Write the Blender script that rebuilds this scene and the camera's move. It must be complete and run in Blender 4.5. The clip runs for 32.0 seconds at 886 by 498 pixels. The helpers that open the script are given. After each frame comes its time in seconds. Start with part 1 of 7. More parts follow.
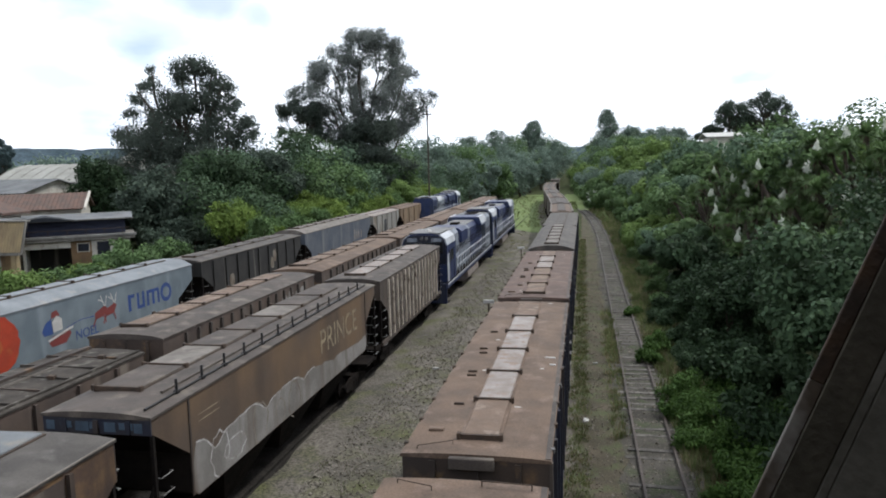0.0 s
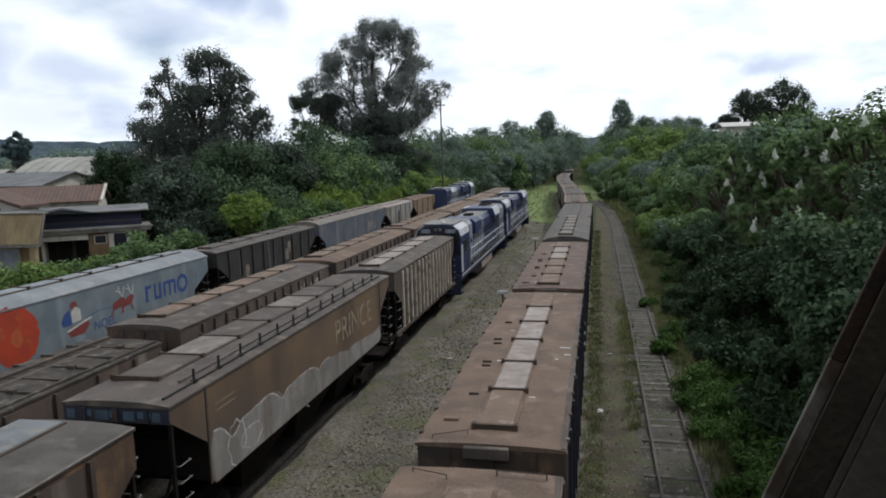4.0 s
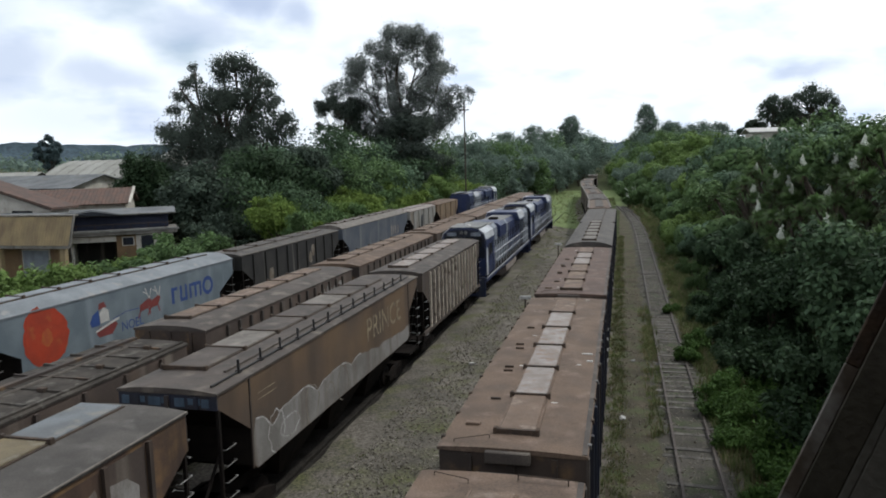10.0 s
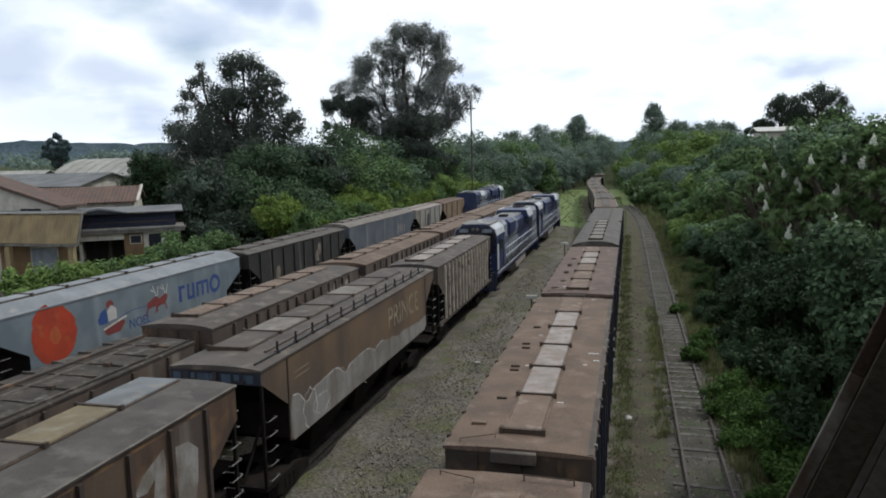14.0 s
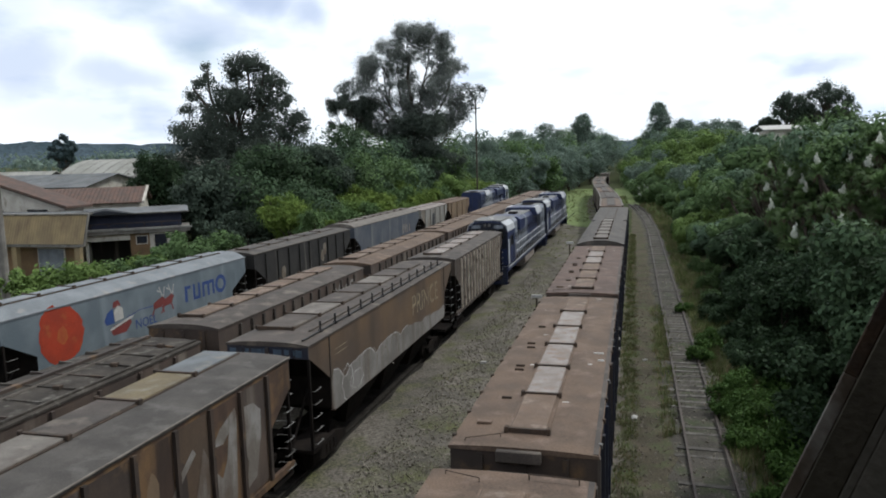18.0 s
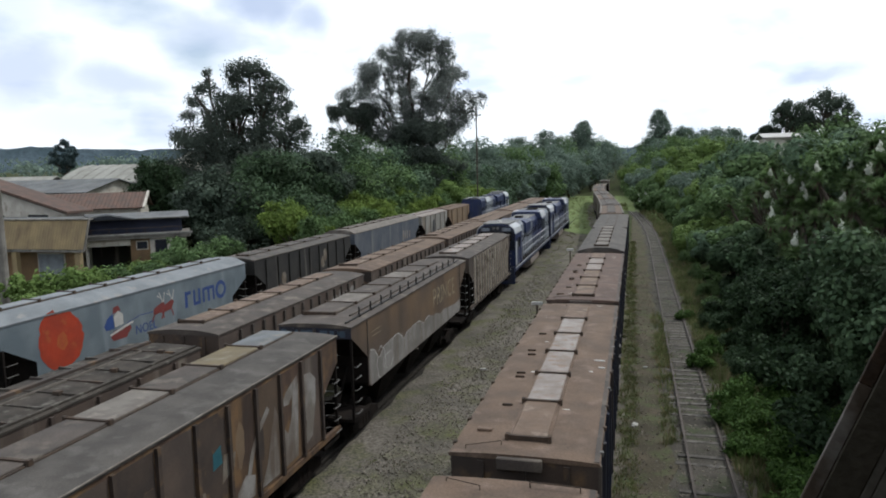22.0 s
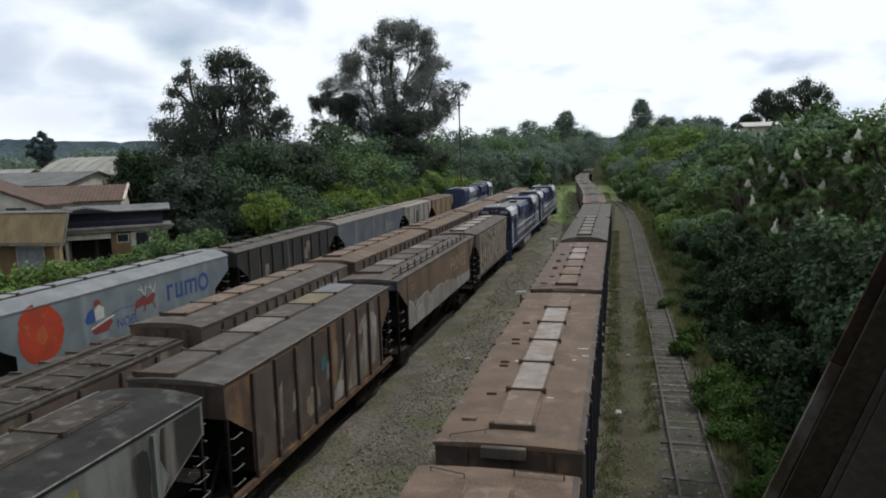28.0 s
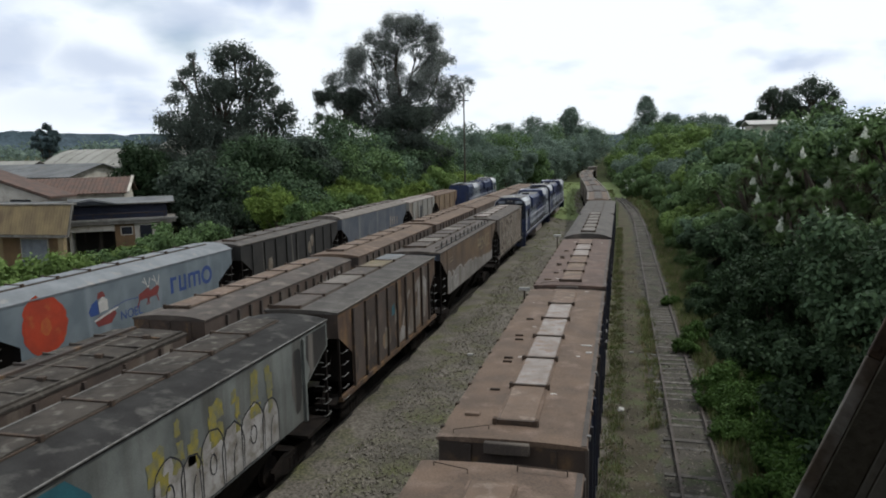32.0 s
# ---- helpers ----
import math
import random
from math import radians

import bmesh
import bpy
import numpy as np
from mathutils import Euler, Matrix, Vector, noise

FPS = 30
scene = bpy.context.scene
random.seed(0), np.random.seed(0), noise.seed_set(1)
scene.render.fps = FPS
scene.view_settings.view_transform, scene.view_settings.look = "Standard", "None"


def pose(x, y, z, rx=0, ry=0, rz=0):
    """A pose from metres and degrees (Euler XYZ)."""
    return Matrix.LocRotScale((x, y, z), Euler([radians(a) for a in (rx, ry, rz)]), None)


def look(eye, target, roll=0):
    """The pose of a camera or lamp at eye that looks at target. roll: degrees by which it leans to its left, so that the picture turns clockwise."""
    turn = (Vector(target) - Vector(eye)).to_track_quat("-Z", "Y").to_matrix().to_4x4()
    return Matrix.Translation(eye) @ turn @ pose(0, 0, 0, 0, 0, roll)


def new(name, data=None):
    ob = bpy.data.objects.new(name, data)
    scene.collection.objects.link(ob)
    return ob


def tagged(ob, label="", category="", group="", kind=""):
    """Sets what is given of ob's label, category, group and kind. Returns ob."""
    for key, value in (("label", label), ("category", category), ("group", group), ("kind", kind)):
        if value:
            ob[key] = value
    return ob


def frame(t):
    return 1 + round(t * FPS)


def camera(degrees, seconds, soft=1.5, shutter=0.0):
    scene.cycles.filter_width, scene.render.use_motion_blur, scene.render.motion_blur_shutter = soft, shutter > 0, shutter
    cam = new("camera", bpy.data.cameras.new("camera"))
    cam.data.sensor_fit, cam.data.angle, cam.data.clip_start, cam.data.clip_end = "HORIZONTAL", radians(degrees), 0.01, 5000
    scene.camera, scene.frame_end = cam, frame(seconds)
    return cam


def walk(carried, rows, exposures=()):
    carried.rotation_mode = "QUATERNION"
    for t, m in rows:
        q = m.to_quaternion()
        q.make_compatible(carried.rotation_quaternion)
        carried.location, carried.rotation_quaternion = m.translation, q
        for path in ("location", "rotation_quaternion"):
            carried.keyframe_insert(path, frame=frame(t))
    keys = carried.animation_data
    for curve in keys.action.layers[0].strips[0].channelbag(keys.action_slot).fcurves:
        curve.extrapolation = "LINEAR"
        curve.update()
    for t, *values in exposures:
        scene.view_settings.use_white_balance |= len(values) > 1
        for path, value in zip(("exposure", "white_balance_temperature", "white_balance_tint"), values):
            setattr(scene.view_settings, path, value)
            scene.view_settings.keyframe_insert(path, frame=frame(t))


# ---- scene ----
cam = camera(63.4, 32.0, soft=1.9)
PATH = [
    (0, (-0.021, 0.034, 8.677), (-0.407, 1.982, 8.442), -1.5),
    (0.5, (-0.028, 0.023, 8.671), (-0.421, 1.969, 8.432), -1.4),
    (1, (-0.032, 0.024, 8.683), (-0.433, 1.968, 8.435), -1.5),
    (1.5, (-0.036, 0.012, 8.672), (-0.439, 1.955, 8.428), -1.5),
    (2, (-0.031, 0.008, 8.681), (-0.446, 1.948, 8.426), -1.6),
    (2.5, (-0.041, 0.029, 8.681), (-0.453, 1.969, 8.425), -1.4),
    (4.5, (-0.033, -0.003, 8.652), (-0.458, 1.933, 8.39), -1.8),
    (5, (-0.038, -0.009, 8.639), (-0.466, 1.925, 8.359), -1.6),
    (5.5, (-0.027, -0.026, 8.64), (-0.453, 1.907, 8.355), -1.8),
    (6, (-0.042, -0.042, 8.625), (-0.501, 1.884, 8.348), -2.3),
    (6.5, (-0.027, -0.057, 8.63), (-0.513, 1.862, 8.349), -2.7),
    (7, (-0.036, -0.071, 8.624), (-0.522, 1.851, 8.362), -2.9),
    (7.5, (-0.024, -0.049, 8.632), (-0.505, 1.872, 8.348), -2.2),
    (8, (-0.027, -0.042, 8.652), (-0.502, 1.881, 8.376), -1.8),
    (8.5, (-0.033, -0.038, 8.671), (-0.527, 1.882, 8.407), -2.1),
    (9, (-0.039, -0.049, 8.671), (-0.529, 1.873, 8.412), -1.4),
    (9.5, (-0.017, -0.063, 8.679), (-0.505, 1.861, 8.43), -1.5),
    (10, (-0.033, -0.055, 8.677), (-0.517, 1.87, 8.433), -1.5),
    (10.5, (-0.031, -0.058, 8.684), (-0.514, 1.867, 8.438), -1.6),
    (11, (-0.022, -0.054, 8.68), (-0.506, 1.87, 8.43), -1.5),
    (11.5, (-0.026, -0.057, 8.68), (-0.512, 1.867, 8.431), -1.7),
    (12, (-0.019, -0.068, 8.684), (-0.507, 1.855, 8.433), -1.7),
    (12.5, (-0.015, -0.06, 8.683), (-0.506, 1.863, 8.429), -1.6),
    (13, (-0.019, -0.064, 8.684), (-0.509, 1.86, 8.438), -1.7),
    (13.5, (-0.025, -0.062, 8.688), (-0.519, 1.86, 8.439), -1.7),
    (14, (-0.032, -0.063, 8.693), (-0.533, 1.857, 8.446), -1.4),
    (14.5, (-0.034, -0.06, 8.7), (-0.543, 1.858, 8.454), -1.3),
    (16.5, (-0.029, -0.087, 8.675), (-0.539, 1.832, 8.437), -2.0),
    (17, (-0.024, -0.085, 8.686), (-0.527, 1.834, 8.429), -1.6),
    (17.5, (-0.03, -0.082, 8.695), (-0.533, 1.837, 8.444), -1.5),
    (18, (-0.02, -0.088, 8.703), (-0.535, 1.829, 8.455), -1.6),
    (18.5, (-0.037, -0.1, 8.706), (-0.556, 1.817, 8.472), -1.4),
    (19, (-0.042, -0.097, 8.7), (-0.566, 1.819, 8.467), -1.5),
    (19.5, (-0.035, -0.095, 8.697), (-0.563, 1.82, 8.462), -1.4),
    (20, (-0.042, -0.099, 8.703), (-0.567, 1.817, 8.47), -1.2),
    (20.5, (-0.042, -0.104, 8.708), (-0.571, 1.811, 8.474), -1.5),
    (21, (-0.037, -0.108, 8.71), (-0.568, 1.806, 8.477), -1.4),
    (21.5, (-0.042, -0.102, 8.702), (-0.57, 1.813, 8.467), -1.4),
    (22, (-0.041, -0.089, 8.705), (-0.556, 1.83, 8.475), -1.4),
    (22.5, (-0.045, -0.079, 8.7), (-0.553, 1.842, 8.472), -1.4),
    (23, (-0.042, -0.059, 8.699), (-0.549, 1.862, 8.469), -1.4),
    (23.5, (-0.039, -0.07, 8.698), (-0.541, 1.851, 8.463), -1.5),
    (24, (-0.037, -0.066, 8.695), (-0.54, 1.856, 8.461), -1.6),
    (24.5, (-0.029, -0.065, 8.697), (-0.532, 1.856, 8.461), -1.5),
    (25, (-0.038, -0.068, 8.692), (-0.54, 1.853, 8.454), -1.5),
    (25.5, (-0.039, -0.071, 8.693), (-0.539, 1.85, 8.446), -1.7),
    (27.5, (-0.029, -0.085, 8.69), (-0.514, 1.839, 8.444), -1.5),
    (28, (-0.025, -0.072, 8.69), (-0.497, 1.855, 8.433), -1.7),
    (28.5, (-0.025, -0.062, 8.689), (-0.489, 1.866, 8.434), -1.5),
    (29, (-0.045, -0.06, 8.687), (-0.506, 1.869, 8.432), -1.4),
    (29.5, (-0.046, -0.05, 8.674), (-0.507, 1.878, 8.412), -1.5),
    (30, (-0.036, -0.055, 8.67), (-0.501, 1.872, 8.406), -1.4),
    (30.5, (-0.034, -0.063, 8.678), (-0.501, 1.863, 8.414), -1.2),
    (31, (-0.042, -0.071, 8.68), (-0.516, 1.854, 8.413), -1.3),
    (31.5, (-0.048, -0.06, 8.679), (-0.525, 1.864, 8.414), -1.2),
    (32, (-0.065, -0.049, 8.674), (-0.545, 1.874, 8.405), -1.2),
]
walk(cam, [(t, look(eye, aim, roll)) for t, eye, aim, roll in PATH],
     [(0.0, 0.24, 5900, 8), (1.0, 0.13, 5900, 8), (2.0, 0.02, 5900, 8), (2.5, -0.04, 5900, 8), (5.0, -0.26, 6000, 7), (8.0, -0.18, 5950, 6), (13.0, -0.2, 5950, 6), (17.0, -0.14, 5950, 6),
      (21.0, -0.1, 5950, 6), (25.0, -0.18, 5950, 6), (28.0, -0.29, 6100, 6), (32.0, -0.26, 6050, 6)])

# ---- light ----
SUN_DIR = Vector((0.56, 0.46, 1.0)).normalized()      # towards the sun: to the right, ahead, high
world = bpy.data.worlds.new("sky")
scene.world = world
world.use_nodes = True


def build_sky():
    nt = world.node_tree
    nt.nodes.clear()
    N, L = nt.nodes.new, nt.links.new
    out, bg = N("ShaderNodeOutputWorld"), N("ShaderNodeBackground")
    sky = N("ShaderNodeTexSky")
    sky.sky_type, sky.sun_disc = "NISHITA", False
    sky.sun_elevation = math.asin(SUN_DIR.z)
    sky.sun_rotation = math.atan2(SUN_DIR.x, SUN_DIR.y)
    sky.dust_density, sky.air_density = 2.0, 1.0
    co = N("ShaderNodeTexCoord")
    # clouds lie on a flat layer: the direction is divided by its height
    sep = N("ShaderNodeSeparateXYZ")
    L(co.outputs["Generated"], sep.inputs[0])
    up = N("ShaderNodeMath"); up.operation = "MAXIMUM"; up.inputs[1].default_value = 0.0
    L(sep.outputs["Z"], up.inputs[0])
    lift = N("ShaderNodeMath"); lift.operation = "ADD"; lift.inputs[1].default_value = 0.3
    L(up.outputs[0], lift.inputs[0])
    flat = N("ShaderNodeVectorMath"); flat.operation = "DIVIDE"
    L(co.outputs["Generated"], flat.inputs[0])
    comb = N("ShaderNodeCombineXYZ")
    for i in range(3):
        L(lift.outputs[0], comb.inputs[i])
    L(comb.outputs[0], flat.inputs[1])
    mp = N("ShaderNodeMapping")
    mp.inputs["Location"].default_value = CLOUD_SHIFT
    L(flat.outputs[0], mp.inputs[0])
    n1 = N("ShaderNodeTexNoise")
    n1.inputs["Scale"].default_value, n1.inputs["Detail"].default_value, n1.inputs["Roughness"].default_value = 1.3, 6, 0.45
    L(mp.outputs[0], n1.inputs["Vector"])
    ramp = N("ShaderNodeValToRGB")
    ramp.color_ramp.elements[0].position, ramp.color_ramp.elements[0].color = 0.22, (0, 0, 0, 1)
    ramp.color_ramp.elements[1].position, ramp.color_ramp.elements[1].color = 0.36, (1, 1, 1, 1)
    L(n1.outputs["Fac"], ramp.inputs[0])
    n2 = N("ShaderNodeTexNoise")
    n2.inputs["Scale"].default_value, n2.inputs["Detail"].default_value = 3.4, 5
    L(mp.outputs[0], n2.inputs["Vector"])
    shade = N("ShaderNodeValToRGB")
    shade.color_ramp.elements[0].position, shade.color_ramp.elements[0].color = 0.28, (0.74, 0.79, 0.89, 1)
    shade.color_ramp.elements[1].position, shade.color_ramp.elements[1].color = 0.44, (1.0, 1.0, 1.0, 1)
    L(n2.outputs["Fac"], shade.inputs[0])
    sk = N("ShaderNodeMix"); sk.data_type = "RGBA"; sk.blend_type = "MULTIPLY"
    sk.inputs[0].default_value = 1.0
    sk.inputs[7].default_value = (SKY_GAIN, SKY_GAIN, SKY_GAIN, 1)
    L(sky.outputs[0], sk.inputs[6])
    cl = N("ShaderNodeMix"); cl.data_type = "RGBA"; cl.blend_type = "MULTIPLY"
    cl.inputs[0].default_value = 1.0
    cl.inputs[7].default_value = (CLOUD_GAIN, CLOUD_GAIN, CLOUD_GAIN * 1.02, 1)
    L(shade.outputs[0], cl.inputs[6])
    mix = N("ShaderNodeMix"); mix.data_type = "RGBA"
    # haze closes the gaps towards the horizon
    hz = N("ShaderNodeMapRange")
    hz.inputs[1].default_value, hz.inputs[2].default_value, hz.inputs[3].default_value, hz.inputs[4].default_value = 0.02, 0.2, 1.0, 0.0
    L(sep.outputs["Z"], hz.inputs[0])
    mxm = N("ShaderNodeMath"); mxm.operation = "MAXIMUM"
    L(ramp.outputs[0], mxm.inputs[0]); L(hz.outputs[0], mxm.inputs[1])
    L(mxm.outputs[0], mix.inputs[0])
    L(sk.outputs[2], mix.inputs[6])
    L(cl.outputs[2], mix.inputs[7])
    L(mix.outputs[2], bg.inputs[0])
    bg.inputs[1].default_value = 1.0
    L(bg.outputs[0], out.inputs[0])
    # grey-blue cloud bases over the yard: soft ovals with ragged edges
    warp = N("ShaderNodeTexNoise")
    warp.inputs["Scale"].default_value, warp.inputs["Detail"].default_value = 14.0, 5
    L(co.outputs["Generated"], warp.inputs["Vector"])
    wv = N("ShaderNodeVectorMath"); wv.operation = "MULTIPLY_ADD"
    wv.inputs[1].default_value, wv.inputs[2].default_value = (.07, .07, .045), (-.035, -.035, -.0225)
    L(warp.outputs["Color"], wv.inputs[0])
    moved = N("ShaderNodeVectorMath"); moved.operation = "ADD"
    L(co.outputs["Generated"], moved.inputs[0]); L(wv.outputs[0], moved.inputs[1])
    total = None
    for azimuth, height, wide, tall, dark in CLOUD_BASES:
        a = radians(azimuth)
        d = N("ShaderNodeVectorMath"); d.operation = "SUBTRACT"
        c = math.sqrt(1 - height * height)
        d.inputs[1].default_value = (math.sin(a) * c, math.cos(a) * c, height)
        L(moved.outputs[0], d.inputs[0])
        q = N("ShaderNodeVectorMath"); q.operation = "MULTIPLY"
        q.inputs[1].default_value = (1 / wide, 1 / wide, 1 / tall)
        L(d.outputs[0], q.inputs[0])
        ln = N("ShaderNodeVectorMath"); ln.operation = "LENGTH"
        L(q.outputs[0], ln.inputs[0])
        f = N("ShaderNodeMapRange"); f.interpolation_type = "SMOOTHSTEP"
        f.inputs[1].default_value, f.inputs[2].default_value, f.inputs[3].default_value, f.inputs[4].default_value = .25, 1.25, dark, 0.0
        L(ln.outputs["Value"], f.inputs[0])
        if total is None:
            total = f.outputs[0]
        else:
            m = N("ShaderNodeMath"); m.operation = "MAXIMUM"
            L(total, m.inputs[0]); L(f.outputs[0], m.inputs[1])
            total = m.outputs[0]
    base = N("ShaderNodeMix"); base.data_type = "RGBA"
    L(total, base.inputs[0])
    L(mix.outputs[2], base.inputs[6])
    base.inputs[7].default_value = (.6, .67, .86, 1)
    L(base.outputs[2], bg.inputs[0])


# azimuth from straight ahead (degrees, right positive), height, half width, half height, darkness
CLOUD_BASES = ((-28.3, .212, .06, .034, .85), (-25.1, .19, .045, .03, .7), (-32.5, .176, .07, .03, .55), (-38.5, .113, .075, .028, .6),
               (-45.0, .125, .07, .05, .65), (-36.2, .058, .05, .028, .5), (-47, .2, .1, .05, .35), (-40, .07, .12, .03, .25), (12.4, .093, .05, .016, .6), (8.8, .112, .03, .01, .35),
               (21.5, .11, .05, .03, .7), (31, .16, .12, .05, .5), (-62, .14, .14, .06, .5), (55, .12, .16, .05, .45), (100, .2, .2, .08, .5), (170, .15, .3, .08, .5), (-120, .2, .25, .08, .5))
CLOUD_SHIFT = (0.3, 1.9, 0.0)
SKY_GAIN = 0.14
CLOUD_GAIN = 1.25
build_sky()
sun = new("sun", bpy.data.lights.new("sun", "SUN"))
sun.data.energy, sun.data.angle, sun.data.color = 3.0, radians(3.0), (1.0, 0.94, 0.85)
sun.matrix_world = look(SUN_DIR * 50, (0, 0, 0))

# ---- materials ----


def mat(name, col, col2=None, rough=0.7, metal=0.0, scale=3.0, detail=6.0, bump=0.0, bump_scale=40.0, stain=None,
        stain_amount=0.5, streak=False, spec=0.3, vary=0.0, lo=0.38, hi=0.62, island=0.0, tone=0.59, grain=0.14):
    """Two tones by coarse noise, stains by a second noise (drawn out downwards for streaks), fine grain in tone and relief."""
    col = tuple(v * tone for v in col)
    col2 = tuple(v * tone for v in col2) if col2 else None
    stain = tuple(v * tone for v in stain) if stain else None
    m = bpy.data.materials.new(name)
    m.use_nodes = True
    nt = m.node_tree
    N, L = nt.nodes.new, nt.links.new
    b = nt.nodes["Principled BSDF"]
    co = N("ShaderNodeTexCoord")
    info = N("ShaderNodeObjectInfo")
    off = N("ShaderNodeVectorMath"); off.operation = "MULTIPLY_ADD"
    off.inputs[1].default_value = (1, 1, 1)
    sc = N("ShaderNodeMath"); sc.operation = "MULTIPLY"; sc.inputs[1].default_value = 37.0
    L(info.outputs["Random"], sc.inputs[0])
    L(co.outputs["Object"], off.inputs[0])
    L(sc.outputs[0], off.inputs[2])

    def noise_at(s, det, stretch=None):
        n = N("ShaderNodeTexNoise")
        n.inputs["Scale"].default_value, n.inputs["Detail"].default_value = s, det
        if stretch:
            mp = N("ShaderNodeMapping")
            mp.inputs["Scale"].default_value = stretch
            L(off.outputs[0], mp.inputs[0])
            L(mp.outputs[0], n.inputs["Vector"])
        else:
            L(off.outputs[0], n.inputs["Vector"])
        return n

    def ramp_of(n, a, z):
        r = N("ShaderNodeMapRange")
        r.inputs[1].default_value, r.inputs[2].default_value = a, z
        L(n.outputs["Fac"], r.inputs[0])
        return r.outputs[0]

    def blend(fac, a, c, kind="MIX"):
        x = N("ShaderNodeMix"); x.data_type = "RGBA"; x.blend_type = kind
        for sock, v in ((x.inputs[0], fac), (x.inputs[6], a), (x.inputs[7], c)):
            if isinstance(v, (int, float)):
                sock.default_value = v
            elif isinstance(v, tuple):
                sock.default_value = (*v, 1)
            else:
                L(v, sock)
        return x.outputs[2]

    c2 = col2 or tuple(v * 0.8 for v in col)
    out = blend(ramp_of(noise_at(scale, detail), lo, hi), col, c2)
    if stain:
        n = noise_at(scale * 1.7, 8, (1.0, 1.0, 0.12) if streak else None)
        out = blend(ramp_of(n, 0.62 - 0.25 * stain_amount, 0.72), out, stain)
    g = N("ShaderNodeMapRange")
    g.inputs[1].default_value, g.inputs[2].default_value = 0.3, 0.7
    g.inputs[3].default_value, g.inputs[4].default_value = 1 - grain, 1 + grain
    L(noise_at(bump_scale, 4).outputs["Fac"], g.inputs[0])
    grey = N("ShaderNodeCombineXYZ")
    for i in range(3):
        L(g.outputs[0], grey.inputs[i])
    out = blend(1.0, out, grey.outputs[0], "MULTIPLY")
    if vary or island:
        src = info.outputs["Random"]
        if island:
            src = N("ShaderNodeNewGeometry").outputs["Random Per Island"]
        v = N("ShaderNodeMapRange")
        k = vary or island
        v.inputs[3].default_value, v.inputs[4].default_value = 1 - k, 1 + k
        L(src, v.inputs[0])
        vg = N("ShaderNodeCombineXYZ")
        for i in range(3):
            L(v.outputs[0], vg.inputs[i])
        out = blend(1.0, out, vg.outputs[0], "MULTIPLY")
    L(out, b.inputs["Base Color"])
    rr = N("ShaderNodeMapRange")
    rr.inputs[3].default_value, rr.inputs[4].default_value = max(0.05, rough - 0.12), min(1.0, rough + 0.12)
    L(noise_at(scale * 3, 4).outputs["Fac"], rr.inputs[0])
    L(rr.outputs[0], b.inputs["Roughness"])
    b.inputs["Metallic"].default_value = metal
    b.inputs["Specular IOR Level"].default_value = spec
    if bump:
        bp = N("ShaderNodeBump")
        bp.inputs["Strength"].default_value, bp.inputs["Distance"].default_value = bump, 0.02
        L(noise_at(bump_scale, 6).outputs["Fac"], bp.inputs["Height"])
        L(bp.outputs[0], b.inputs["Normal"])
    return m


def leaf_mat(name, dark, light, gloss=0.6, through_light=0.2):
    m = bpy.data.materials.new(name)
    m.use_nodes = True
    nt = m.node_tree
    N, L = nt.nodes.new, nt.links.new
    b, out = nt.nodes["Principled BSDF"], nt.nodes["Material Output"]
    geo = N("ShaderNodeNewGeometry")
    r = N("ShaderNodeValToRGB")
    # blue raised in every leaf colour for haze and bluish shade
    dark, light = [(c[0], c[1], c[2] * 1.17) for c in (dark, light)]
    dark, light = [[a + (c - a) * f for a, c in zip(dark, light)] for f in (.16, .86)]
    e = r.color_ramp.elements
    e[0].color, e[1].color = (*dark, 1), (*light, 1)
    mid = e.new(0.6); mid.color = (*[(a * 0.6 + c * 0.4) for a, c in zip(dark, light)], 1)
    L(geo.outputs["Random Per Island"], r.inputs[0])
    co = N("ShaderNodeTexCoord")
    n = N("ShaderNodeTexNoise"); n.inputs["Scale"].default_value = 0.5
    L(co.outputs["Object"], n.inputs["Vector"])
    mr = N("ShaderNodeMapRange")
    mr.inputs[1].default_value, mr.inputs[2].default_value = 0.3, 0.7
    mr.inputs[3].default_value, mr.inputs[4].default_value = 0.65, 1.3
    L(n.outputs["Fac"], mr.inputs[0])
    cx = N("ShaderNodeCombineXYZ")
    for i in range(3):
        L(mr.outputs[0], cx.inputs[i])
    mx = N("ShaderNodeMix"); mx.data_type = "RGBA"; mx.blend_type = "MULTIPLY"; mx.inputs[0].default_value = 1
    L(r.outputs[0], mx.inputs[6]); L(cx.outputs[0], mx.inputs[7])
    L(mx.outputs[2], b.inputs["Base Color"])
    b.inputs["Roughness"].default_value = gloss
    b.inputs["Specular IOR Level"].default_value = 0.08
    tr = N("ShaderNodeBsdfTranslucent")
    L(mx.outputs[2], tr.inputs[0])
    ms = N("ShaderNodeMixShader"); ms.inputs[0].default_value = through_light
    L(b.outputs[0], ms.inputs[1]); L(tr.outputs[0], ms.inputs[2])
    L(ms.outputs[0], out.inputs[0])
    return m


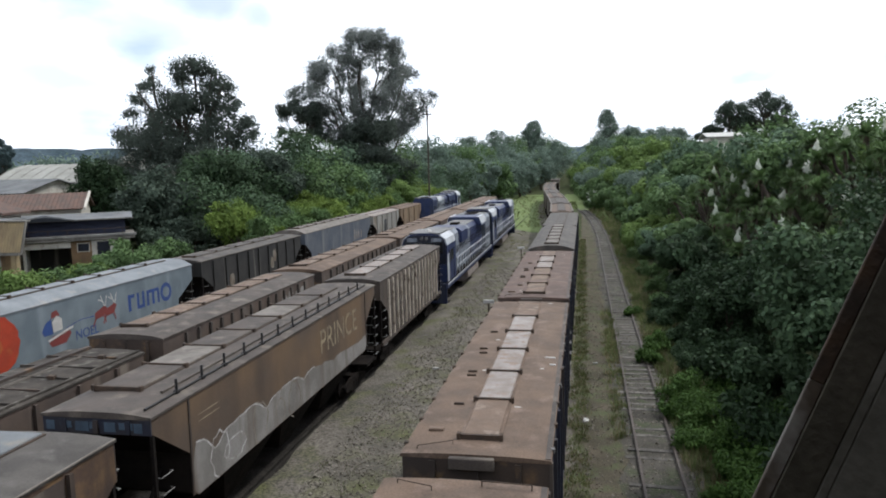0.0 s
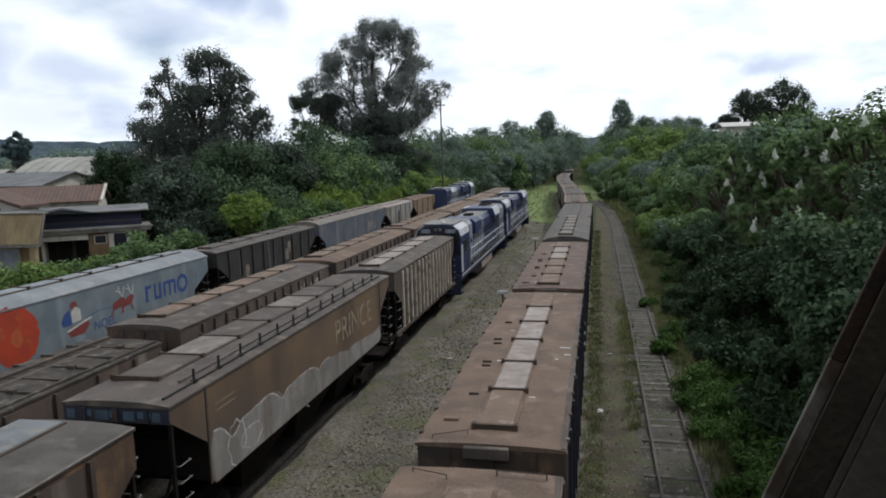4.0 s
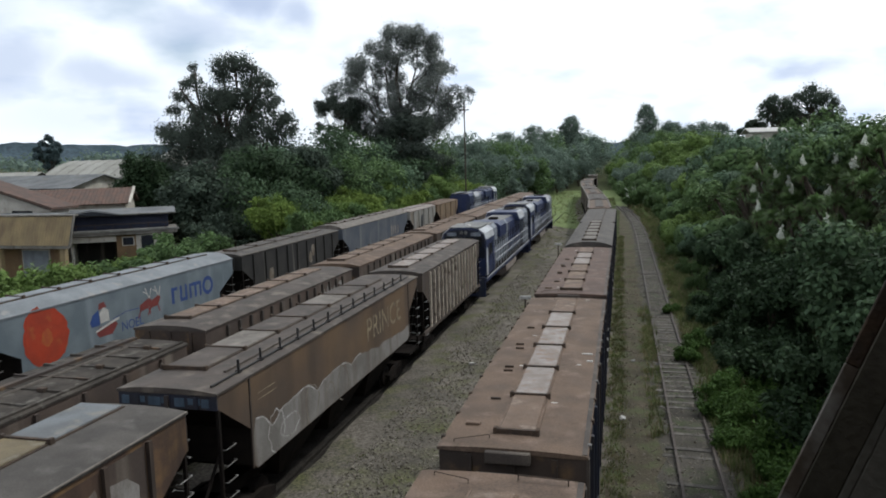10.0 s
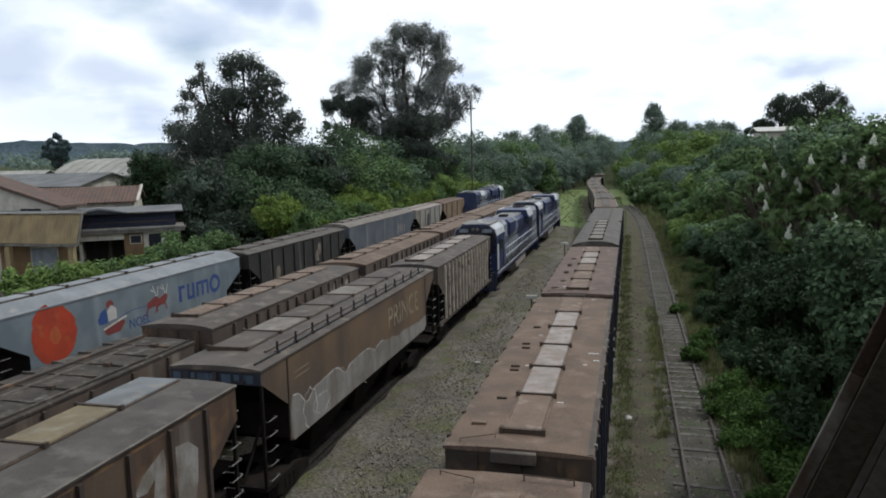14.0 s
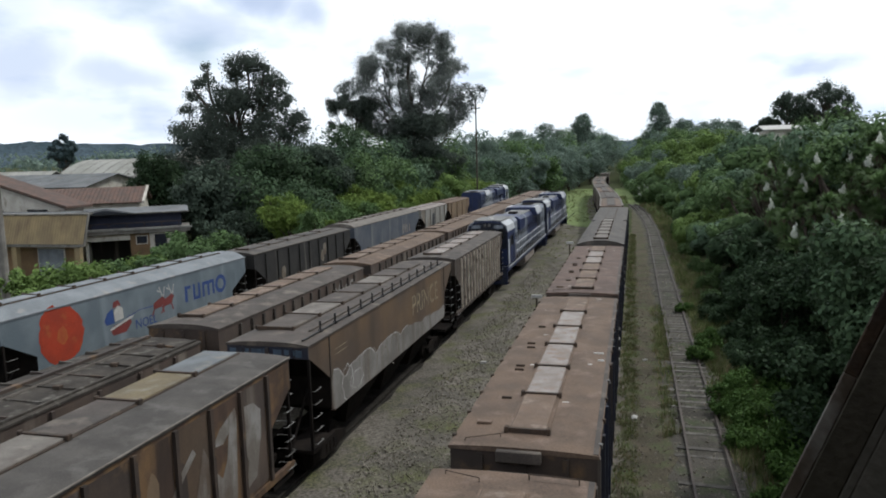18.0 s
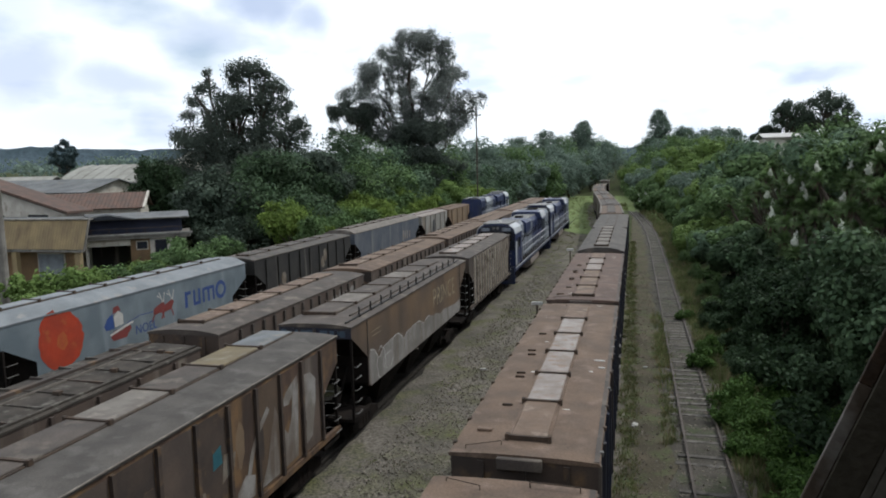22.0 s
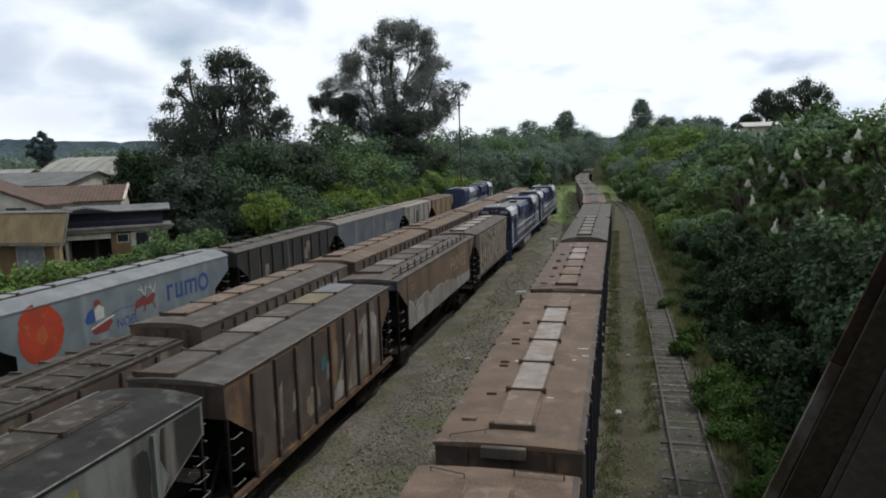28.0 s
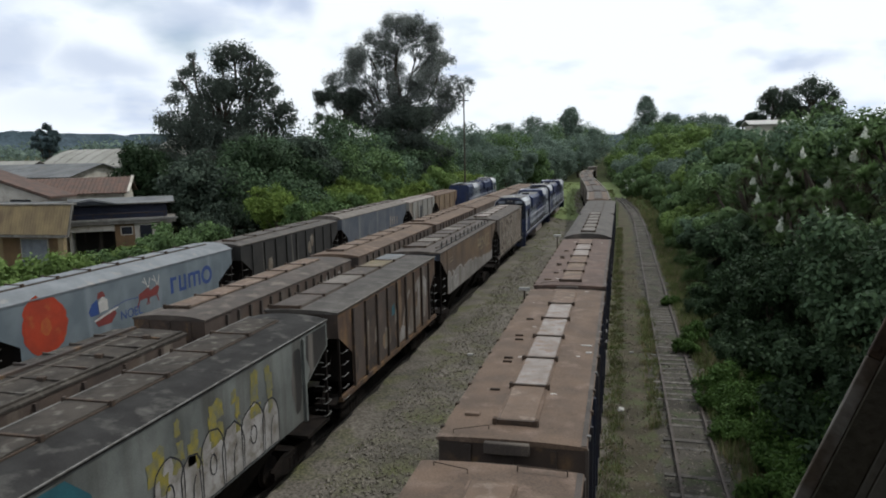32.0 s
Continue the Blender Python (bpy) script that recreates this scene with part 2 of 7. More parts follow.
DUST = (0.27, 0.19, 0.145)
M = {
    "gravel": mat("gravel", (0.126, 0.111, 0.094), (0.072, 0.065, 0.054), 0.95, scale=0.55, lo=0.36, hi=0.64, bump=1.0, bump_scale=13, stain=(0.076, 0.078, 0.036), stain_amount=0.6, tone=1, grain=0.55, spec=0.1),
    "stone": mat("ballast_stone", (0.18, 0.162, 0.135), (0.13, 0.115, 0.095), 0.95, scale=2.0, bump=0.4, bump_scale=30, island=0.25, tone=1, spec=0.1),
    "soil": mat("bank_soil", (0.045, 0.055, 0.022), (0.03, 0.032, 0.016), 0.95, scale=0.4, bump=0.6, bump_scale=9, tone=1, spec=0.05, grain=0.4),
    "path": mat("dirt_path", (0.08, 0.066, 0.048), (0.048, 0.042, 0.029), 0.95, scale=0.9, bump=0.8, bump_scale=17, stain=(0.065, 0.08, 0.035), stain_amount=0.6, tone=1, grain=0.42, spec=0.1),
    # near-black ballast colour stands for shade under the wagons
    "shade_ballast": mat("shade_dark_ballast", (0.03, 0.027, 0.024), (0.018, 0.016, 0.014), 0.9, scale=1.3, bump=0.9, bump_scale=17, tone=1, grain=0.5, spec=0.03),
    "cinder": mat("dark_cinder", (0.068, 0.061, 0.052), (0.042, 0.038, 0.032), 0.95, scale=1.1, bump=0.9, bump_scale=24, stain=(0.05, 0.06, 0.03), stain_amount=0.5, tone=1, grain=0.4, spec=0.1),
    "rail": mat("rail_steel", (0.115, 0.088, 0.072), (0.075, 0.056, 0.046), 0.6, 0.2, scale=4, bump=0.2, bump_scale=60),
    # rails and sleepers below wagons: their shade is in this dark colour
    "shade_track": mat("shade_dark_track", (0.05, 0.044, 0.038), (0.03, 0.027, 0.024), 0.95, scale=5, bump=0.6, bump_scale=40, spec=0.05),
    "sleeper": mat("sleeper_wood", (0.195, 0.178, 0.158), (0.085, 0.076, 0.066), 0.9, scale=5, bump=0.6, bump_scale=40, vary=0.3),
    "tan": mat("dusty_tan_roof", (0.172, 0.114, 0.077), (0.116, 0.079, 0.056), 0.82, scale=1.1, bump=0.2, bump_scale=28, stain=(0.235, 0.165, 0.125), stain_amount=0.3, grain=.22),
    "tan_red": mat("dusty_red_brown_roof", (0.15, 0.096, 0.073), (0.105, 0.07, 0.056), 0.82, scale=1.1, bump=0.2, bump_scale=28, stain=(0.2, 0.145, 0.115), stain_amount=0.3, grain=.22),
    "tan_dark": mat("dark_brown_roof", (0.102, 0.081, 0.068), (0.068, 0.056, 0.048), 0.8, scale=1.1, bump=0.15, stain=(0.18, 0.15, 0.12), stain_amount=0.3, grain=.2),
    "brown_end": mat("brown_end_sheet", (0.085, 0.06, 0.046), (0.05, 0.038, 0.032), 0.8, scale=1.2, bump=0.15, stain=(0.20, 0.12, 0.06), stain_amount=0.25),
    "blue_side": mat("dark_blue_side", (0.025, 0.03, 0.055), (0.04, 0.038, 0.045), 0.6, scale=1.2, bump=0.1, stain=(0.10, 0.07, 0.05), stain_amount=0.3, streak=True),
    "hatch_pale": mat("pale_hatch", (0.36, 0.325, 0.3), (0.245, 0.2, 0.172), 0.7, scale=2.2, bump=0.15, stain=(0.24, 0.15, 0.10), stain_amount=0.4),
    "hatch_tan": mat("tan_hatch", (0.195, 0.13, 0.09), (0.14, 0.095, 0.066), 0.75, scale=2.0, bump=0.15, stain=(0.32, 0.25, 0.2), stain_amount=0.35),
    "hatch_ochre": mat("ochre_hatch", (0.2, 0.155, 0.085), (0.145, 0.115, 0.07), 0.75, scale=1.6, bump=0.15, stain=(0.24, 0.215, 0.17), stain_amount=0.4),
    "hatch_sky": mat("blue_grey_hatch", (0.19, 0.2, 0.21), (0.135, 0.14, 0.145), 0.75, scale=1.4, bump=0.15, stain=(0.25, 0.23, 0.2), stain_amount=0.35),
    "hatch_grey": mat("grey_hatch", (0.2, 0.176, 0.152), (0.14, 0.118, 0.1), 0.75, scale=2.0, bump=0.15, stain=(0.27, 0.235, 0.2), stain_amount=0.3),
    "grey_roof": mat("dusty_grey_roof", (0.105, 0.092, 0.081), (0.07, 0.061, 0.054), 0.8, scale=1.3, bump=0.15, stain=(0.18, 0.15, 0.125), stain_amount=0.35),
    "dust_roof": mat("dusty_beige_roof", (0.102, 0.09, 0.079), (0.066, 0.058, 0.051), 0.85, scale=1.2, bump=0.2, stain=(0.14, 0.127, 0.115), stain_amount=0.35, grain=.2),
    "coal_roof": mat("sooty_grey_roof", (0.048, 0.046, 0.044), (0.032, 0.03, 0.029), 0.92, spec=0.1, scale=1.3, bump=0.15, stain=(0.12, 0.115, 0.105), stain_amount=0.3),
    "coal_hatch": mat("sooty_grey_hatch", (0.086, 0.074, 0.063), (0.05, 0.044, 0.038), 0.9, spec=0.1, scale=2.0, bump=0.15, stain=(0.18, 0.165, 0.145), stain_amount=0.3),
    "tag_side": mat("worn_brown_side", (0.178, 0.114, 0.064), (0.112, 0.08, 0.058), 0.75, scale=0.45, bump=0.12, stain=(0.08, 0.054, 0.038), stain_amount=0.7, streak=True),
    # ribbed side darkened for shade in its recesses, ribs paled for sun
    "rib_side": mat("grey_brown_ribbed_side", (0.10, 0.075, 0.058), (0.075, 0.058, 0.048), 0.75, scale=0.8, bump=0.12, stain=(0.10, 0.075, 0.055), stain_amount=0.4, streak=True),
    "rib_tan": mat("worn_sunlit_tan_rib", (0.74, 0.64, 0.53), (0.55, 0.46, 0.37), 0.75, scale=2, bump=0.1, stain=(0.16, 0.12, 0.09), stain_amount=0.3),
    "ochre_side": mat("ochre_brown_side", (0.2, 0.118, 0.056), (0.105, 0.064, 0.044), 0.75, scale=1.4, lo=0.43, hi=0.57, bump=0.12, stain=(0.05, 0.033, 0.025), stain_amount=0.6, streak=True),
    "brown_side": mat("faded_red_brown_side", (0.125, 0.09, 0.07), (0.08, 0.06, 0.05), 0.78, scale=0.8, bump=0.12, stain=(0.22, 0.185, 0.15), stain_amount=0.3, streak=True),
    "teal_side": mat("grey_green_side", (0.215, 0.225, 0.21), (0.13, 0.138, 0.13), 0.7, scale=0.9, bump=0.1, stain=(0.06, 0.052, 0.042), stain_amount=0.7, streak=True),
    "pale_blue": mat("pale_blue_grey_side", (0.195, 0.227, 0.25), (0.14, 0.17, 0.193), 0.6, scale=0.8, bump=0.06, stain=(0.27, 0.3, 0.33), stain_amount=0.25, streak=True),
    "white_roof": mat("dull_white_roof", (0.255, 0.27, 0.285), (0.185, 0.198, 0.21), 0.7, scale=1.0, bump=0.08, stain=(0.33, 0.31, 0.29), stain_amount=0.2),
    # soot black on wagons; on the garage wall it stands for shade
    "soot_shade_side": mat("soot_shade_black", (0.022, 0.021, 0.02), (0.034, 0.031, 0.028), 0.75, scale=0.8, bump=0.12, stain=(0.19, 0.17, 0.15), stain_amount=0.15, streak=True),
    "slate_side": mat("slate_blue_side", (0.115, 0.125, 0.145), (0.075, 0.088, 0.115), 0.7, scale=0.8, bump=0.08, stain=(0.2, 0.2, 0.2), stain_amount=0.2, streak=True),
    "pale_side": mat("pale_grey_side", (0.32, 0.31, 0.28), (0.25, 0.235, 0.21), 0.75, scale=0.9, bump=0.1, stain=(0.18, 0.13, 0.09), stain_amount=0.35, streak=True),
    "orange_side": mat("orange_brown_side", (0.25, 0.175, 0.105), (0.18, 0.125, 0.08), 0.75, scale=0.9, bump=0.1, stain=(0.17, 0.10, 0.06), stain_amount=0.4, streak=True),
    # underframe black, deepened to hold the shade below and between wagons
    "under": mat("shaded_black_underframe", (0.016, 0.014, 0.013), (0.026, 0.021, 0.018), 0.95, scale=2.5, bump=0.2, spec=0.04),
    "rust": mat("rusty_fitting", (0.085, 0.055, 0.036), (0.05, 0.036, 0.027), 0.85, scale=6, bump=0.2),
    "black_steel": mat("dark_steel", (0.045, 0.042, 0.042), (0.03, 0.028, 0.028), 0.6, 0.3, scale=5, bump=0.1),
    "pale_steel": mat("pale_worn_steel", (0.22, 0.21, 0.2), (0.12, 0.11, 0.1), 0.5, 0.3, scale=6, bump=0.1),
    "loco_blue": mat("locomotive_blue", (0.026, 0.04, 0.118), (0.02, 0.03, 0.082), 0.5, scale=1.2, bump=0.04, stain=(0.07, 0.075, 0.09), stain_amount=0.3, streak=True),
    "loco_dark": mat("locomotive_dark_end", (0.013, 0.016, 0.032), (0.01, 0.011, 0.018), 0.4, scale=2.0),
    "loco_white": mat("locomotive_white", (0.62, 0.64, 0.68), (0.50, 0.51, 0.53), 0.5, scale=1.6, bump=0.03, stain=(0.35, 0.31, 0.28), stain_amount=0.3, streak=True),
    "loco_grey": mat("locomotive_grey_blue", (0.3, 0.325, 0.37), (0.2, 0.22, 0.26), 0.5, scale=1.4, bump=0.03, stain=(0.12, 0.12, 0.13), stain_amount=0.3, streak=True),
    "loco_roof": mat("dusty_loco_roof", (0.3, 0.295, 0.285), (0.2, 0.196, 0.19), 0.75, scale=1.6, bump=.1, stain=(0.08, 0.075, 0.07), stain_amount=.5),
    "glass": mat("dark_glass", (0.02, 0.024, 0.028), None, 0.12, scale=2, spec=0.8),
    "paint_white": mat("white_sprayed_paint", (0.44, 0.42, 0.40), (0.28, 0.26, 0.235), 0.7, scale=2.2, stain=(0.19, 0.16, 0.125), stain_amount=0.5),
    "paint_primer": mat("grey_primer_paint", (0.3, 0.28, 0.26), (0.2, 0.183, 0.165), 0.75, scale=1.0, stain=(0.15, 0.12, 0.095), stain_amount=0.55, streak=True, grain=.2),
    "paint_chalk": mat("chalky_sprayed_paint", (0.34, 0.32, 0.3), (0.2, 0.175, 0.15), 0.75, scale=1.4, lo=.42, hi=.6, stain=(0.12, 0.085, 0.06), stain_amount=0.6, streak=True, grain=.2),
    "paint_faded": mat("faded_pale_paint", (0.30, 0.27, 0.23), (0.18, 0.145, 0.105), 0.75, scale=2.6, stain=(0.12, 0.075, 0.045), stain_amount=0.75, streak=True),
    "paint_pale": mat("pale_sprayed_outline", (0.55, 0.53, 0.51), (0.36, 0.34, 0.315), 0.7, scale=3, lo=0.42, hi=0.55, stain=(0.2, 0.165, 0.13), stain_amount=0.5),
    "paint_dark": mat("black_sprayed_outline", (0.035, 0.035, 0.04), None, 0.7, scale=2),
    "paint_yellow": mat("yellow_sprayed_paint", (0.34, 0.28, 0.04), (0.2, 0.185, 0.08), 0.7, scale=2.5, stain=(0.17, 0.175, 0.14), stain_amount=0.8),
    "paint_teal": mat("teal_sprayed_paint", (0.03, 0.13, 0.16), (0.025, 0.10, 0.13), 0.7, scale=2),
    "paint_red": mat("orange_red_paint", (0.42, 0.05, 0.018), (0.34, 0.045, 0.02), 0.6, scale=1.5, stain=(0.4, 0.1, 0.03), stain_amount=0.15),
    "paint_orange": mat("faded_orange_paint", (0.42, 0.12, 0.03), (0.4, 0.08, 0.03), 0.6, scale=5),
    "paint_blue": mat("deep_blue_paint", (0.035, 0.075, 0.24), (0.035, 0.065, 0.2), 0.6, scale=2),
    "paint_sky": mat("faded_blue_scrawl", (0.09, 0.13, 0.18), (0.06, 0.085, 0.12), 0.7, scale=3),
    "paint_maroon": mat("maroon_paint", (0.22, 0.045, 0.04), (0.17, 0.04, 0.035), 0.6, scale=2),
    "paint_cream": mat("cream_paint", (0.62, 0.60, 0.56), None, 0.6, scale=2),
    "paint_tan": mat("faded_tan_paint", (0.4, 0.33, 0.21), (0.26, 0.2, 0.13), 0.75, scale=2, stain=(0.16, 0.122, 0.085), stain_amount=0.75),
    "lawn": mat("verge_grass", (0.13, 0.165, 0.066), (0.095, 0.118, 0.05), 0.95, scale=0.5, bump=0.6, bump_scale=12, tone=1, spec=0.05, grain=0.4),
    "bark": mat("bark", (0.11, 0.085, 0.065), (0.065, 0.05, 0.04), 0.95, scale=5, bump=0.7, bump_scale=25),
    "pale_bark": mat("pale_bark", (0.26, 0.24, 0.21), (0.16, 0.145, 0.125), 0.9, scale=3, bump=0.5, bump_scale=20),
    "plaster": mat("cream_plaster", (0.74, 0.69, 0.61), (0.58, 0.54, 0.47), 0.9, scale=1.2, bump=0.2, stain=(0.30, 0.26, 0.21), stain_amount=0.15),
    "yellow_wall": mat("yellow_plaster", (0.4, 0.3, 0.16), (0.31, 0.235, 0.135), 0.9, scale=0.9, bump=0.2, stain=(0.22, 0.16, 0.10), stain_amount=0.35, streak=True),
    "orange_wall": mat("ochre_plaster", (0.3, 0.19, 0.1), (0.22, 0.145, 0.08), 0.9, scale=0.9, bump=0.2, stain=(0.15, 0.1, 0.07), stain_amount=0.4, streak=True),
    "pale_sheet": mat("pale_roof_sheet", (0.41, 0.4, 0.36), (0.3, 0.29, 0.255), 0.8, scale=0.35, bump=0.2, bump_scale=6, stain=(0.3, 0.29, 0.24), stain_amount=0.35),
    "clay_tile": mat("clay_roof_tile", (0.17, 0.1, 0.075), (0.115, 0.08, 0.066), 0.85, scale=1.5, bump=0.5, bump_scale=12, vary=0.2),
    "old_sheet": mat("weathered_pale_roof", (0.36, 0.345, 0.32), (0.25, 0.24, 0.22), 0.85, scale=0.5, bump=0.3, bump_scale=6, stain=(0.14, 0.125, 0.11), stain_amount=0.5),
    "fibre": mat("fibre_cement_roof", (0.2, 0.205, 0.21), (0.13, 0.135, 0.14), 0.85, scale=0.6, bump=0.3, bump_scale=8, stain=(0.18, 0.165, 0.15), stain_amount=0.35),
    "shaded_navy_wall": mat("shaded_navy_wall", (0.04, 0.047, 0.085), (0.03, 0.035, 0.062), 0.8, scale=1.2, bump=0.2),
    "dark_roof": mat("dark_slate_roof", (0.045, 0.05, 0.062), (0.032, 0.036, 0.046), 0.6, scale=1.2, bump=0.3, bump_scale=10),
    "concrete": mat("weathered_concrete", (0.30, 0.275, 0.245), (0.2, 0.185, 0.165), 0.9, scale=1.2, bump=0.35, bump_scale=25, stain=(0.11, 0.10, 0.085), stain_amount=0.4, streak=True),
    "girder_plate": mat("girder_plate", (0.19, 0.175, 0.15), (0.13, 0.12, 0.1), 0.9, scale=6, bump=0.2, bump_scale=70, spec=0.1),
    "girder": mat("girder_rust", (0.1, 0.088, 0.068), (0.066, 0.06, 0.046), 0.95, scale=9, bump=0.3, bump_scale=70, spec=0.05),
    "girder_edge": mat("girder_worn_edge", (0.36, 0.335, 0.3), (0.12, 0.09, 0.065), 0.7, scale=9, bump=0.2, bump_scale=90, lo=0.4, hi=0.6),
    "girder_rusty": mat("girder_rusty_edge", (0.09, 0.05, 0.025), (0.045, 0.03, 0.02), 0.85, scale=14, bump=0.3, bump_scale=90),
    "leaf_dark": leaf_mat("leaf_dark", (0.034, 0.057, 0.026), (0.064, 0.098, 0.04)),
    "leaf_mid": leaf_mat("leaf_mid", (0.06, 0.1, 0.034), (0.115, 0.172, 0.056)),
    "leaf_light": leaf_mat("leaf_light", (0.085, 0.135, 0.03), (0.145, 0.205, 0.05)),
    "leaf_lime": leaf_mat("leaf_lime", (0.088, 0.138, 0.026), (0.165, 0.215, 0.042), through_light=0.3),
    "leaf_blue": leaf_mat("leaf_blue", (0.056, 0.093, 0.048), (0.115, 0.164, 0.086)),
    "leaf_pine": leaf_mat("leaf_pine", (0.062, 0.077, 0.056), (0.095, 0.113, 0.077), through_light=0.4),
    # grey-green leaf, paled further for haze and light from behind
    "leaf_grey": leaf_mat("leaf_grey", (0.145, 0.158, 0.126), (0.22, 0.236, 0.19), through_light=0.5),
    # distance haze is mixed into these two leaf colours
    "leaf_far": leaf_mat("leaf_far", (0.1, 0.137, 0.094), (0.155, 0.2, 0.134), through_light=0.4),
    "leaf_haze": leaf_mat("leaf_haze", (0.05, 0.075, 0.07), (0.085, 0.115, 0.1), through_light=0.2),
    "leaf_dusk": leaf_mat("leaf_dusk", (0.036, 0.052, 0.033), (0.072, 0.092, 0.056)),
    "leaf_weed": leaf_mat("leaf_weed", (0.034, 0.068, 0.014), (0.083, 0.14, 0.028)),
    # leaf colour darkened to stand for shade low among the shrubs
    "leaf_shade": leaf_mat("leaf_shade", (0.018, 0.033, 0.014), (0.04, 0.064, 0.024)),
    "blade": leaf_mat("yucca_blade", (0.07, 0.115, 0.038), (0.12, 0.175, 0.056)),
    "grass": leaf_mat("grass_blade", (0.085, 0.112, 0.034), (0.17, 0.19, 0.066)),
    "straw": leaf_mat("dry_grass_blade", (0.15, 0.125, 0.06), (0.26, 0.23, 0.12)),
    "dead_blade": leaf_mat("dead_blade", (0.07, 0.055, 0.035), (0.13, 0.10, 0.06), through_light=0.15),
    "petal": leaf_mat("cream_petal", (0.45, 0.47, 0.34), (0.66, 0.67, 0.52), through_light=0.3),
}

# ---- building helpers ----


def part(name, bm, material, parent=None, label="", smooth=False):
    me = bpy.data.meshes.new(name)
    bm.to_mesh(me)
    bm.free()
    me.materials.append(M[material] if isinstance(material, str) else material)
    if smooth:
        me.polygons.foreach_set("use_smooth", [True] * len(me.polygons))
    ob = new(name, me)
    ob.parent = parent
    if label:
        ob["label"] = label
    return ob


def share(ob, name, parent, m):
    """One more object on ob's mesh, as a part at the pose m."""
    o = new(name, ob.data)
    o.parent = parent
    o.matrix_basis = m
    return o


def thing(name, m, label, category, group="", kind=""):
    ob = new(name)
    ob.empty_display_size = 0.3
    ob.matrix_basis = m
    return tagged(ob, label, category, group, kind)


def box(bm, x0, x1, y0, y1, z0, z1, bevel=0.0):
    vs = [bm.verts.new((x, y, z)) for z in (z0, z1) for y in (y0, y1) for x in (x0, x1)]
    fs = [bm.faces.new([vs[i] for i in f]) for f in ((0, 2, 3, 1), (4, 5, 7, 6), (0, 1, 5, 4), (2, 6, 7, 3), (0, 4, 6, 2), (1, 3, 7, 5))]
    if bevel:
        bmesh.ops.bevel(bm, geom=list({e for f in fs for e in f.edges}), offset=bevel, segments=1, affect="EDGES", profile=0.5)
    return bm


def boxes(*rows, bevel=0.0):
    bm = bmesh.new()
    for r in rows:
        box(bm, *r, bevel=bevel)
    return bm


def prism(bm, outline, lo, hi, axis="y", bevel=0.0):
    """An outline carried along an axis: (x, z) along y, (y, z) along x, (x, y) along z."""
    def at(p, s):
        return {"y": (p[0], s, p[1]), "x": (s, p[0], p[1]), "z": (p[0], p[1], s)}[axis]
    a = [bm.verts.new(at(p, lo)) for p in outline]
    b = [bm.verts.new(at(p, hi)) for p in outline]
    n = len(outline)
    fs = [bm.faces.new(a), bm.faces.new(b[::-1])]
    for i in range(n):
        fs.append(bm.faces.new((a[i], b[i], b[(i + 1) % n], a[(i + 1) % n])))
    bmesh.ops.recalc_face_normals(bm, faces=fs)
    if bevel:
        bmesh.ops.bevel(bm, geom=list({e for f in fs for e in f.edges}), offset=bevel, segments=1, affect="EDGES", profile=0.5)
    return bm


def rod(bm, p, q, r, n=6, r2=None):
    p, q = Vector(p), Vector(q)
    d = q - p
    m = Matrix.Translation((p + q) / 2) @ d.to_track_quat("Z", "Y").to_matrix().to_4x4()
    bmesh.ops.create_cone(bm, cap_ends=True, segments=n, radius1=r, radius2=r if r2 is None else r2, depth=d.length, matrix=m)
    return bm


def rods(pairs, r, n=6):
    bm = bmesh.new()
    for p, q in pairs:
        rod(bm, p, q, r, n)
    return bm


def stroke(bm, pts, width, x, closed=False):
    """A painted line of that width on a side wall at x, through (y, z) points."""
    pts = [Vector((0, *p)) for p in pts]
    n = len(pts)
    L, R = [], []
    for i in range(n):
        a = pts[(i - 1) % n] if closed or i else pts[i]
        b = pts[(i + 1) % n] if closed or i < n - 1 else pts[i]
        d = (b - a).normalized()
        s = Vector((0, -d.z, d.y)) * width / 2
        L.append(bm.verts.new((x, *(pts[i] + s).yz)))
        R.append(bm.verts.new((x, *(pts[i] - s).yz)))
    for i in range(n if closed else n - 1):
        j = (i + 1) % n
        bm.faces.new((L[i], L[j], R[j], R[i]))
    return bm


def blot(bm, pts, x):
    bm.faces.new([bm.verts.new((x, *p)) for p in pts])
    return bm


def ring(cy, cz, ry, rz, n=28, a0=0, a1=360, wob=0.0, seed=0):
    r = random.Random(seed)
    return [(cy + ry * (1 + wob * r.uniform(-1, 1)) * math.cos(radians(a0 + (a1 - a0) * i / n)),
             cz + rz * (1 + wob * r.uniform(-1, 1)) * math.sin(radians(a0 + (a1 - a0) * i / n))) for i in range(n if a1 - a0 == 360 else n + 1)]


def lettering(word, size, m, material, parent, name="lettering", bold=0.0):
    cu = bpy.data.curves.new(name, "FONT")
    cu.body, cu.size, cu.offset, cu.extrude = word, size, bold, 0.002
    tmp = bpy.data.objects.new("tmp", cu)
    me = bpy.data.meshes.new_from_object(tmp)
    bpy.data.objects.remove(tmp)
    me.materials.clear()
    me.materials.append(M[material])
    ob = new(name, me)
    ob.parent = parent
    ob.matrix_basis = m
    return ob

# ---- the setting: ground, tracks ----
RAIL = 0.17          # rail top above the ballast
TRACKS = {"siding": 2.04, "right": -1.76, "middle": -9.38, "brown": -12.9, "left": -20.4}


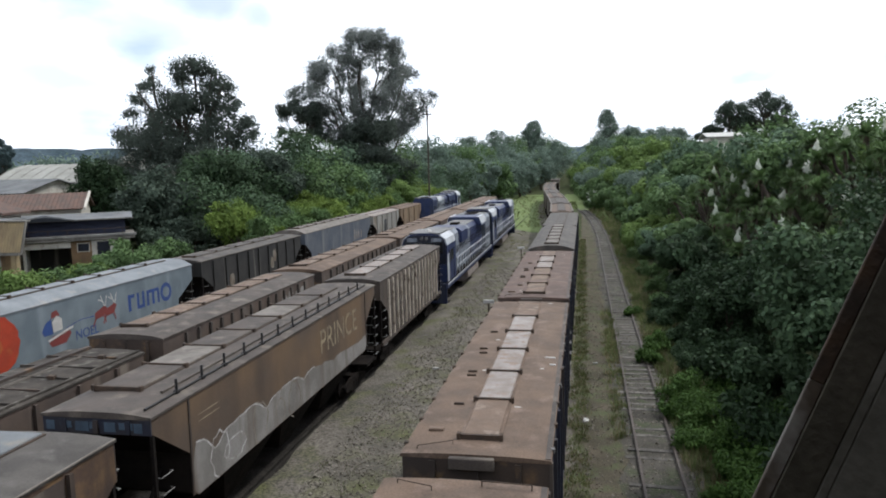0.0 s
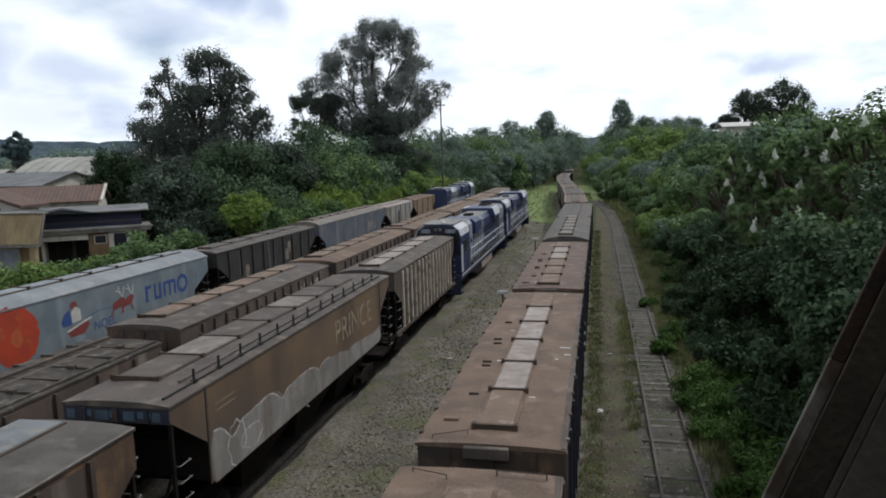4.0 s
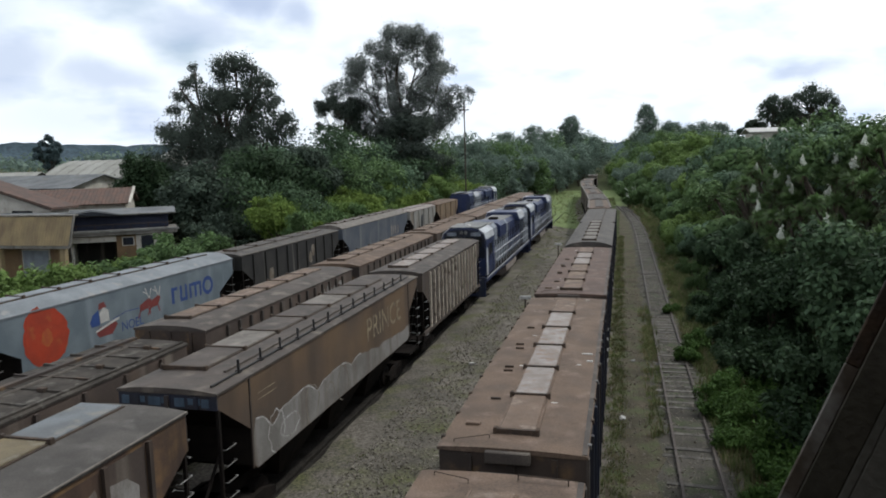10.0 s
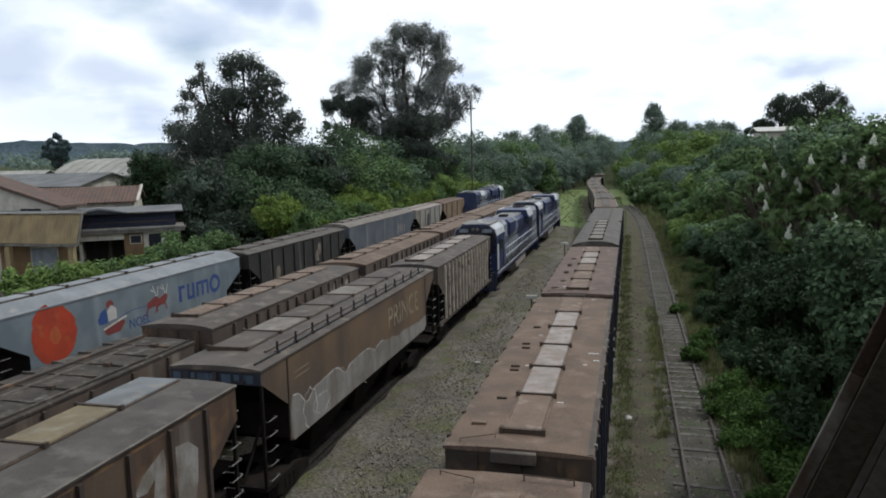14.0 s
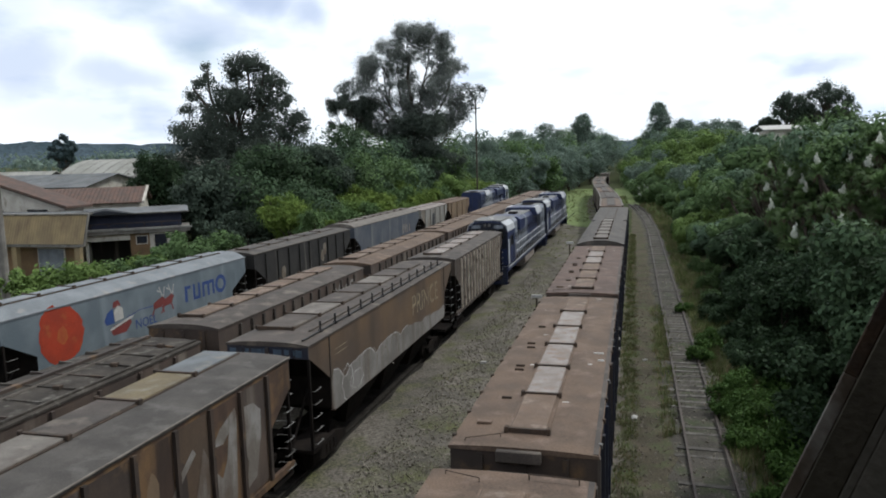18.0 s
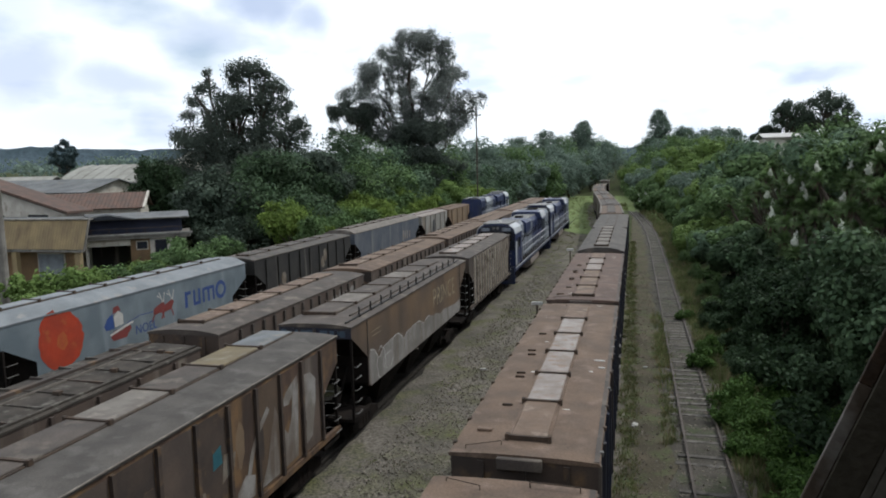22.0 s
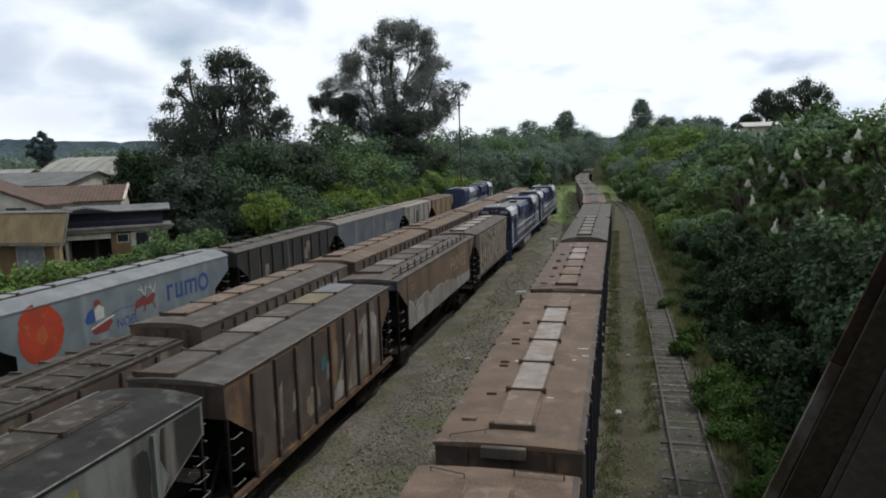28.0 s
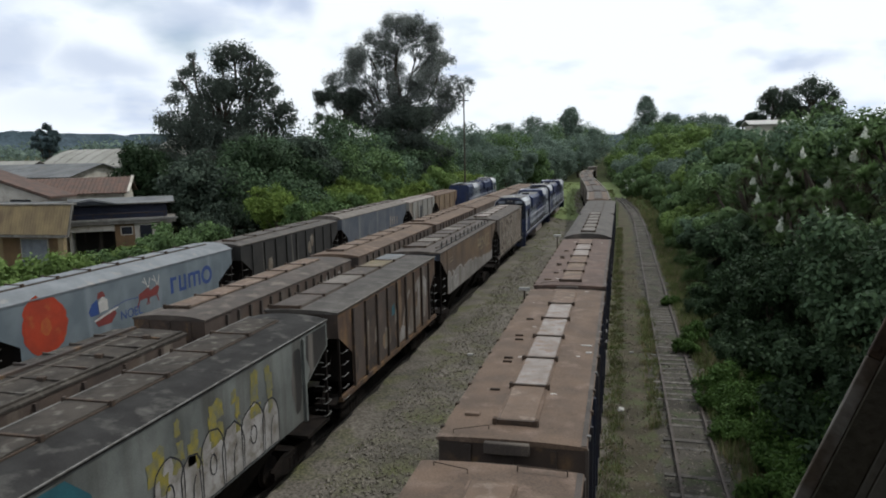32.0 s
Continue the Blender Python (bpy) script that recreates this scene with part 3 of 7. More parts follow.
def bend(kind, y):
    """Sideways place of a track at y: straight near the bridge, swinging left far off."""
    x = TRACKS[kind]
    if kind == "right":
        s = min(max((y - 60) / 92, 0), 1)
        return x - 4.9 * (s * s * (3 - 2 * s)) - 0.012 * max(0, y - 156)
    if kind == "siding":
        s = max((y - 76) / 55, 0)
        return x - 2.6 * s * s if y < 131 else bend("right", y)
    return x


def ground_height(x, y):
    """Flat yard, a bank that climbs on the right, a lower one on the left."""
    edge = 5.0 + 0.012 * max(y - 60, 0) - 9 * min(max((y - 110) / 60, 0), 1) * 0.4
    r = min(max((x - edge) / 9.0, 0), 1)
    z = 7.0 * r * r * (3 - 2 * r)
    l = min(max((-25.5 - x) / 14.0, 0), 1) * min(max((y - 50) / 25, 0), 1)
    z += 4.0 * l * l * (3 - 2 * l)
    far = min(max((y - 170) / 160, 0), 1)
    z += 7.0 * far * far
    return z


def build_ground():
    xs = [-2500, -1200, -600, -300, -160, -100, -70] + [-55 + 2.5 * i for i in range(44)] + [70, 100, 160, 300, 600, 1200, 2500]
    ys = [-1500, -600, -200, -60] + [-30 + 6 * i for i in range(60)] + [360, 420, 520, 700, 1000, 1600, 2600, 4000]
    bm = bmesh.new()
    grid = [[bm.verts.new((x, y, ground_height(x, y) - 0.0)) for x in xs] for y in ys]
    for j in range(len(ys) - 1):
        for i in range(len(xs) - 1):
            bm.faces.new((grid[j][i], grid[j][i + 1], grid[j + 1][i + 1], grid[j + 1][i]))
    g = part("ground", bm, "soil", None, smooth=True)
    tagged(g, "dark grassy earth of the yard and its banks", "ground", kind="structure")
    # gravel bed of the yard, a low plateau on the earth
    bm = bmesh.new()
    ys = [-40 + 8 * i for i in range(30)]
    rows = []
    for y in ys:
        far = max(0, (y - 110) / 90)
        rows.append([bm.verts.new((x, y, z)) for x, z in ((-24.2 + 8 * far, 0.0), (-23.4 + 8 * far, 0.03), (-17 + 4 * far, 0.035), (bend('right', y) - 5.6, 0.03), (bend('right', y) - 1.6, 0.03), (bend('right', y) + 1.86, 0.035))])
    for a, b in zip(rows, rows[1:]):
        for i in range(5):
            bm.faces.new((a[i], a[i + 1], b[i + 1], b[i]))
    tagged(part("ballast_bed", bm, "gravel", smooth=True), "grey crushed-stone ballast across the yard", "ballast", kind="structure")
    bm = bmesh.new()
    rows = []
    for y in [88 + 4 * i for i in range(26)]:
        e = bend("right", y) - 1.9
        far = min(1, max(0, (y - 88) / 20))
        rows.append([bm.verts.new((x, y, z + ground_height(x, y))) for x, z in ((e - 1.5 - 9.0 * far, .06), (e - 1 - 4 * far, .065), (e - .3 + .2 * math.sin(y), .06))])
    for a, b in zip(rows, rows[1:]):
        for i in range(2):
            bm.faces.new((a[i], a[i + 1], b[i + 1], b[i]))
    rows = []
    for y in [84 + 4 * i for i in range(27)]:
        e = max(bend("right", y) + 2.2, bend("siding", y) + 1.3)
        rows.append([bm.verts.new((e + dx * min(1, .3 + (y - 84) / 30), y, .05 + ground_height(e + dx, y))) for dx in (.2 * math.sin(y), 2.0, 4.2)])
    for a, b in zip(rows, rows[1:]):
        for i in range(2):
            bm.faces.new((a[i], a[i + 1], b[i + 1], b[i]))
    tagged(part("verge", bm, "lawn", smooth=True), "bright green grass verge between the far tracks", "grass verge", kind="structure")
    bm = bmesh.new()
    rows = []
    for y in [-40 + 1.5 * i for i in range(118)]:
        rows.append([bm.verts.new((x, y, z)) for x, z in ((-0.35 + 0.12 * math.sin(y * 1.3), 0.037), (0.9 + 0.1 * math.sin(y), 0.04), (3.0 + 0.2 * math.sin(y * 0.7), 0.034))])
    for a, b in zip(rows, rows[1:]):
        for i in range(2):
            bm.faces.new((a[i], a[i + 1], b[i + 1], b[i]))
    # dark cinder bed between the siding's rails
    cb = bmesh.new()
    rows2 = []
    for y in [-20 + 1.5 * i for i in range(100)]:
        c = bend("siding", y)
        rows2.append([cb.verts.new((c + dx, y, z)) for dx, z in ((-.95 + .16 * math.sin(y * 1.9) + .1 * math.sin(y * .61), .041), (0, .047), (.95 + .15 * math.sin(y * 1.4), .041))])
    for a, b in zip(rows2, rows2[1:]):
        for i in range(2):
            cb.faces.new((a[i], a[i + 1], b[i + 1], b[i]))
    tagged(part("siding_bed", cb, "cinder", smooth=True), "dark cinder bed under the siding", "track bed", kind="structure")
    tagged(part("path", bm, "path", smooth=True), "trodden dirt strip with weeds beside the siding", "path", kind="structure")


def rail_mesh(kind, side, y0, y1, step):
    prof = ((-0.055, 0), (0.055, 0), (0.055, 0.02), (0.012, 0.035), (0.012, 0.11), (0.034, 0.12), (0.034, 0.15), (-0.034, 0.15), (-0.034, 0.12), (-0.012, 0.11), (-0.012, 0.035), (-0.055, 0.02))
    bm = bmesh.new()
    rings = []
    y = y0
    while y <= y1 + 0.01:
        cx = bend(kind, y) + side * 0.53
        rings.append([bm.verts.new((cx + a, y, 0.02 + b + ground_height(cx, y) * 0)) for a, b in prof])
        y += step
    n = len(prof)
    for a, b in zip(rings, rings[1:]):
        for i in range(n):
            bm.faces.new((a[i], b[i], b[(i + 1) % n], a[(i + 1) % n]))
    bmesh.ops.recalc_face_normals(bm, faces=bm.faces[:])
    return bm


def build_tracks():
    rng = random.Random(3)
    sl = None
    for kind in TRACKS:
        y1 = {"siding": 131, "right": 215, "middle": 112, "brown": 104, "left": 116}[kind]
        root = tagged(new("track_" + kind), "metre-gauge railway track on worn wooden sleepers", "railway track", "yard tracks", "structure")
        for side in (-1, 1):
            # rails under wagons get the dark shade colour, the siding plain steel
            part("rail", rail_mesh(kind, side, -20, y1, 3.0), "rail" if kind == "siding" else "shade_track", root)
        if kind == "siding":
            y = 11.0
            while y < 128:
                if sl is None:
                    sl = part("sleeper", boxes((-0.82, 0.82, -0.1, 0.1, -0.06, 0.055), bevel=0.012), "sleeper", root)
                    o = sl
                else:
                    o = share(sl, "sleeper", root, Matrix())
                o.matrix_basis = pose(bend(kind, y) + rng.uniform(-.1, .04), y, (rng.uniform(-.012, 0.025) if rng.random() < (.9 if 26 < y < 50 else .6) else -.03), 0, rng.uniform(-1, 1), rng.uniform(-3, 3))
                y += 0.6 + rng.uniform(-.05, .05)
        else:
            # ballast between the rails, coloured black for the shade under the wagons
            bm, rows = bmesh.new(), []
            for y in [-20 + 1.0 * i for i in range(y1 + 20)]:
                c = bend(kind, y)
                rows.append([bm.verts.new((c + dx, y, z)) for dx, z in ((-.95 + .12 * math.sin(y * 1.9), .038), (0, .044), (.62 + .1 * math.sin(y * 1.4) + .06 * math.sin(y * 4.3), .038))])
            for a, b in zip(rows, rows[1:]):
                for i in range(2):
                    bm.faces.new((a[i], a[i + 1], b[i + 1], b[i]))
            part("track_bed", bm, "shade_ballast", root, "ballast between the rails, blackened for wagon shade", smooth=True)
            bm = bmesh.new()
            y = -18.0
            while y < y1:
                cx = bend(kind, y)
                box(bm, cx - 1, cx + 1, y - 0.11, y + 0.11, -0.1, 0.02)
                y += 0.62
            tagged(part("sleepers", bm, "shade_track", root), kind="stuff")


build_ground()
build_tracks()

# ---- houses, poles, bridge steel ----


def gable_roof(root, x0, x1, y0, y1, ze, zr, along, tone, over=.5, name="roof"):
    bm = bmesh.new()
    t = .12
    if along == "x":
        ym = (y0 + y1) / 2
        prof = [(y0 - over, ze - .2), (ym, zr), (y1 + over, ze - .2), (y1 + over, ze - .2 + t), (ym, zr + t), (y0 - over, ze - .2 + t)]
        prism(bm, prof, x0 - over, x1 + over, "x")
    else:
        xm = (x0 + x1) / 2
        prof = [(x0 - over, ze - .2), (xm, zr), (x1 + over, ze - .2), (x1 + over, ze - .2 + t), (xm, zr + t), (x0 - over, ze - .2 + t)]
        prism(bm, prof, y0 - over, y1 + over, "y")
    return part(name, bm, tone, root)


def house_window(root, x, y, z, w, h, face="x", tone="glass"):
    """A framed pane on a wall that faces +x (or -y)."""
    if face == "x":
        f = part("window", boxes((x - .02, x + .05, y - w / 2 - .07, y + w / 2 + .07, z - .07, z + h + .07)), "plaster", root)
        part("pane", boxes((x + .05, x + .065, y - w / 2, y + w / 2, z, z + h)), tone, f)
    else:
        f = part("window", boxes((x - w / 2 - .07, x + w / 2 + .07, y - .05, y + .02, z - .07, z + h + .07)), "plaster", root)
        part("pane", boxes((x - w / 2, x + w / 2, y - .065, y - .05, z, z + h)), tone, f)
    return f


def ribbed_sheet(root, name, tone, u0, u1, low, high, pitch=.24, deep=.035, thick=.06, label=""):
    """A tiled or corrugated slope from low (y, z) to high (y, z), its ribs running up the slope."""
    bm = bmesh.new()
    n = int((u1 - u0) / pitch)
    lift = Vector((0, -(high[1] - low[1]), high[0] - low[0])).normalized()
    rows = []
    for k in range(2 * n + 1):
        u = u0 + (u1 - u0) * k / (2 * n)
        rows.append([bm.verts.new((u, y + lift.y * h, z + lift.z * h)) for (y, z), h in ((low, -thick), (low, deep * (k % 2)), (high, deep * (k % 2)), (high, -thick))])
    for p, q in zip(rows, rows[1:]):
        for i in range(4):
            bm.faces.new((p[i], q[i], q[(i + 1) % 4], p[(i + 1) % 4]))
    bm.faces.new(rows[0]); bm.faces.new(rows[-1][::-1])
    bmesh.ops.recalc_face_normals(bm, faces=bm.faces[:])
    return part(name, bm, tone, root, label)


def yellow_house():
    r = thing("house", pose(-38.5, 43.0, 0), "yellow house with tiled yellow apron roof, columns and cream gable", "house", "houses beside the yard")
    part("wall", boxes((-20, -1.6, 1.3, 1.6, 0, 3.3)), "orange_wall", r, "ochre plaster wall under the apron")
    ribbed_sheet(r, "apron_roof", "yellow_wall", -20, 0, (0, 3.32), (.7, 5.42), label="steep ribbed yellow apron roof")
    part("verge_board", prism(bmesh.new(), [(-.1, 3.2), (.62, 5.42), (.74, 5.42), (.06, 3.2)], .0, .12, "x"), "concrete", r, "pale verge board")
    part("coping", boxes((-20, .1, .6, 1.1, 5.4, 5.52), bevel=.02), "concrete", r, "grey coping along the top")
    part("soffit_beam", boxes((-20, -.2, .02, .3, 3.1, 3.3)), "concrete", r)
    part("flat_roof", boxes((-20, -3.4, 1.0, 4.6, 5.2, 5.4)), "fibre", r)
    for x in (-.75, -6.4, -12.2):
        part("column", boxes((x - .22, x + .22, .12, .5, 0, 3.1), bevel=.02), "yellow_wall", r)
    house_door(r, -4.1, 1.3, 0, 2.3, 2.8, "loco_grey")
    # cream gable above and behind the apron
    part("gable_wall", prism(bmesh.new(), [(-24, 0), (-5.9, 0), (-5.9, 5.75), (-15, 8.4), (-24, 5.75)], 5.0, 7.0, "y"), "plaster", r, "cream gable wall")
    part("gable_roof", prism(bmesh.new(), [(-24.6, 5.62), (-15, 8.44), (-5.3, 5.62), (-5.3, 5.8), (-15, 8.62), (-24.6, 5.8)], 4.5, 7.4, "y"), "clay_tile", r, "clay-tiled gable roof")
    part("barge_board", prism(bmesh.new(), [(-24.6, 5.56), (-15, 8.38), (-5.3, 5.56), (-5.3, 5.64), (-15, 8.46), (-24.6, 5.64)], 4.44, 4.5, "y"), "bark", r)
    house_window(r, -8.6, 5.0, 4.5, 2.0, 1.05, "y")
    house_window(r, -13, 5.0, 4.5, 2.0, 1.05, "y")


def house_door(root, x, y, z, w, h, tone):
    f = part("door", boxes((x - w / 2 - .09, x + w / 2 + .09, y - .06, y, z, z + h + .09)), "plaster", root)
    part("door_leaf", boxes((x - w / 2, x + w / 2, y - .09, y - .055, z, z + h)), tone, f, "blue-grey metal door leaf")


def slate_house():
    r = thing("house", pose(-43.0, 48.5, 0, 0, 0, 35.3), "low house with dark slate roof and stained concrete terrace", "house", "houses beside the yard")
    part("terrace_slab", boxes((-.4, 7.95, -.25, 3.4, 3.3, 3.74), bevel=.04), "concrete", r, "stained concrete terrace slab with ragged edge")
    part("terrace_lip", boxes((-.5, 8.1, -.36, -.25, 3.58, 3.77), bevel=.02), "old_sheet", r)
    part("lintel_wall", boxes((-.2, 3.2, .05, .3, 2.8, 3.3)), "plaster", r)
    # black wall colour replaces the shade inside the open garage
    part("garage_wall", boxes((-.2, 3.2, 2.9, 3.1, 0, 3.3)), "soot_shade_side", r, "garage back wall, black for shade in the recess")
    part("side_wall", boxes((-.2, 0, .3, 2.9, 0, 3.3)), "plaster", r)
    part("brick_wall", boxes((3.2, 4.7, .1, .3, 0, 3.3)), "orange_wall", r, "bare brown wall panel")
    part("wall", boxes((4.7, 7.6, .05, 3.2, 0, 3.3)), "plaster", r)
    house_window(r, 4.1, .1, 2.45, .8, .6, "y", "loco_dark")
    house_window(r, 5.58, .05, 2.1, .95, 1.05, "y", "loco_dark")
    part("door", boxes((6.45, 7.35, 0, .06, 1.2, 3.2)), "teal_side", r, "grey-green door panel")
    # open upper storey; its deep shade is put into the wall colour
    part("upper_wall", boxes((-.2, 7.3, 1.0, 5.2, 3.74, 4.95)), "shaded_navy_wall", r, "upper front coloured blue-black for its shade")
    for k in range(6):
        part("baluster", boxes((.3 + 1.35 * k, .36 + 1.35 * k, -.1, -.04, 3.74, 4.2)), "rust", r)
    part("railing", rods([((-.2, -.07, 4.2), (7.6, -.07, 4.2))], .025), "rust", r)
    part("roof", prism(bmesh.new(), [(.3, 4.92), (3.1, 5.26), (6.2, 4.9), (6.2, 4.98), (3.1, 5.36), (.3, 5.0)], -.8, 7.9, "x"), "fibre", r, "low grey sheet roof")
    part("roof_edge", boxes((-.85, 7.95, .22, .3, 4.9, 5.0)), "concrete", r)
    part("front_gable", prism(bmesh.new(), [(-.5, 4.96), (1.5, 5.34), (3.5, 4.96)], -.05, 1.6, "y"), "dark_roof", r, "small dark front gable")
    part("gable_trim", prism(bmesh.new(), [(-.8, 4.92), (1.5, 5.38), (3.8, 4.92), (3.8, 5.0), (1.5, 5.47), (-.8, 5.0)], -.2, -.05, "y"), "fibre", r, "grey gable trim")


def houses():
    yellow_house()
    slate_house()
    # red-brown roofed house behind
    r = thing("house", pose(-46.4, 60.0, 0, 0, 0, 30), "house with broad weathered red-brown tiled roof", "house", "houses beside the yard")
    part("wall", prism(bmesh.new(), [(.5, 0), (.5, 5.3), (4.0, 6.65), (7.5, 5.3), (7.5, 0)], -17, -.4, "x"), "plaster", r)
    ribbed_sheet(r, "roof", "clay_tile", -17.4, 0, (0, 5.4), (4.0, 6.82), .36, .05, label="weathered red-brown tiled slope")
    part("back_roof", prism(bmesh.new(), [(4.0, 6.7), (8.0, 5.3), (8.0, 5.42), (4.0, 6.84)], -17.4, 0, "x"), "clay_tile", r)
    part("verge_board", prism(bmesh.new(), [(-.1, 5.25), (4.0, 6.7), (4.0, 6.95), (-.1, 5.52)], .0, .22, "x"), "plaster", r, "white verge board")
    house_window(r, -10.5, .5, 3.9, 1.4, 1.0, "y")
    # grey-roofed shed
    r = thing("warehouse", pose(-62.6, 71.0, 0), "long shed with grey and rusty fibre-cement roof", "warehouse", "houses beside the yard")
    part("wall", prism(bmesh.new(), [(.4, 0), (.4, 6.6), (6, 8.0), (11.6, 6.6), (11.6, 0)], -30, -.5, "x"), "plaster", r)
    ribbed_sheet(r, "roof", "fibre", -30, 0, (0, 6.6), (6.0, 8.12), .5, .06, label="grey fibre-cement roof slope")
    part("back_roof", prism(bmesh.new(), [(6.0, 8.0), (12, 6.5), (12, 6.62), (6.0, 8.14)], -30, 0, "x"), "fibre", r)
    # pale-roofed hall with a white wall
    r = thing("warehouse", pose(-61.4, 84.0, 0), "hall with pale curved sheet roof and white wall", "warehouse", "houses beside the yard")
    part("wall", boxes((-16.5, -2.4, .4, 14, 0, 7.65)), "paint_cream", r, "white hall wall")
    arc = [(-.6 + 15 * k / 10, 7.62 + 2.45 * math.sin(math.pi * k / 10)) for k in range(11)]
    part("roof", prism(bmesh.new(), arc + [(p[0], p[1] - .16) for p in arc[::-1]], -17.3, -2.1, "x"), "pale_sheet", r, "pale curved sheet roof", smooth=False)
    for k in range(9):
        part("roof_seam", prism(bmesh.new(), [(p[0], p[1] + .05) for p in arc] + [(p[0], p[1] - .02) for p in arc[::-1]], -17.2 + 1.85 * k, -17.12 + 1.85 * k, "x"), "old_sheet", r)
    r = thing("warehouse", pose(-70, 100, 0), "pale-roofed hall behind the large dark tree", "warehouse", "houses beside the yard")
    part("wall", boxes((0, 12, .4, 8, 0, 10.4)), "plaster", r)
    gable_roof(r, 0, 12, 0, 8, 10.6, 11.9, "x", "pale_sheet", .5)
    r = thing("shed", pose(-81.5, 80.0, 0), "small pale-roofed shed behind the houses", "shed", "houses beside the yard")
    part("wall", boxes((-6, 4, 0, 5, 0, 7.2)), "plaster", r)
    gable_roof(r, -6, 4, 0, 5, 7.4, 8.5, "x", "pale_sheet", .4)
    # roof over the right bank
    r = thing("house", pose(16.6, 100, 0), "pale house roof showing above the bank", "house")
    part("wall", boxes((-.4, 4.2, 0, 6, 6, 11.2)), "plaster", r)
    gable_roof(r, -.4, 4.2, 0, 6, 11.4, 11.8, "x", "paint_cream", .5)


def hill_top_shed():
    r = thing("shed", pose(0, 0, 0), "pale blue-white shed behind a slatted fence on the bank", "shed")
    part("wall", boxes((19.9, 30, 60, 66, 6, 10.35)), "pale_blue", r)
    part("roof", boxes((19.4, 30.4, 59.5, 66.5, 10.35, 10.5)), "fibre", r)
    part("fence_rail", boxes((19.2, 30, 59.0, 59.1, 10.75, 10.9)), "bark", r)
    for k in range(12):
        part("fence_post", boxes((19.3 + .9 * k, 19.42 + .9 * k, 59.0, 59.1, 9.0, 10.9)), "bark", r)


def poles():
    r = thing("utility_pole", pose(-35.75, 33.5, 0), "weathered concrete utility pole near the houses", "utility pole")
    part("shaft", rod(bmesh.new(), (0, 0, -.3), (0, 0, 13.5), .30, 12, .2), "concrete", r)
    r = thing("utility_pole", pose(-21.6, 100, 0), "thin dark wooden pole with crossarm by the thicket", "utility pole")
    part("shaft", rod(bmesh.new(), (0, 0, -.3), (0, 0, 16.6), .13, 8, .09), "bark", r)
    part("crossarm", boxes((-.7, .7, -.05, .05, 15.6, 15.75)), "bark", r)
    # white marker boards beside the right track
    for x, y, hp in ((-3.44, 25.6, 3.6), (-3.48, 40.0, 3.85)):
        r = thing("marker_post", pose(x, y, 0), "slender post with white board beside the wagons", "marker", "track markers")
        part("post", boxes((-.03, .03, -.03, .03, 0, hp)), "rust", r)
        part("board", boxes((-.2, .2, -.05, .05, hp, hp + .12), bevel=.01), "paint_cream", r)
    # far signal mast on the main line
    r = thing("signal_mast", pose(-14.6, 200, 0), "far thin dark mast in the grass", "mast")
    part("post", rod(bmesh.new(), (0, 0, 0), (0, 0, 5.8), .13, 8), "black_steel", r)
    part("lamp_head", boxes((-.22, .22, -.2, .2, 5.0, 5.9), bevel=.05), "black_steel", r)


GIRDER_BARE = 0.24    # up to here the flange has lost its rust


def bridge_steel():
    """The slanting steel member next to the viewer, and an unseen shelter added round it for shade."""
    r = thing("steel_girder", pose(0, 0, 0), "rusty slanting steel girder close by", "girder")
    p, q = Vector((.196, 1.10, 8.14)), Vector((.402, 1.156, 8.612))
    d = (q - p).normalized()
    view = Vector((.3, 1.13, -.3)).normalized()
    side = d.cross(view).normalized()
    if side.x < 0:
        side = -side
    depth = side.cross(d).normalized()
    m = Matrix((side, d, depth)).transposed().to_4x4()
    m.translation = p
    ln = (q - p).length
    for nm, tone, lab, a, b, c, e in (("web", "girder", "dark rusty web", .028, .075, .0, .03), ("second_flange", "girder_plate", "", .075, .088, -.012, .03), ("side_plate", "girder_plate", "dark brown plate", .088, .9, .01, .03)):
        o = part(nm, boxes((a, b, -1.4, ln + 1.2, c, e), bevel=.002), tone, r, lab)
        o.matrix_basis = m
    for nm, tone, lab, a, b in (("flange", "girder_edge", "pale worn flange edge", -1.4, GIRDER_BARE), ("upper_flange", "girder_rusty", "rusty brown flange edge", GIRDER_BARE, ln + 1.2)):
        o = part(nm, boxes((.007, .028, a, b, -.02, .02), bevel=.002), tone, r, lab)
        o.matrix_basis = m
    # unseen shelter pieces, added to keep light off the girder
    tagged(part("bridge_deck", boxes((-6.4, 5.4, -2.4, 1.5, 6.6, 6.9)), "concrete"), "unseen concrete deck added under the viewer", "bridge deck", kind="structure")
    tagged(part("bridge_roof", boxes((-6.6, 5.6, -2.6, 0.5, 10.1, 10.25)), "concrete"), "unseen grey slab roof added to shade the girder", "bridge roof", kind="structure")
    tagged(part("wall_south", boxes((-6.4, 5.4, -2.4, -2.25, 6.9, 10.1)), "concrete"), "unseen concrete wall added behind the viewer to block light", "wall", kind="structure")
    tagged(part("parapet", boxes((-6.4, 2.4, 1.25, 1.4, 6.9, 7.5)), "concrete"), "unseen low concrete parapet added below the view", "parapet", kind="structure")
    for x in (-5.6, 4.4):
        t = thing("added_pier", pose(x, -1.0, 0), "unseen concrete pier added under the deck", "pier", "bridge piers")
        part("column", boxes((-.3, .3, -.4, .4, -.3, 6.3)), "concrete", t)
        part("cap", boxes((-.4, .4, -.6, .6, 6.3, 6.6)), "concrete", t)


houses()
hill_top_shed()
poles()
bridge_steel()

# ---- railway vehicles ----
TRUCK = {}


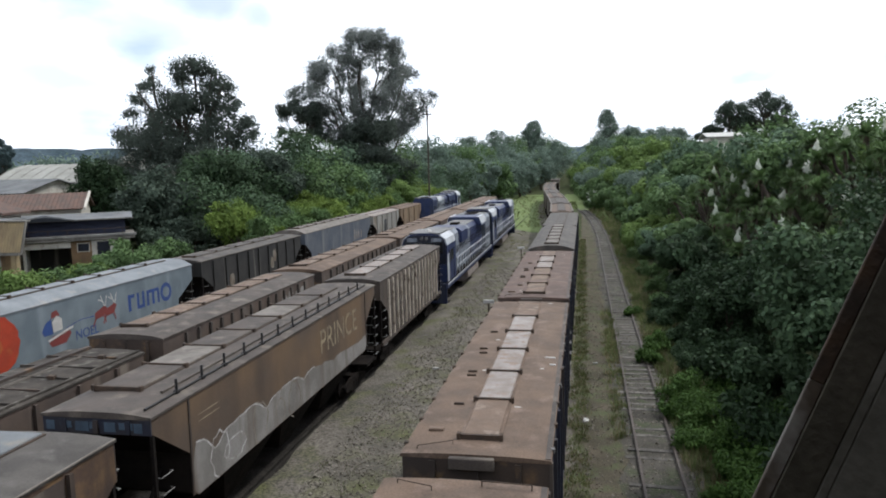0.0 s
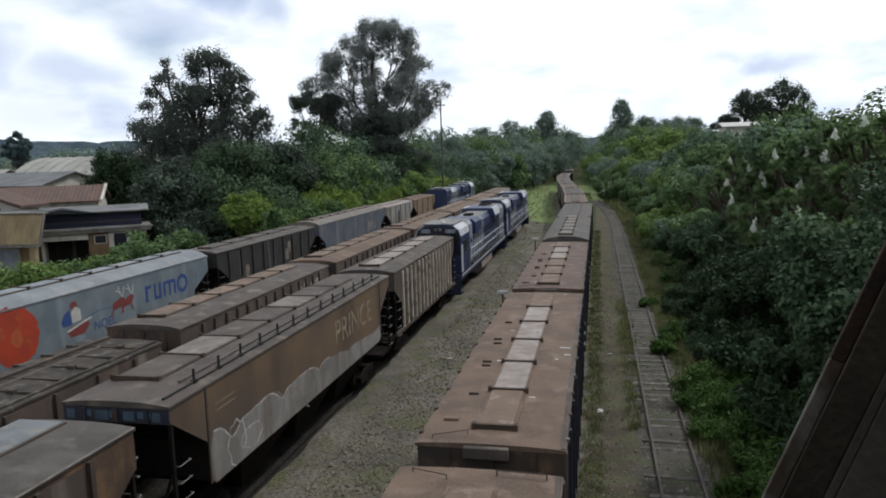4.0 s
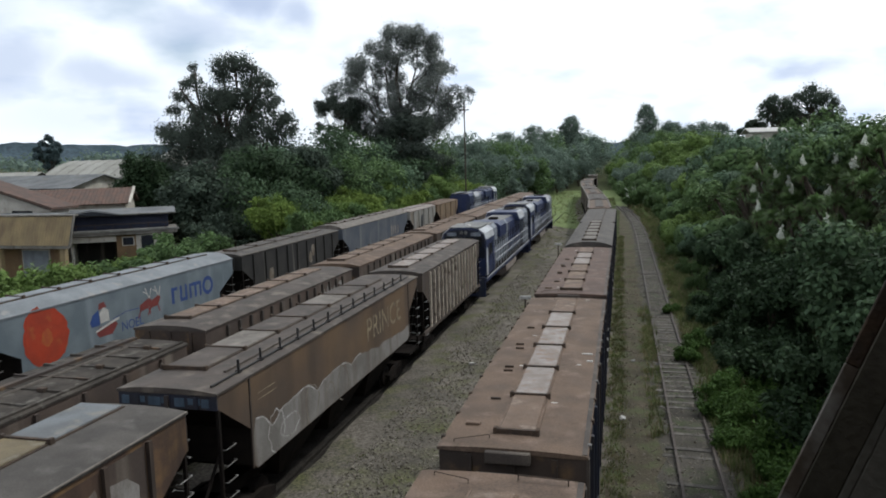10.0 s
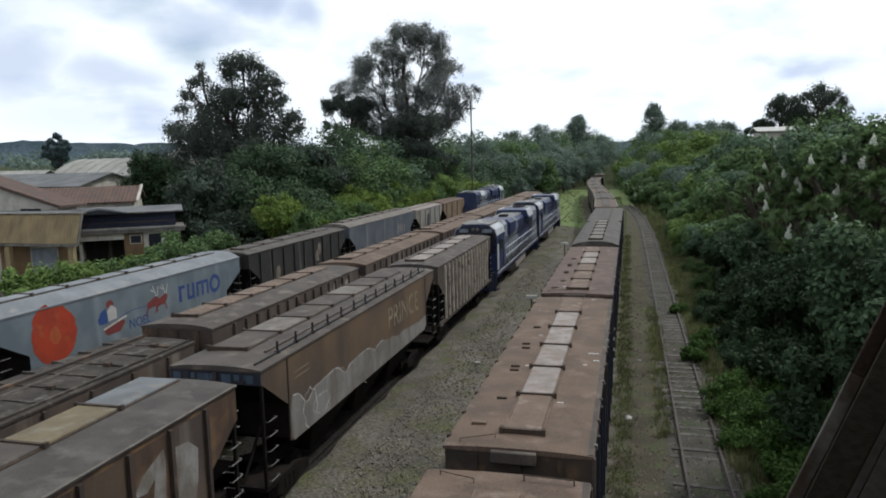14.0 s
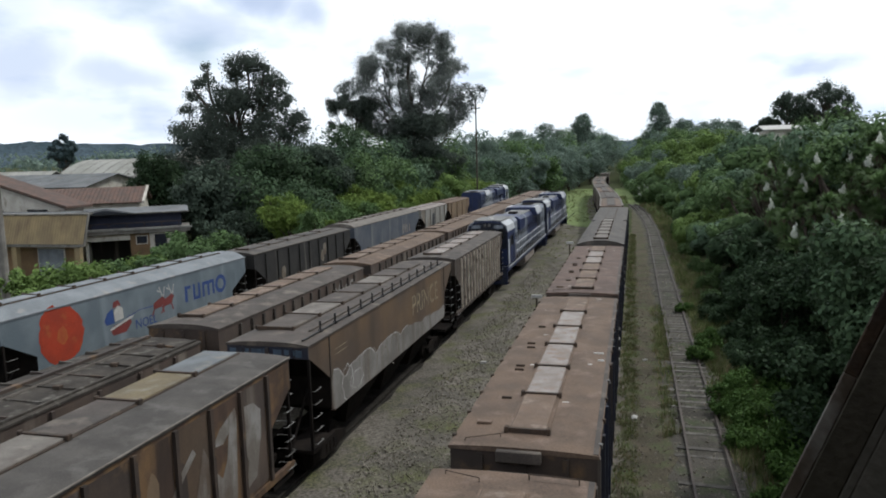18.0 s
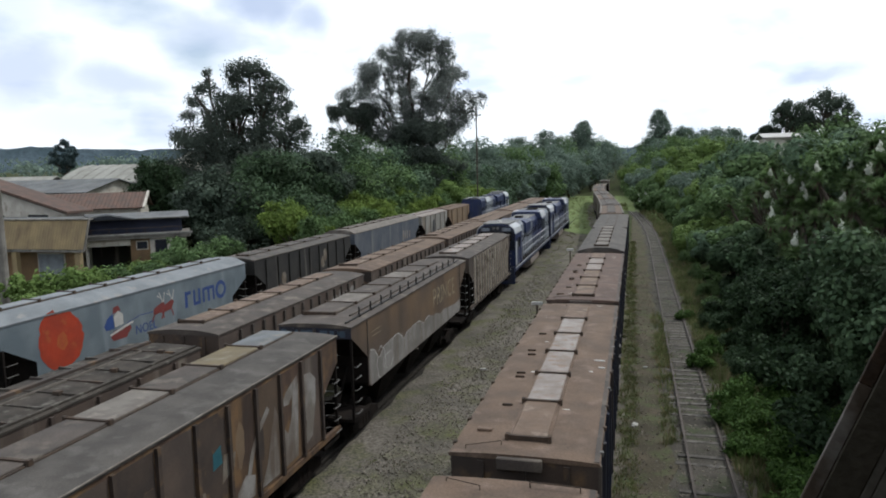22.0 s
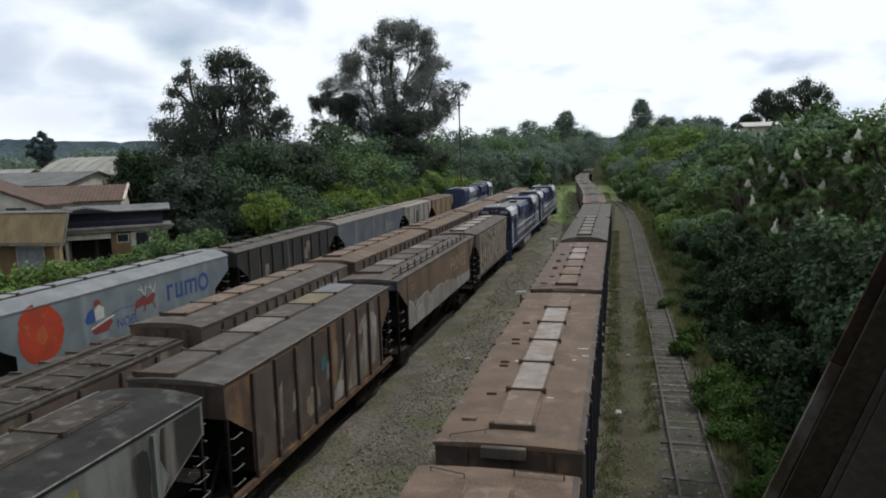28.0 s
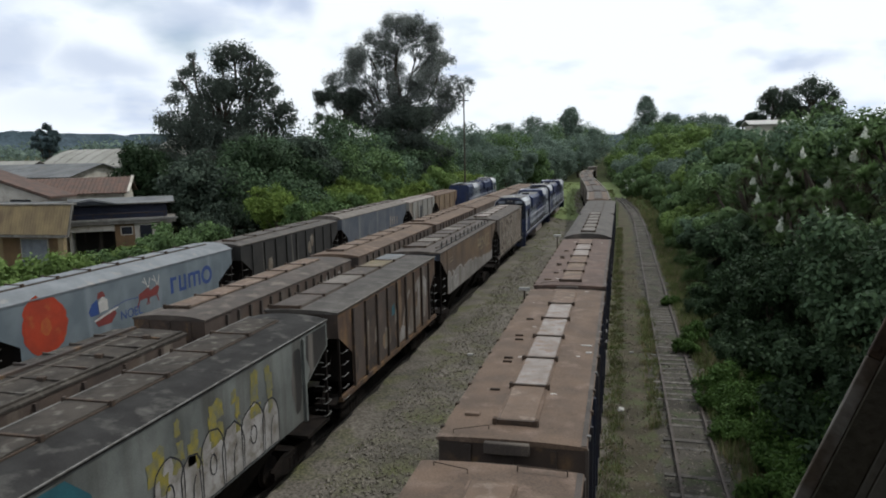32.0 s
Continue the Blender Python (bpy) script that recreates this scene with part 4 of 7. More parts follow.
def wheelset(parent, y, name="wheelset"):
    if "w" not in TRUCK:
        bm = bmesh.new()
        for s in (-1, 1):
            rod(bm, (s * 0.50, 0, 0), (s * 0.60, 0, 0), 0.40, 20)
            rod(bm, (s * 0.46, 0, 0), (s * 0.50, 0, 0), 0.43, 20)
            for k in range(4):
                a = k * math.pi / 2
                rod(bm, (s * 0.605, 0.2 * math.cos(a), 0.2 * math.sin(a)), (s * 0.615, 0.2 * math.cos(a), 0.2 * math.sin(a)), 0.05, 6)
        rod(bm, (-0.85, 0, 0), (0.85, 0, 0), 0.07, 8)
        TRUCK["w"] = part(name, bm, "under", parent, "dark steel wheelset")
        o = TRUCK["w"]
    else:
        o = share(TRUCK["w"], name, parent, Matrix())
    o.matrix_basis = pose(0, y, RAIL + 0.40)
    return o


def truck(root, y, axles=2, base=1.7):
    """A bogie: side frames, bolster and wheelsets."""
    key = ("f", axles)
    if key not in TRUCK:
        h = base * (axles - 1) / 2
        out = ((-h - .28, .45), (-h + .15, .45), (-.45, .33), (.45, .33), (h - .15, .45), (h + .28, .45), (h + .28, .66), (.5, .84), (-.5, .84), (-h - .28, .66))
        bm = bmesh.new()
        for s in (-1, 1):
            a, b = sorted((s * 0.74, s * 0.86))
            prism(bm, out, a, b, "x")
            for k in range(3):
                rod(bm, (s * 0.80, -0.25 + 0.25 * k, 0.42), (s * 0.80, -0.25 + 0.25 * k, 0.72), 0.09, 8)
        box(bm, -0.8, 0.8, -0.2, 0.2, 0.55, 0.85)
        TRUCK[key] = part("bogie_frame", bm, "under", root, "cast steel bogie side frames")
        f = TRUCK[key]
    else:
        f = share(TRUCK[key], "bogie_frame", root, Matrix())
    f.matrix_basis = pose(0, y, 0)
    return [wheelset(root, y + base * (i - (axles - 1) / 2)) for i in range(axles)]


def coupler(root, y, s):
    bm = boxes((-0.12, 0.12, min(y, y + s * 0.35), max(y, y + s * 0.35), 0.78, 1.0), bevel=0.02)
    box(bm, -0.17, 0.17, min(y + s * .3, y + s * .58), max(y + s * .3, y + s * .58), 0.72, 1.06, bevel=0.04)
    part("coupler", bm, "under", root)


def ladder(root, side, y, z0, z1, along="x", width=0.42, material="pale_steel"):
    """Rungs on a corner: along x on the end, along y on the side."""
    n = int((z1 - z0) / 0.36)
    for k in range(n + 1):
        z = z0 + 0.36 * k
        bm = bmesh.new()
        if along == "x":
            a, b = side * 1.18, side * (1.18 - width)
            o = 0.07 if y > 0 else -0.07
            for p, q in (((a, y, z), (a, y + o, z)), ((a, y + o, z), (b, y + o, z)), ((b, y + o, z), (b, y, z))):
                rod(bm, p, q, 0.013, 5)
        else:
            x = side * 1.21
            o = side * 0.07
            for p, q in (((x, y, z), (x + o, y, z)), ((x + o, y, z), (x + o, y + width, z)), ((x + o, y + width, z), (x, y + width, z))):
                rod(bm, p, q, 0.013, 5)
        part("rung", bm, material, root)


def hopper(x, y0, y1, label, side="rib_side", roof="grey_roof", end="brown_end", hatches=("hatch_grey",), ribs=0, zt=4.0, zb=1.65,
           W=2.36, posts=False, hatch_w=0.62, arch=0.10, group="hopper wagons", name="hopper_wagon", lugs=False, hatch_n=6, bay=1.05,
           turn=0.0, rib_mat=None, edge=None, hatch_x=0.0, simple=False, beam=False, slope=(.78, 1.5), hatch_gap=.85):
    """A covered hopper wagon: bin with sloped ends, roof with a row of hatches, ribs, ladders, underframe and bogies."""
    L = y1 - y0
    h = L / 2
    w = W / 2
    root = thing(name, pose(x, (y0 + y1) / 2, 0, 0, 0, turn), label, "railway wagon", group)
    out = ((-h, zt - .02), (h, zt - .02), (h, zt - slope[0]), (h - bay, zt - slope[1]), (h - bay, zb + .15), (h - bay - .2, zb), (-h + bay + .2, zb), (-h + bay, zb + .15), (-h + bay, zt - slope[1]), (-h, zt - slope[0]))
    bm = prism(bmesh.new(), out, -w, w, "x")
    # end and bottom faces go black: shade of the end bays as colour
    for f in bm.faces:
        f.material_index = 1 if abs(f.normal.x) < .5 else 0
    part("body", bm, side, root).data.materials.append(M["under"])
    # end sheets stand just proud of the bin
    for s in (-1, 1):
        a, b = sorted((s * h, s * (h + 0.035)))
        bm = boxes((-w, w, a, b, zt - slope[0] - .02, zt - .03))
        es = part("end_sheet", bm, end, root)
        if not simple:
            for k in (-0.7, 0.0, 0.7):
                a, b = sorted((s * (h + .035), s * (h + .075)))
                part("end_stiffener", boxes((k - .05, k + .05, a, b, zt - slope[0], zt - .1)), end, es)
    # roof: flat crown, sloped shoulders, small overhang
    prof = [(-w - .03, zt - .06), (-w - .03, zt - .01)]
    for k in range(9):
        u = -1 + k / 4
        prof.append((u * (w - .02), zt + arch * (1 - abs(u) ** 2.6)))
    prof += [(w + .03, zt - .01), (w + .03, zt - .06)]
    part("roof", prism(bmesh.new(), prof, -h - .06, h + .06, "y"), roof, root)
    if edge:
        for s in (-1, 1):
            part("roof_edge_strip", rods([((s * (w + .035), -h, zt + .0), (s * (w + .035), h, zt + .0))], 0.022 if not simple else .1, 6), edge, root, "pale worn roof edge strip")
    # hatches
    hl = (L - 2 * hatch_gap) / hatch_n
    if hatch_w > .1:
        part("hatch_coaming", boxes((hatch_x - hatch_w / 2 - .045, hatch_x + hatch_w / 2 + .045, -h + hatch_gap - .01, h - hatch_gap + .01, zt + arch - .06, zt + arch + .022)), roof if lugs else "rust", root, "rusty hatch coaming")
    for k in range(hatch_n):
        ya = -h + hatch_gap + k * hl
        z = zt + arch
        tone = hatches[k % len(hatches)]
        bm = boxes((hatch_x - hatch_w / 2, hatch_x + hatch_w / 2, ya + .03, ya + hl - .03, z - .03, z + .055), bevel=.015)
        hb = part("hatch", bm, tone, root)
        if simple:
            continue
        bm = boxes((hatch_x - hatch_w / 2 - .05, hatch_x + hatch_w / 2 + .05, ya - .035, ya + .03, z - .01, z + .085))
        part("hatch_lip", bm, "rust", hb)
        for s in (-1, 1):
            bm = boxes((hatch_x + s * (hatch_w / 2 + .05) - .035, hatch_x + s * (hatch_w / 2 + .05) + .035, ya - .06, ya + .05, z - .02, z + .11), bevel=.01)
            part("latch", bm, "rust", hb)
    if posts:
        # side running rail on the roof with short stanchions
        rx = w * 0.78
        part("roof_rail", rods([((rx, -h + .2, zt + .06), (rx, h - .4, zt + .06))], .03, 6), "black_steel", root, "dark steel roof rail")
        n = int(L / 1.05)
        for k in range(1, n):
            yk = -h + .3 + k * (L - .6) / n
            bm = boxes((rx - .05, rx + .05, yk - .06, yk + .06, zt + .0, zt + .1))
            rod(bm, (rx, yk, zt + .08), (rx, yk, zt + .34), .03, 6)
            part("stanchion", bm, "black_steel", root)
        part("roof_kerb", boxes((rx - .3, rx - .24, -h + 1.2, h - .4, zt + .02, zt + .1)), roof, root)
    if lugs:
        for k in range(int(L / 1.15)):
            yk = -h + .35 + 1.15 * k
            for s in (-1, 1):
                bm = boxes((s * (w + .03) - .035, s * (w + .03) + .035, yk, yk + .09, zt - .06, zt + .025), bevel=.01)
                part("roof_lug", bm, "rust" if s < 0 or k % 3 else "pale_steel", root)
        for k, (ax, ay) in enumerate(((-.95, .9), (-.75, 2.3), (-.8, 4.2), (-.82, 4.5), (-.8, 6.1), (-.85, 6.5), (-.8, 8.3))):
            part("roof_bracket", boxes((ax, ax + (.26 if k == 0 else .2), -h + ay, -h + ay + (.12 if k == 0 else .05), zt + .01, zt + .07), bevel=.01), "hatch_tan" if k == 0 else "rust", root)
    if lugs:
        for s in (-1, 1):
            # bent grab rails at the roof ends
            e = s * (h - .12)
            part("roof_grab_rail", rods([((-.98, e, zt + .01), (-.98, e, zt + .07)), ((-.98, e, zt + .07), (-.42, e - s * .22, zt + .1)), ((-.42, e - s * .22, zt + .1), (-.42, e - s * .22, zt + .02))], .008, 5), "rust", root)
            if s > 0:
                part("roof_hand_rail", rods([((.28, e, zt + .02), (.28, e, zt + .12)), ((.28, e, zt + .12), (1.0, e, zt + .1)), ((1.0, e, zt + .1), (1.0, e, zt + .0))], .011, 5), "rust", root)
            a, b = sorted((s * (h - .06), s * (h + .05)))
            part("corner_stile", boxes((w + .0, w + .05, a, b, 1.5, zt - .05)), "tan_dark", root, "dusty corner stile")
        part("roof_shoulder", boxes((w - .07, w + .015, -h - .03, h + .03, zt - .02, zt + .014)), "tan_dark", root, "dusty worn roof shoulder")
        for s in (-1, 1):
            a, b = sorted((s * (h + .03), s * (h + .16)))
            part("end_ledge", boxes((-.42, .32, a, b, zt - .2, zt + .0), bevel=.015), "tan_dark", root, "tan ledge plate on the end sheet")
    if beam:
        part("roof_beam", boxes((-.5, -.36, -h, h, zt + .04, zt + .13)), "brown_end", root)
        part("roof_kerb", boxes((w - .16, w - .08, -h, h, zt - .01, zt + .06)), roof, root)
        for k in range(int(L / .9)):
            yk = -h + .45 + .9 * k
            part("roof_cross_rib", boxes((-w + .1, w - .16, yk, yk + .05, zt - .02, zt + .085)), roof if k % 3 else "brown_end", root)
            if k % 2:
                part("latch_box", boxes((.5, .68, yk - .08, yk + .06, zt + .03, zt + .14), bevel=.01), "rust", root)
    # ribs
    for k in range(ribs):
        yk = -h + bay + .1 + k * (L - 2 * bay - .2) / max(1, ribs - 1)
        for s in (-1, 1):
            a, b = sorted((s * w, s * (w + .075)))
            bm = boxes((a, b, yk - .05, yk + .05, zb - .02, zt - .12))
            part("rib", bm, rib_mat or side, root)
    # sills, underframe, hopper chutes
    for s in (-1, 1):
        a, b = sorted((s * (w - .06), s * (w + .05)))
        if ribs:
            part("side_sill", boxes((a, b, -h, h, zb - .17, zb - .02)), side, root)
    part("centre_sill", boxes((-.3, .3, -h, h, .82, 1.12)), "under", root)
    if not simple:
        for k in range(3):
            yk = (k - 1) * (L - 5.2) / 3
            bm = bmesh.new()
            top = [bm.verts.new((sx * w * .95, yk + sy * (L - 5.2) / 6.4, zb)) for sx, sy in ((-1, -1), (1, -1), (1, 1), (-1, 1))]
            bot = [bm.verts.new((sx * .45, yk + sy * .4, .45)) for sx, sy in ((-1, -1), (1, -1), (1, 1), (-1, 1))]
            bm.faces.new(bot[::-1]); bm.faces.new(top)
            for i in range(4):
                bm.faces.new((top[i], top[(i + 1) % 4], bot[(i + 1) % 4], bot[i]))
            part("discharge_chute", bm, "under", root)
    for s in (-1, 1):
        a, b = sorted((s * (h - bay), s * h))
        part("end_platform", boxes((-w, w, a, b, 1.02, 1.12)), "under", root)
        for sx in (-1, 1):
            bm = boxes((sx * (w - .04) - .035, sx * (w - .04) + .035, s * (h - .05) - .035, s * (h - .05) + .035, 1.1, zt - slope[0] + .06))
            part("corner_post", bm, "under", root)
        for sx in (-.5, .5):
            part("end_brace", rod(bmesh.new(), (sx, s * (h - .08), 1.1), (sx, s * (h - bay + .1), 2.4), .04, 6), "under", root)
        if not simple:
            ladder(root, 1 if s > 0 else -1, s * (h + .03), 1.25, zt - .35, "x")
            ladder(root, 1, s * (h - .25) - .2, 1.3, zt - .95, "y", .4)
            coupler(root, s * h, s)
    if not simple:
        rod_y = h + .1
        bm = bmesh.new()
        bmesh.ops.create_cone(bm, cap_ends=True, segments=14, radius1=.24, radius2=.24, depth=.03, matrix=Matrix.Translation((-.5, rod_y, 2.5)) @ Matrix.Rotation(radians(90), 4, "X"))
        part("brake_wheel", bm, "rust", root)
    wheels = truck(root, -h + 1.75) + truck(root, h - 1.75)
    return root, wheels


def locomotive(x, y0, y1, label, hood="loco_blue", panel="loco_grey", flip=False, name="locomotive"):
    """A hood diesel with a full-width cab at its near end, walkways with rails, tank and three-axle bogies."""
    L = y1 - y0
    h = L / 2
    root = thing(name, pose(x, (y0 + y1) / 2, 0, 0, 0, 180 if flip else 0), label, "locomotive", "locomotives")
    part("frame", boxes((-1.4, 1.4, -h + .1, h - .1, 1.28, 1.62), bevel=.02), "loco_blue", root)
    part("walkway", boxes((-1.42, 1.42, -h + .1, h - .1, 1.62, 1.66)), "under", root)
    # cab: rounded roof, dark end with windows
    cy0, cy1 = -h + .25, -h + 3.1
    prof = [(-1.38, 1.66), (-1.38, 3.85), (-1.28, 4.25), (-.95, 4.5), (-.4, 4.6), (.4, 4.6), (.95, 4.5), (1.28, 4.25), (1.38, 3.85), (1.38, 1.66)]
    cab = part("cab", prism(bmesh.new(), prof, cy0, cy1, "y"), "loco_blue", root, "blue cab with rounded roof")
    part("cab_roof", boxes((-.94, .94, cy0 + .05, cy1 - .05, 4.53, 4.63), bevel=.01), "loco_roof", cab, "dusty grey cab roof")
    for s in (-1, 1):
        arc = [(s * 1.395, 3.9), (s * 1.295, 4.27), (s * .96, 4.52), (s * .9, 4.5), (s * 1.24, 4.23), (s * 1.36, 3.9)]
        part("cab_roof_edge", prism(bmesh.new(), arc, cy0 - .04, cy1 + .02, "y"), "loco_white", cab, "white cab roof edge")
        a, b = sorted((s * 1.385, s * 1.4))
        part("cab_side_panel", boxes((a, b, cy0 + .02, cy0 + .55, 1.7, 3.35)), "loco_white", cab, "white corner panel")
    end = [(-1.3, 2.75), (-1.3, 3.85), (-1.2, 4.17), (-.9, 4.4), (-.4, 4.48), (.4, 4.48), (.9, 4.4), (1.2, 4.17), (1.3, 3.85), (1.3, 2.75)]
    part("cab_end", prism(bmesh.new(), end, cy0 - .03, cy0 + .02, "y"), "loco_dark", cab, "dark cab end above the nose")
    part("cab_end_lower", boxes((-1.34, 1.34, cy0 - .035, cy0 + .02, 1.66, 2.72)), "loco_blue", cab, "blue lower cab end")
    for a, b in ((-1.12, -.72), (-.6, -.12), (.12, .6), (.72, 1.12)):
        part("window", boxes((a, b, cy0 - .045, cy0 - .02, 3.4, 4.05), bevel=.01), "glass", cab)
    for s in (-1, 1):
        a, b = sorted((s * 1.375, s * 1.395))
        part("window", boxes((a, b, cy0 + .6, cy0 + 1.2, 2.85, 3.5)), "glass", cab)
        part("window", boxes((a, b, cy0 + 1.4, cy0 + 2.0, 2.85, 3.5)), "glass", cab)
        a, b = sorted((s * 1.375, s * 1.40))
        part("cab_door", boxes((a, b, cy0 + 2.2, cy0 + 2.75, 1.7, 3.6)), hood, cab)
    part("antenna_dome", rod(bmesh.new(), (.1, cy0 + .9, 4.62), (.1, cy0 + .9, 4.76), .2, 12, .12), "paint_cream", cab, "white antenna dome")
    for s in (-1, 1):
        a, b = sorted((s * 1.395, s * 1.41))
        part("cab_window_band", boxes((a, b, cy0 + .55, cy0 + 1.25, 2.8, 3.55)), "loco_dark", cab)
        part("number_board", boxes((s * .75 - .3, s * .75 + .3, cy0 - .06, cy0 - .02, 4.1, 4.32)), "loco_grey", cab, "pale number board")
    for s in (-1, 1):
        part("headlight", rod(bmesh.new(), (s * .14, cy0 - .08, 4.3), (s * .14, cy0, 4.3), .1, 12), "pale_steel", cab)
    # long hood in three sections, the radiator end flared
    secs = ((cy1, 2.6, 1.12, 4.45, panel), (cy1 + 2.6, 5.6, 1.0, 4.2, panel), (cy1 + 8.2, L - 3.1 - .25 - 8.2 - 3.3, 1.0, 4.2, hood), (h - 3.3, 2.7, 1.3, 4.4, panel))
    for ya, ln, hw, top, tone in secs:
        prof = [(-hw, 1.66), (-hw, top - .28), (-hw + .22, top), (hw - .22, top), (hw, top - .28), (hw, 1.66)]
        part("hood", prism(bmesh.new(), prof, ya, ya + ln - .02, "y"), tone, root)
        part("hood_roof", boxes((-hw + .2, hw - .2, ya + .05, ya + ln - .08, top, top + .05), bevel=.01), "loco_roof", root, "dusty grey hood top")
        n = max(2, int(ln / .9))
        for k in range(n):
            for s in (-1, 1):
                a, b = sorted((s * hw, s * (hw + .02)))
                yk = ya + .12 + k * ln / n
                part("hood_door", boxes((a, b, yk, yk + ln / n - .14, 1.9, top - .45)), tone, root)
                a, b = sorted((s * (hw + .02), s * (hw + .032)))
                part("louvre", boxes(*[(a, b, yk + .1, yk + ln / n - .26, z, z + .05) for z in (2.9, 3.02, 3.14, 3.26)]), "under", root)
    for k in range(3):
        yk = h - 2.8 + .75 * k
        bm = rod(bmesh.new(), (0, yk, 4.38), (0, yk, 4.5), .5, 18)
        part("roof_fan", bm, "under", root)
    part("exhaust_outlet", boxes((-.3, .3, -.3, .7, 4.1, 4.4), bevel=.03), "under", root)
    # radiator overhang, white edged
    part("radiator_wing", prism(bmesh.new(), [(-1.42, 3.8), (-1.2, 4.45), (1.2, 4.45), (1.42, 3.8)], h - 6.2, h - 3.4, "y"), hood, root, "flared radiator wing")
    for s in (-1, 1):
        part("wing_edge", prism(bmesh.new(), [(s * 1.43, 3.92), (s * 1.22, 4.47), (s * 1.0, 4.47), (s * 1.2, 4.44), (s * 1.38, 3.92)], h - 6.22, h - 3.38, "y"), "loco_white", root, "white wing edge")
    part("dynamic_brake_blister", prism(bmesh.new(), [(-1.25, 3.4), (-1.25, 4.15), (-1.0, 4.36), (1.0, 4.36), (1.25, 4.15), (1.25, 3.4)], cy1 + 3.2, cy1 + 5.8, "y"), "loco_blue", root)
    # railings
    for s in (-1, 1):
        ys = [cy1 + .3 + 1.1 * k for k in range(int((h - .6 - cy1) / 1.1) + 1)]
        for yk in ys:
            part("rail_stanchion", rods([((s * 1.38, yk, 1.66), (s * 1.38, yk, 2.72))], .032, 6), "loco_white", root)
        part("handrail", rods([((s * 1.38, ys[0], z), (s * 1.38, ys[-1], z)) for z in (2.2, 2.72)], .03, 6), "loco_white", root, "white handrail")
        a, b = sorted((s * 1.405, s * 1.425))
        part("sill_stripe", boxes((a, b, -h + .2, h - .2, 1.5, 1.6)), "loco_white", root, "white stripe on the frame")
        for e in (-1, 1):
            for k in range(3):
                a, b = sorted((e * (h - .2), e * (h - .75)))
                part("step", boxes((s * 1.4 - .12, s * 1.4 + .02, a, b, .45 + .36 * k, .49 + .36 * k)), "under", root)
    part("fuel_tank", prism(bmesh.new(), [(-1.3, 1.2), (-1.35, .75), (-1.05, .42), (1.05, .42), (1.35, .75), (1.3, 1.2)], -2.4, 2.6, "y"), "hatch_pale", root, "pale grey fuel tank")
    for e in (-1, 1):
        a, b = sorted((e * h, e * (h - .15)))
        part("pilot", boxes((-1.35, 1.35, a, b, .4, 1.62), bevel=.03), "loco_blue", root)
        coupler(root, e * (h - .1), e)
    wheels = truck(root, -h + 3.3, 3, 1.6) + truck(root, h - 3.3, 3, 1.6)
    return root, wheels


def brand_word(root, x, y, z, size, paint):
    """The word mark as plain upright bars and a ring in its colour."""
    s = size
    for a, b, top in ((0, .26, 1.0), (.86, 1.08, 1.0), (1.4, 1.62, 1.0), (1.86, 2.08, .95), (2.42, 2.64, .95), (2.98, 3.2, .95)):
        part("painted_mark", blot(bmesh.new(), [(y + a * s, z), (y + b * s, z), (y + b * s, z + (top - .1) * s), (y + (b - .06) * s, z + top * s), (y + a * s, z + top * s)], x), paint, root)
    for a, b, zz in ((.26, .62, .78), (1.08, 1.4, .0), (2.08, 2.42, .76), (2.64, 2.98, .76)):
        part("painted_mark", blot(bmesh.new(), [(y + a * s, z + zz * s), (y + b * s, z + zz * s), (y + b * s, z + (zz + .2) * s), (y + a * s, z + (zz + .2) * s)], x), paint, root)
    part("painted_ring", stroke(bmesh.new(), ring(y + 3.95 * s, z + .52 * s, .5 * s, .48 * s, 20), .25 * s, x, True), paint, root, "blue painted ring")


def strip(bm, low, high, x):
    """A painted band on a side wall between two lines of (y, z) points."""
    a = [bm.verts.new((x, *p)) for p in low]
    b = [bm.verts.new((x, *p)) for p in high]
    for i in range(len(a) - 1):
        bm.faces.new((a[i], a[i + 1], b[i + 1], b[i]))
    return bm


TRAIN = []           # what rolls on the middle track: (thing, y at the start, wheelsets)


def rolling(made):
    root, wheels = made
    TRAIN.append((root, wheels))
    return root


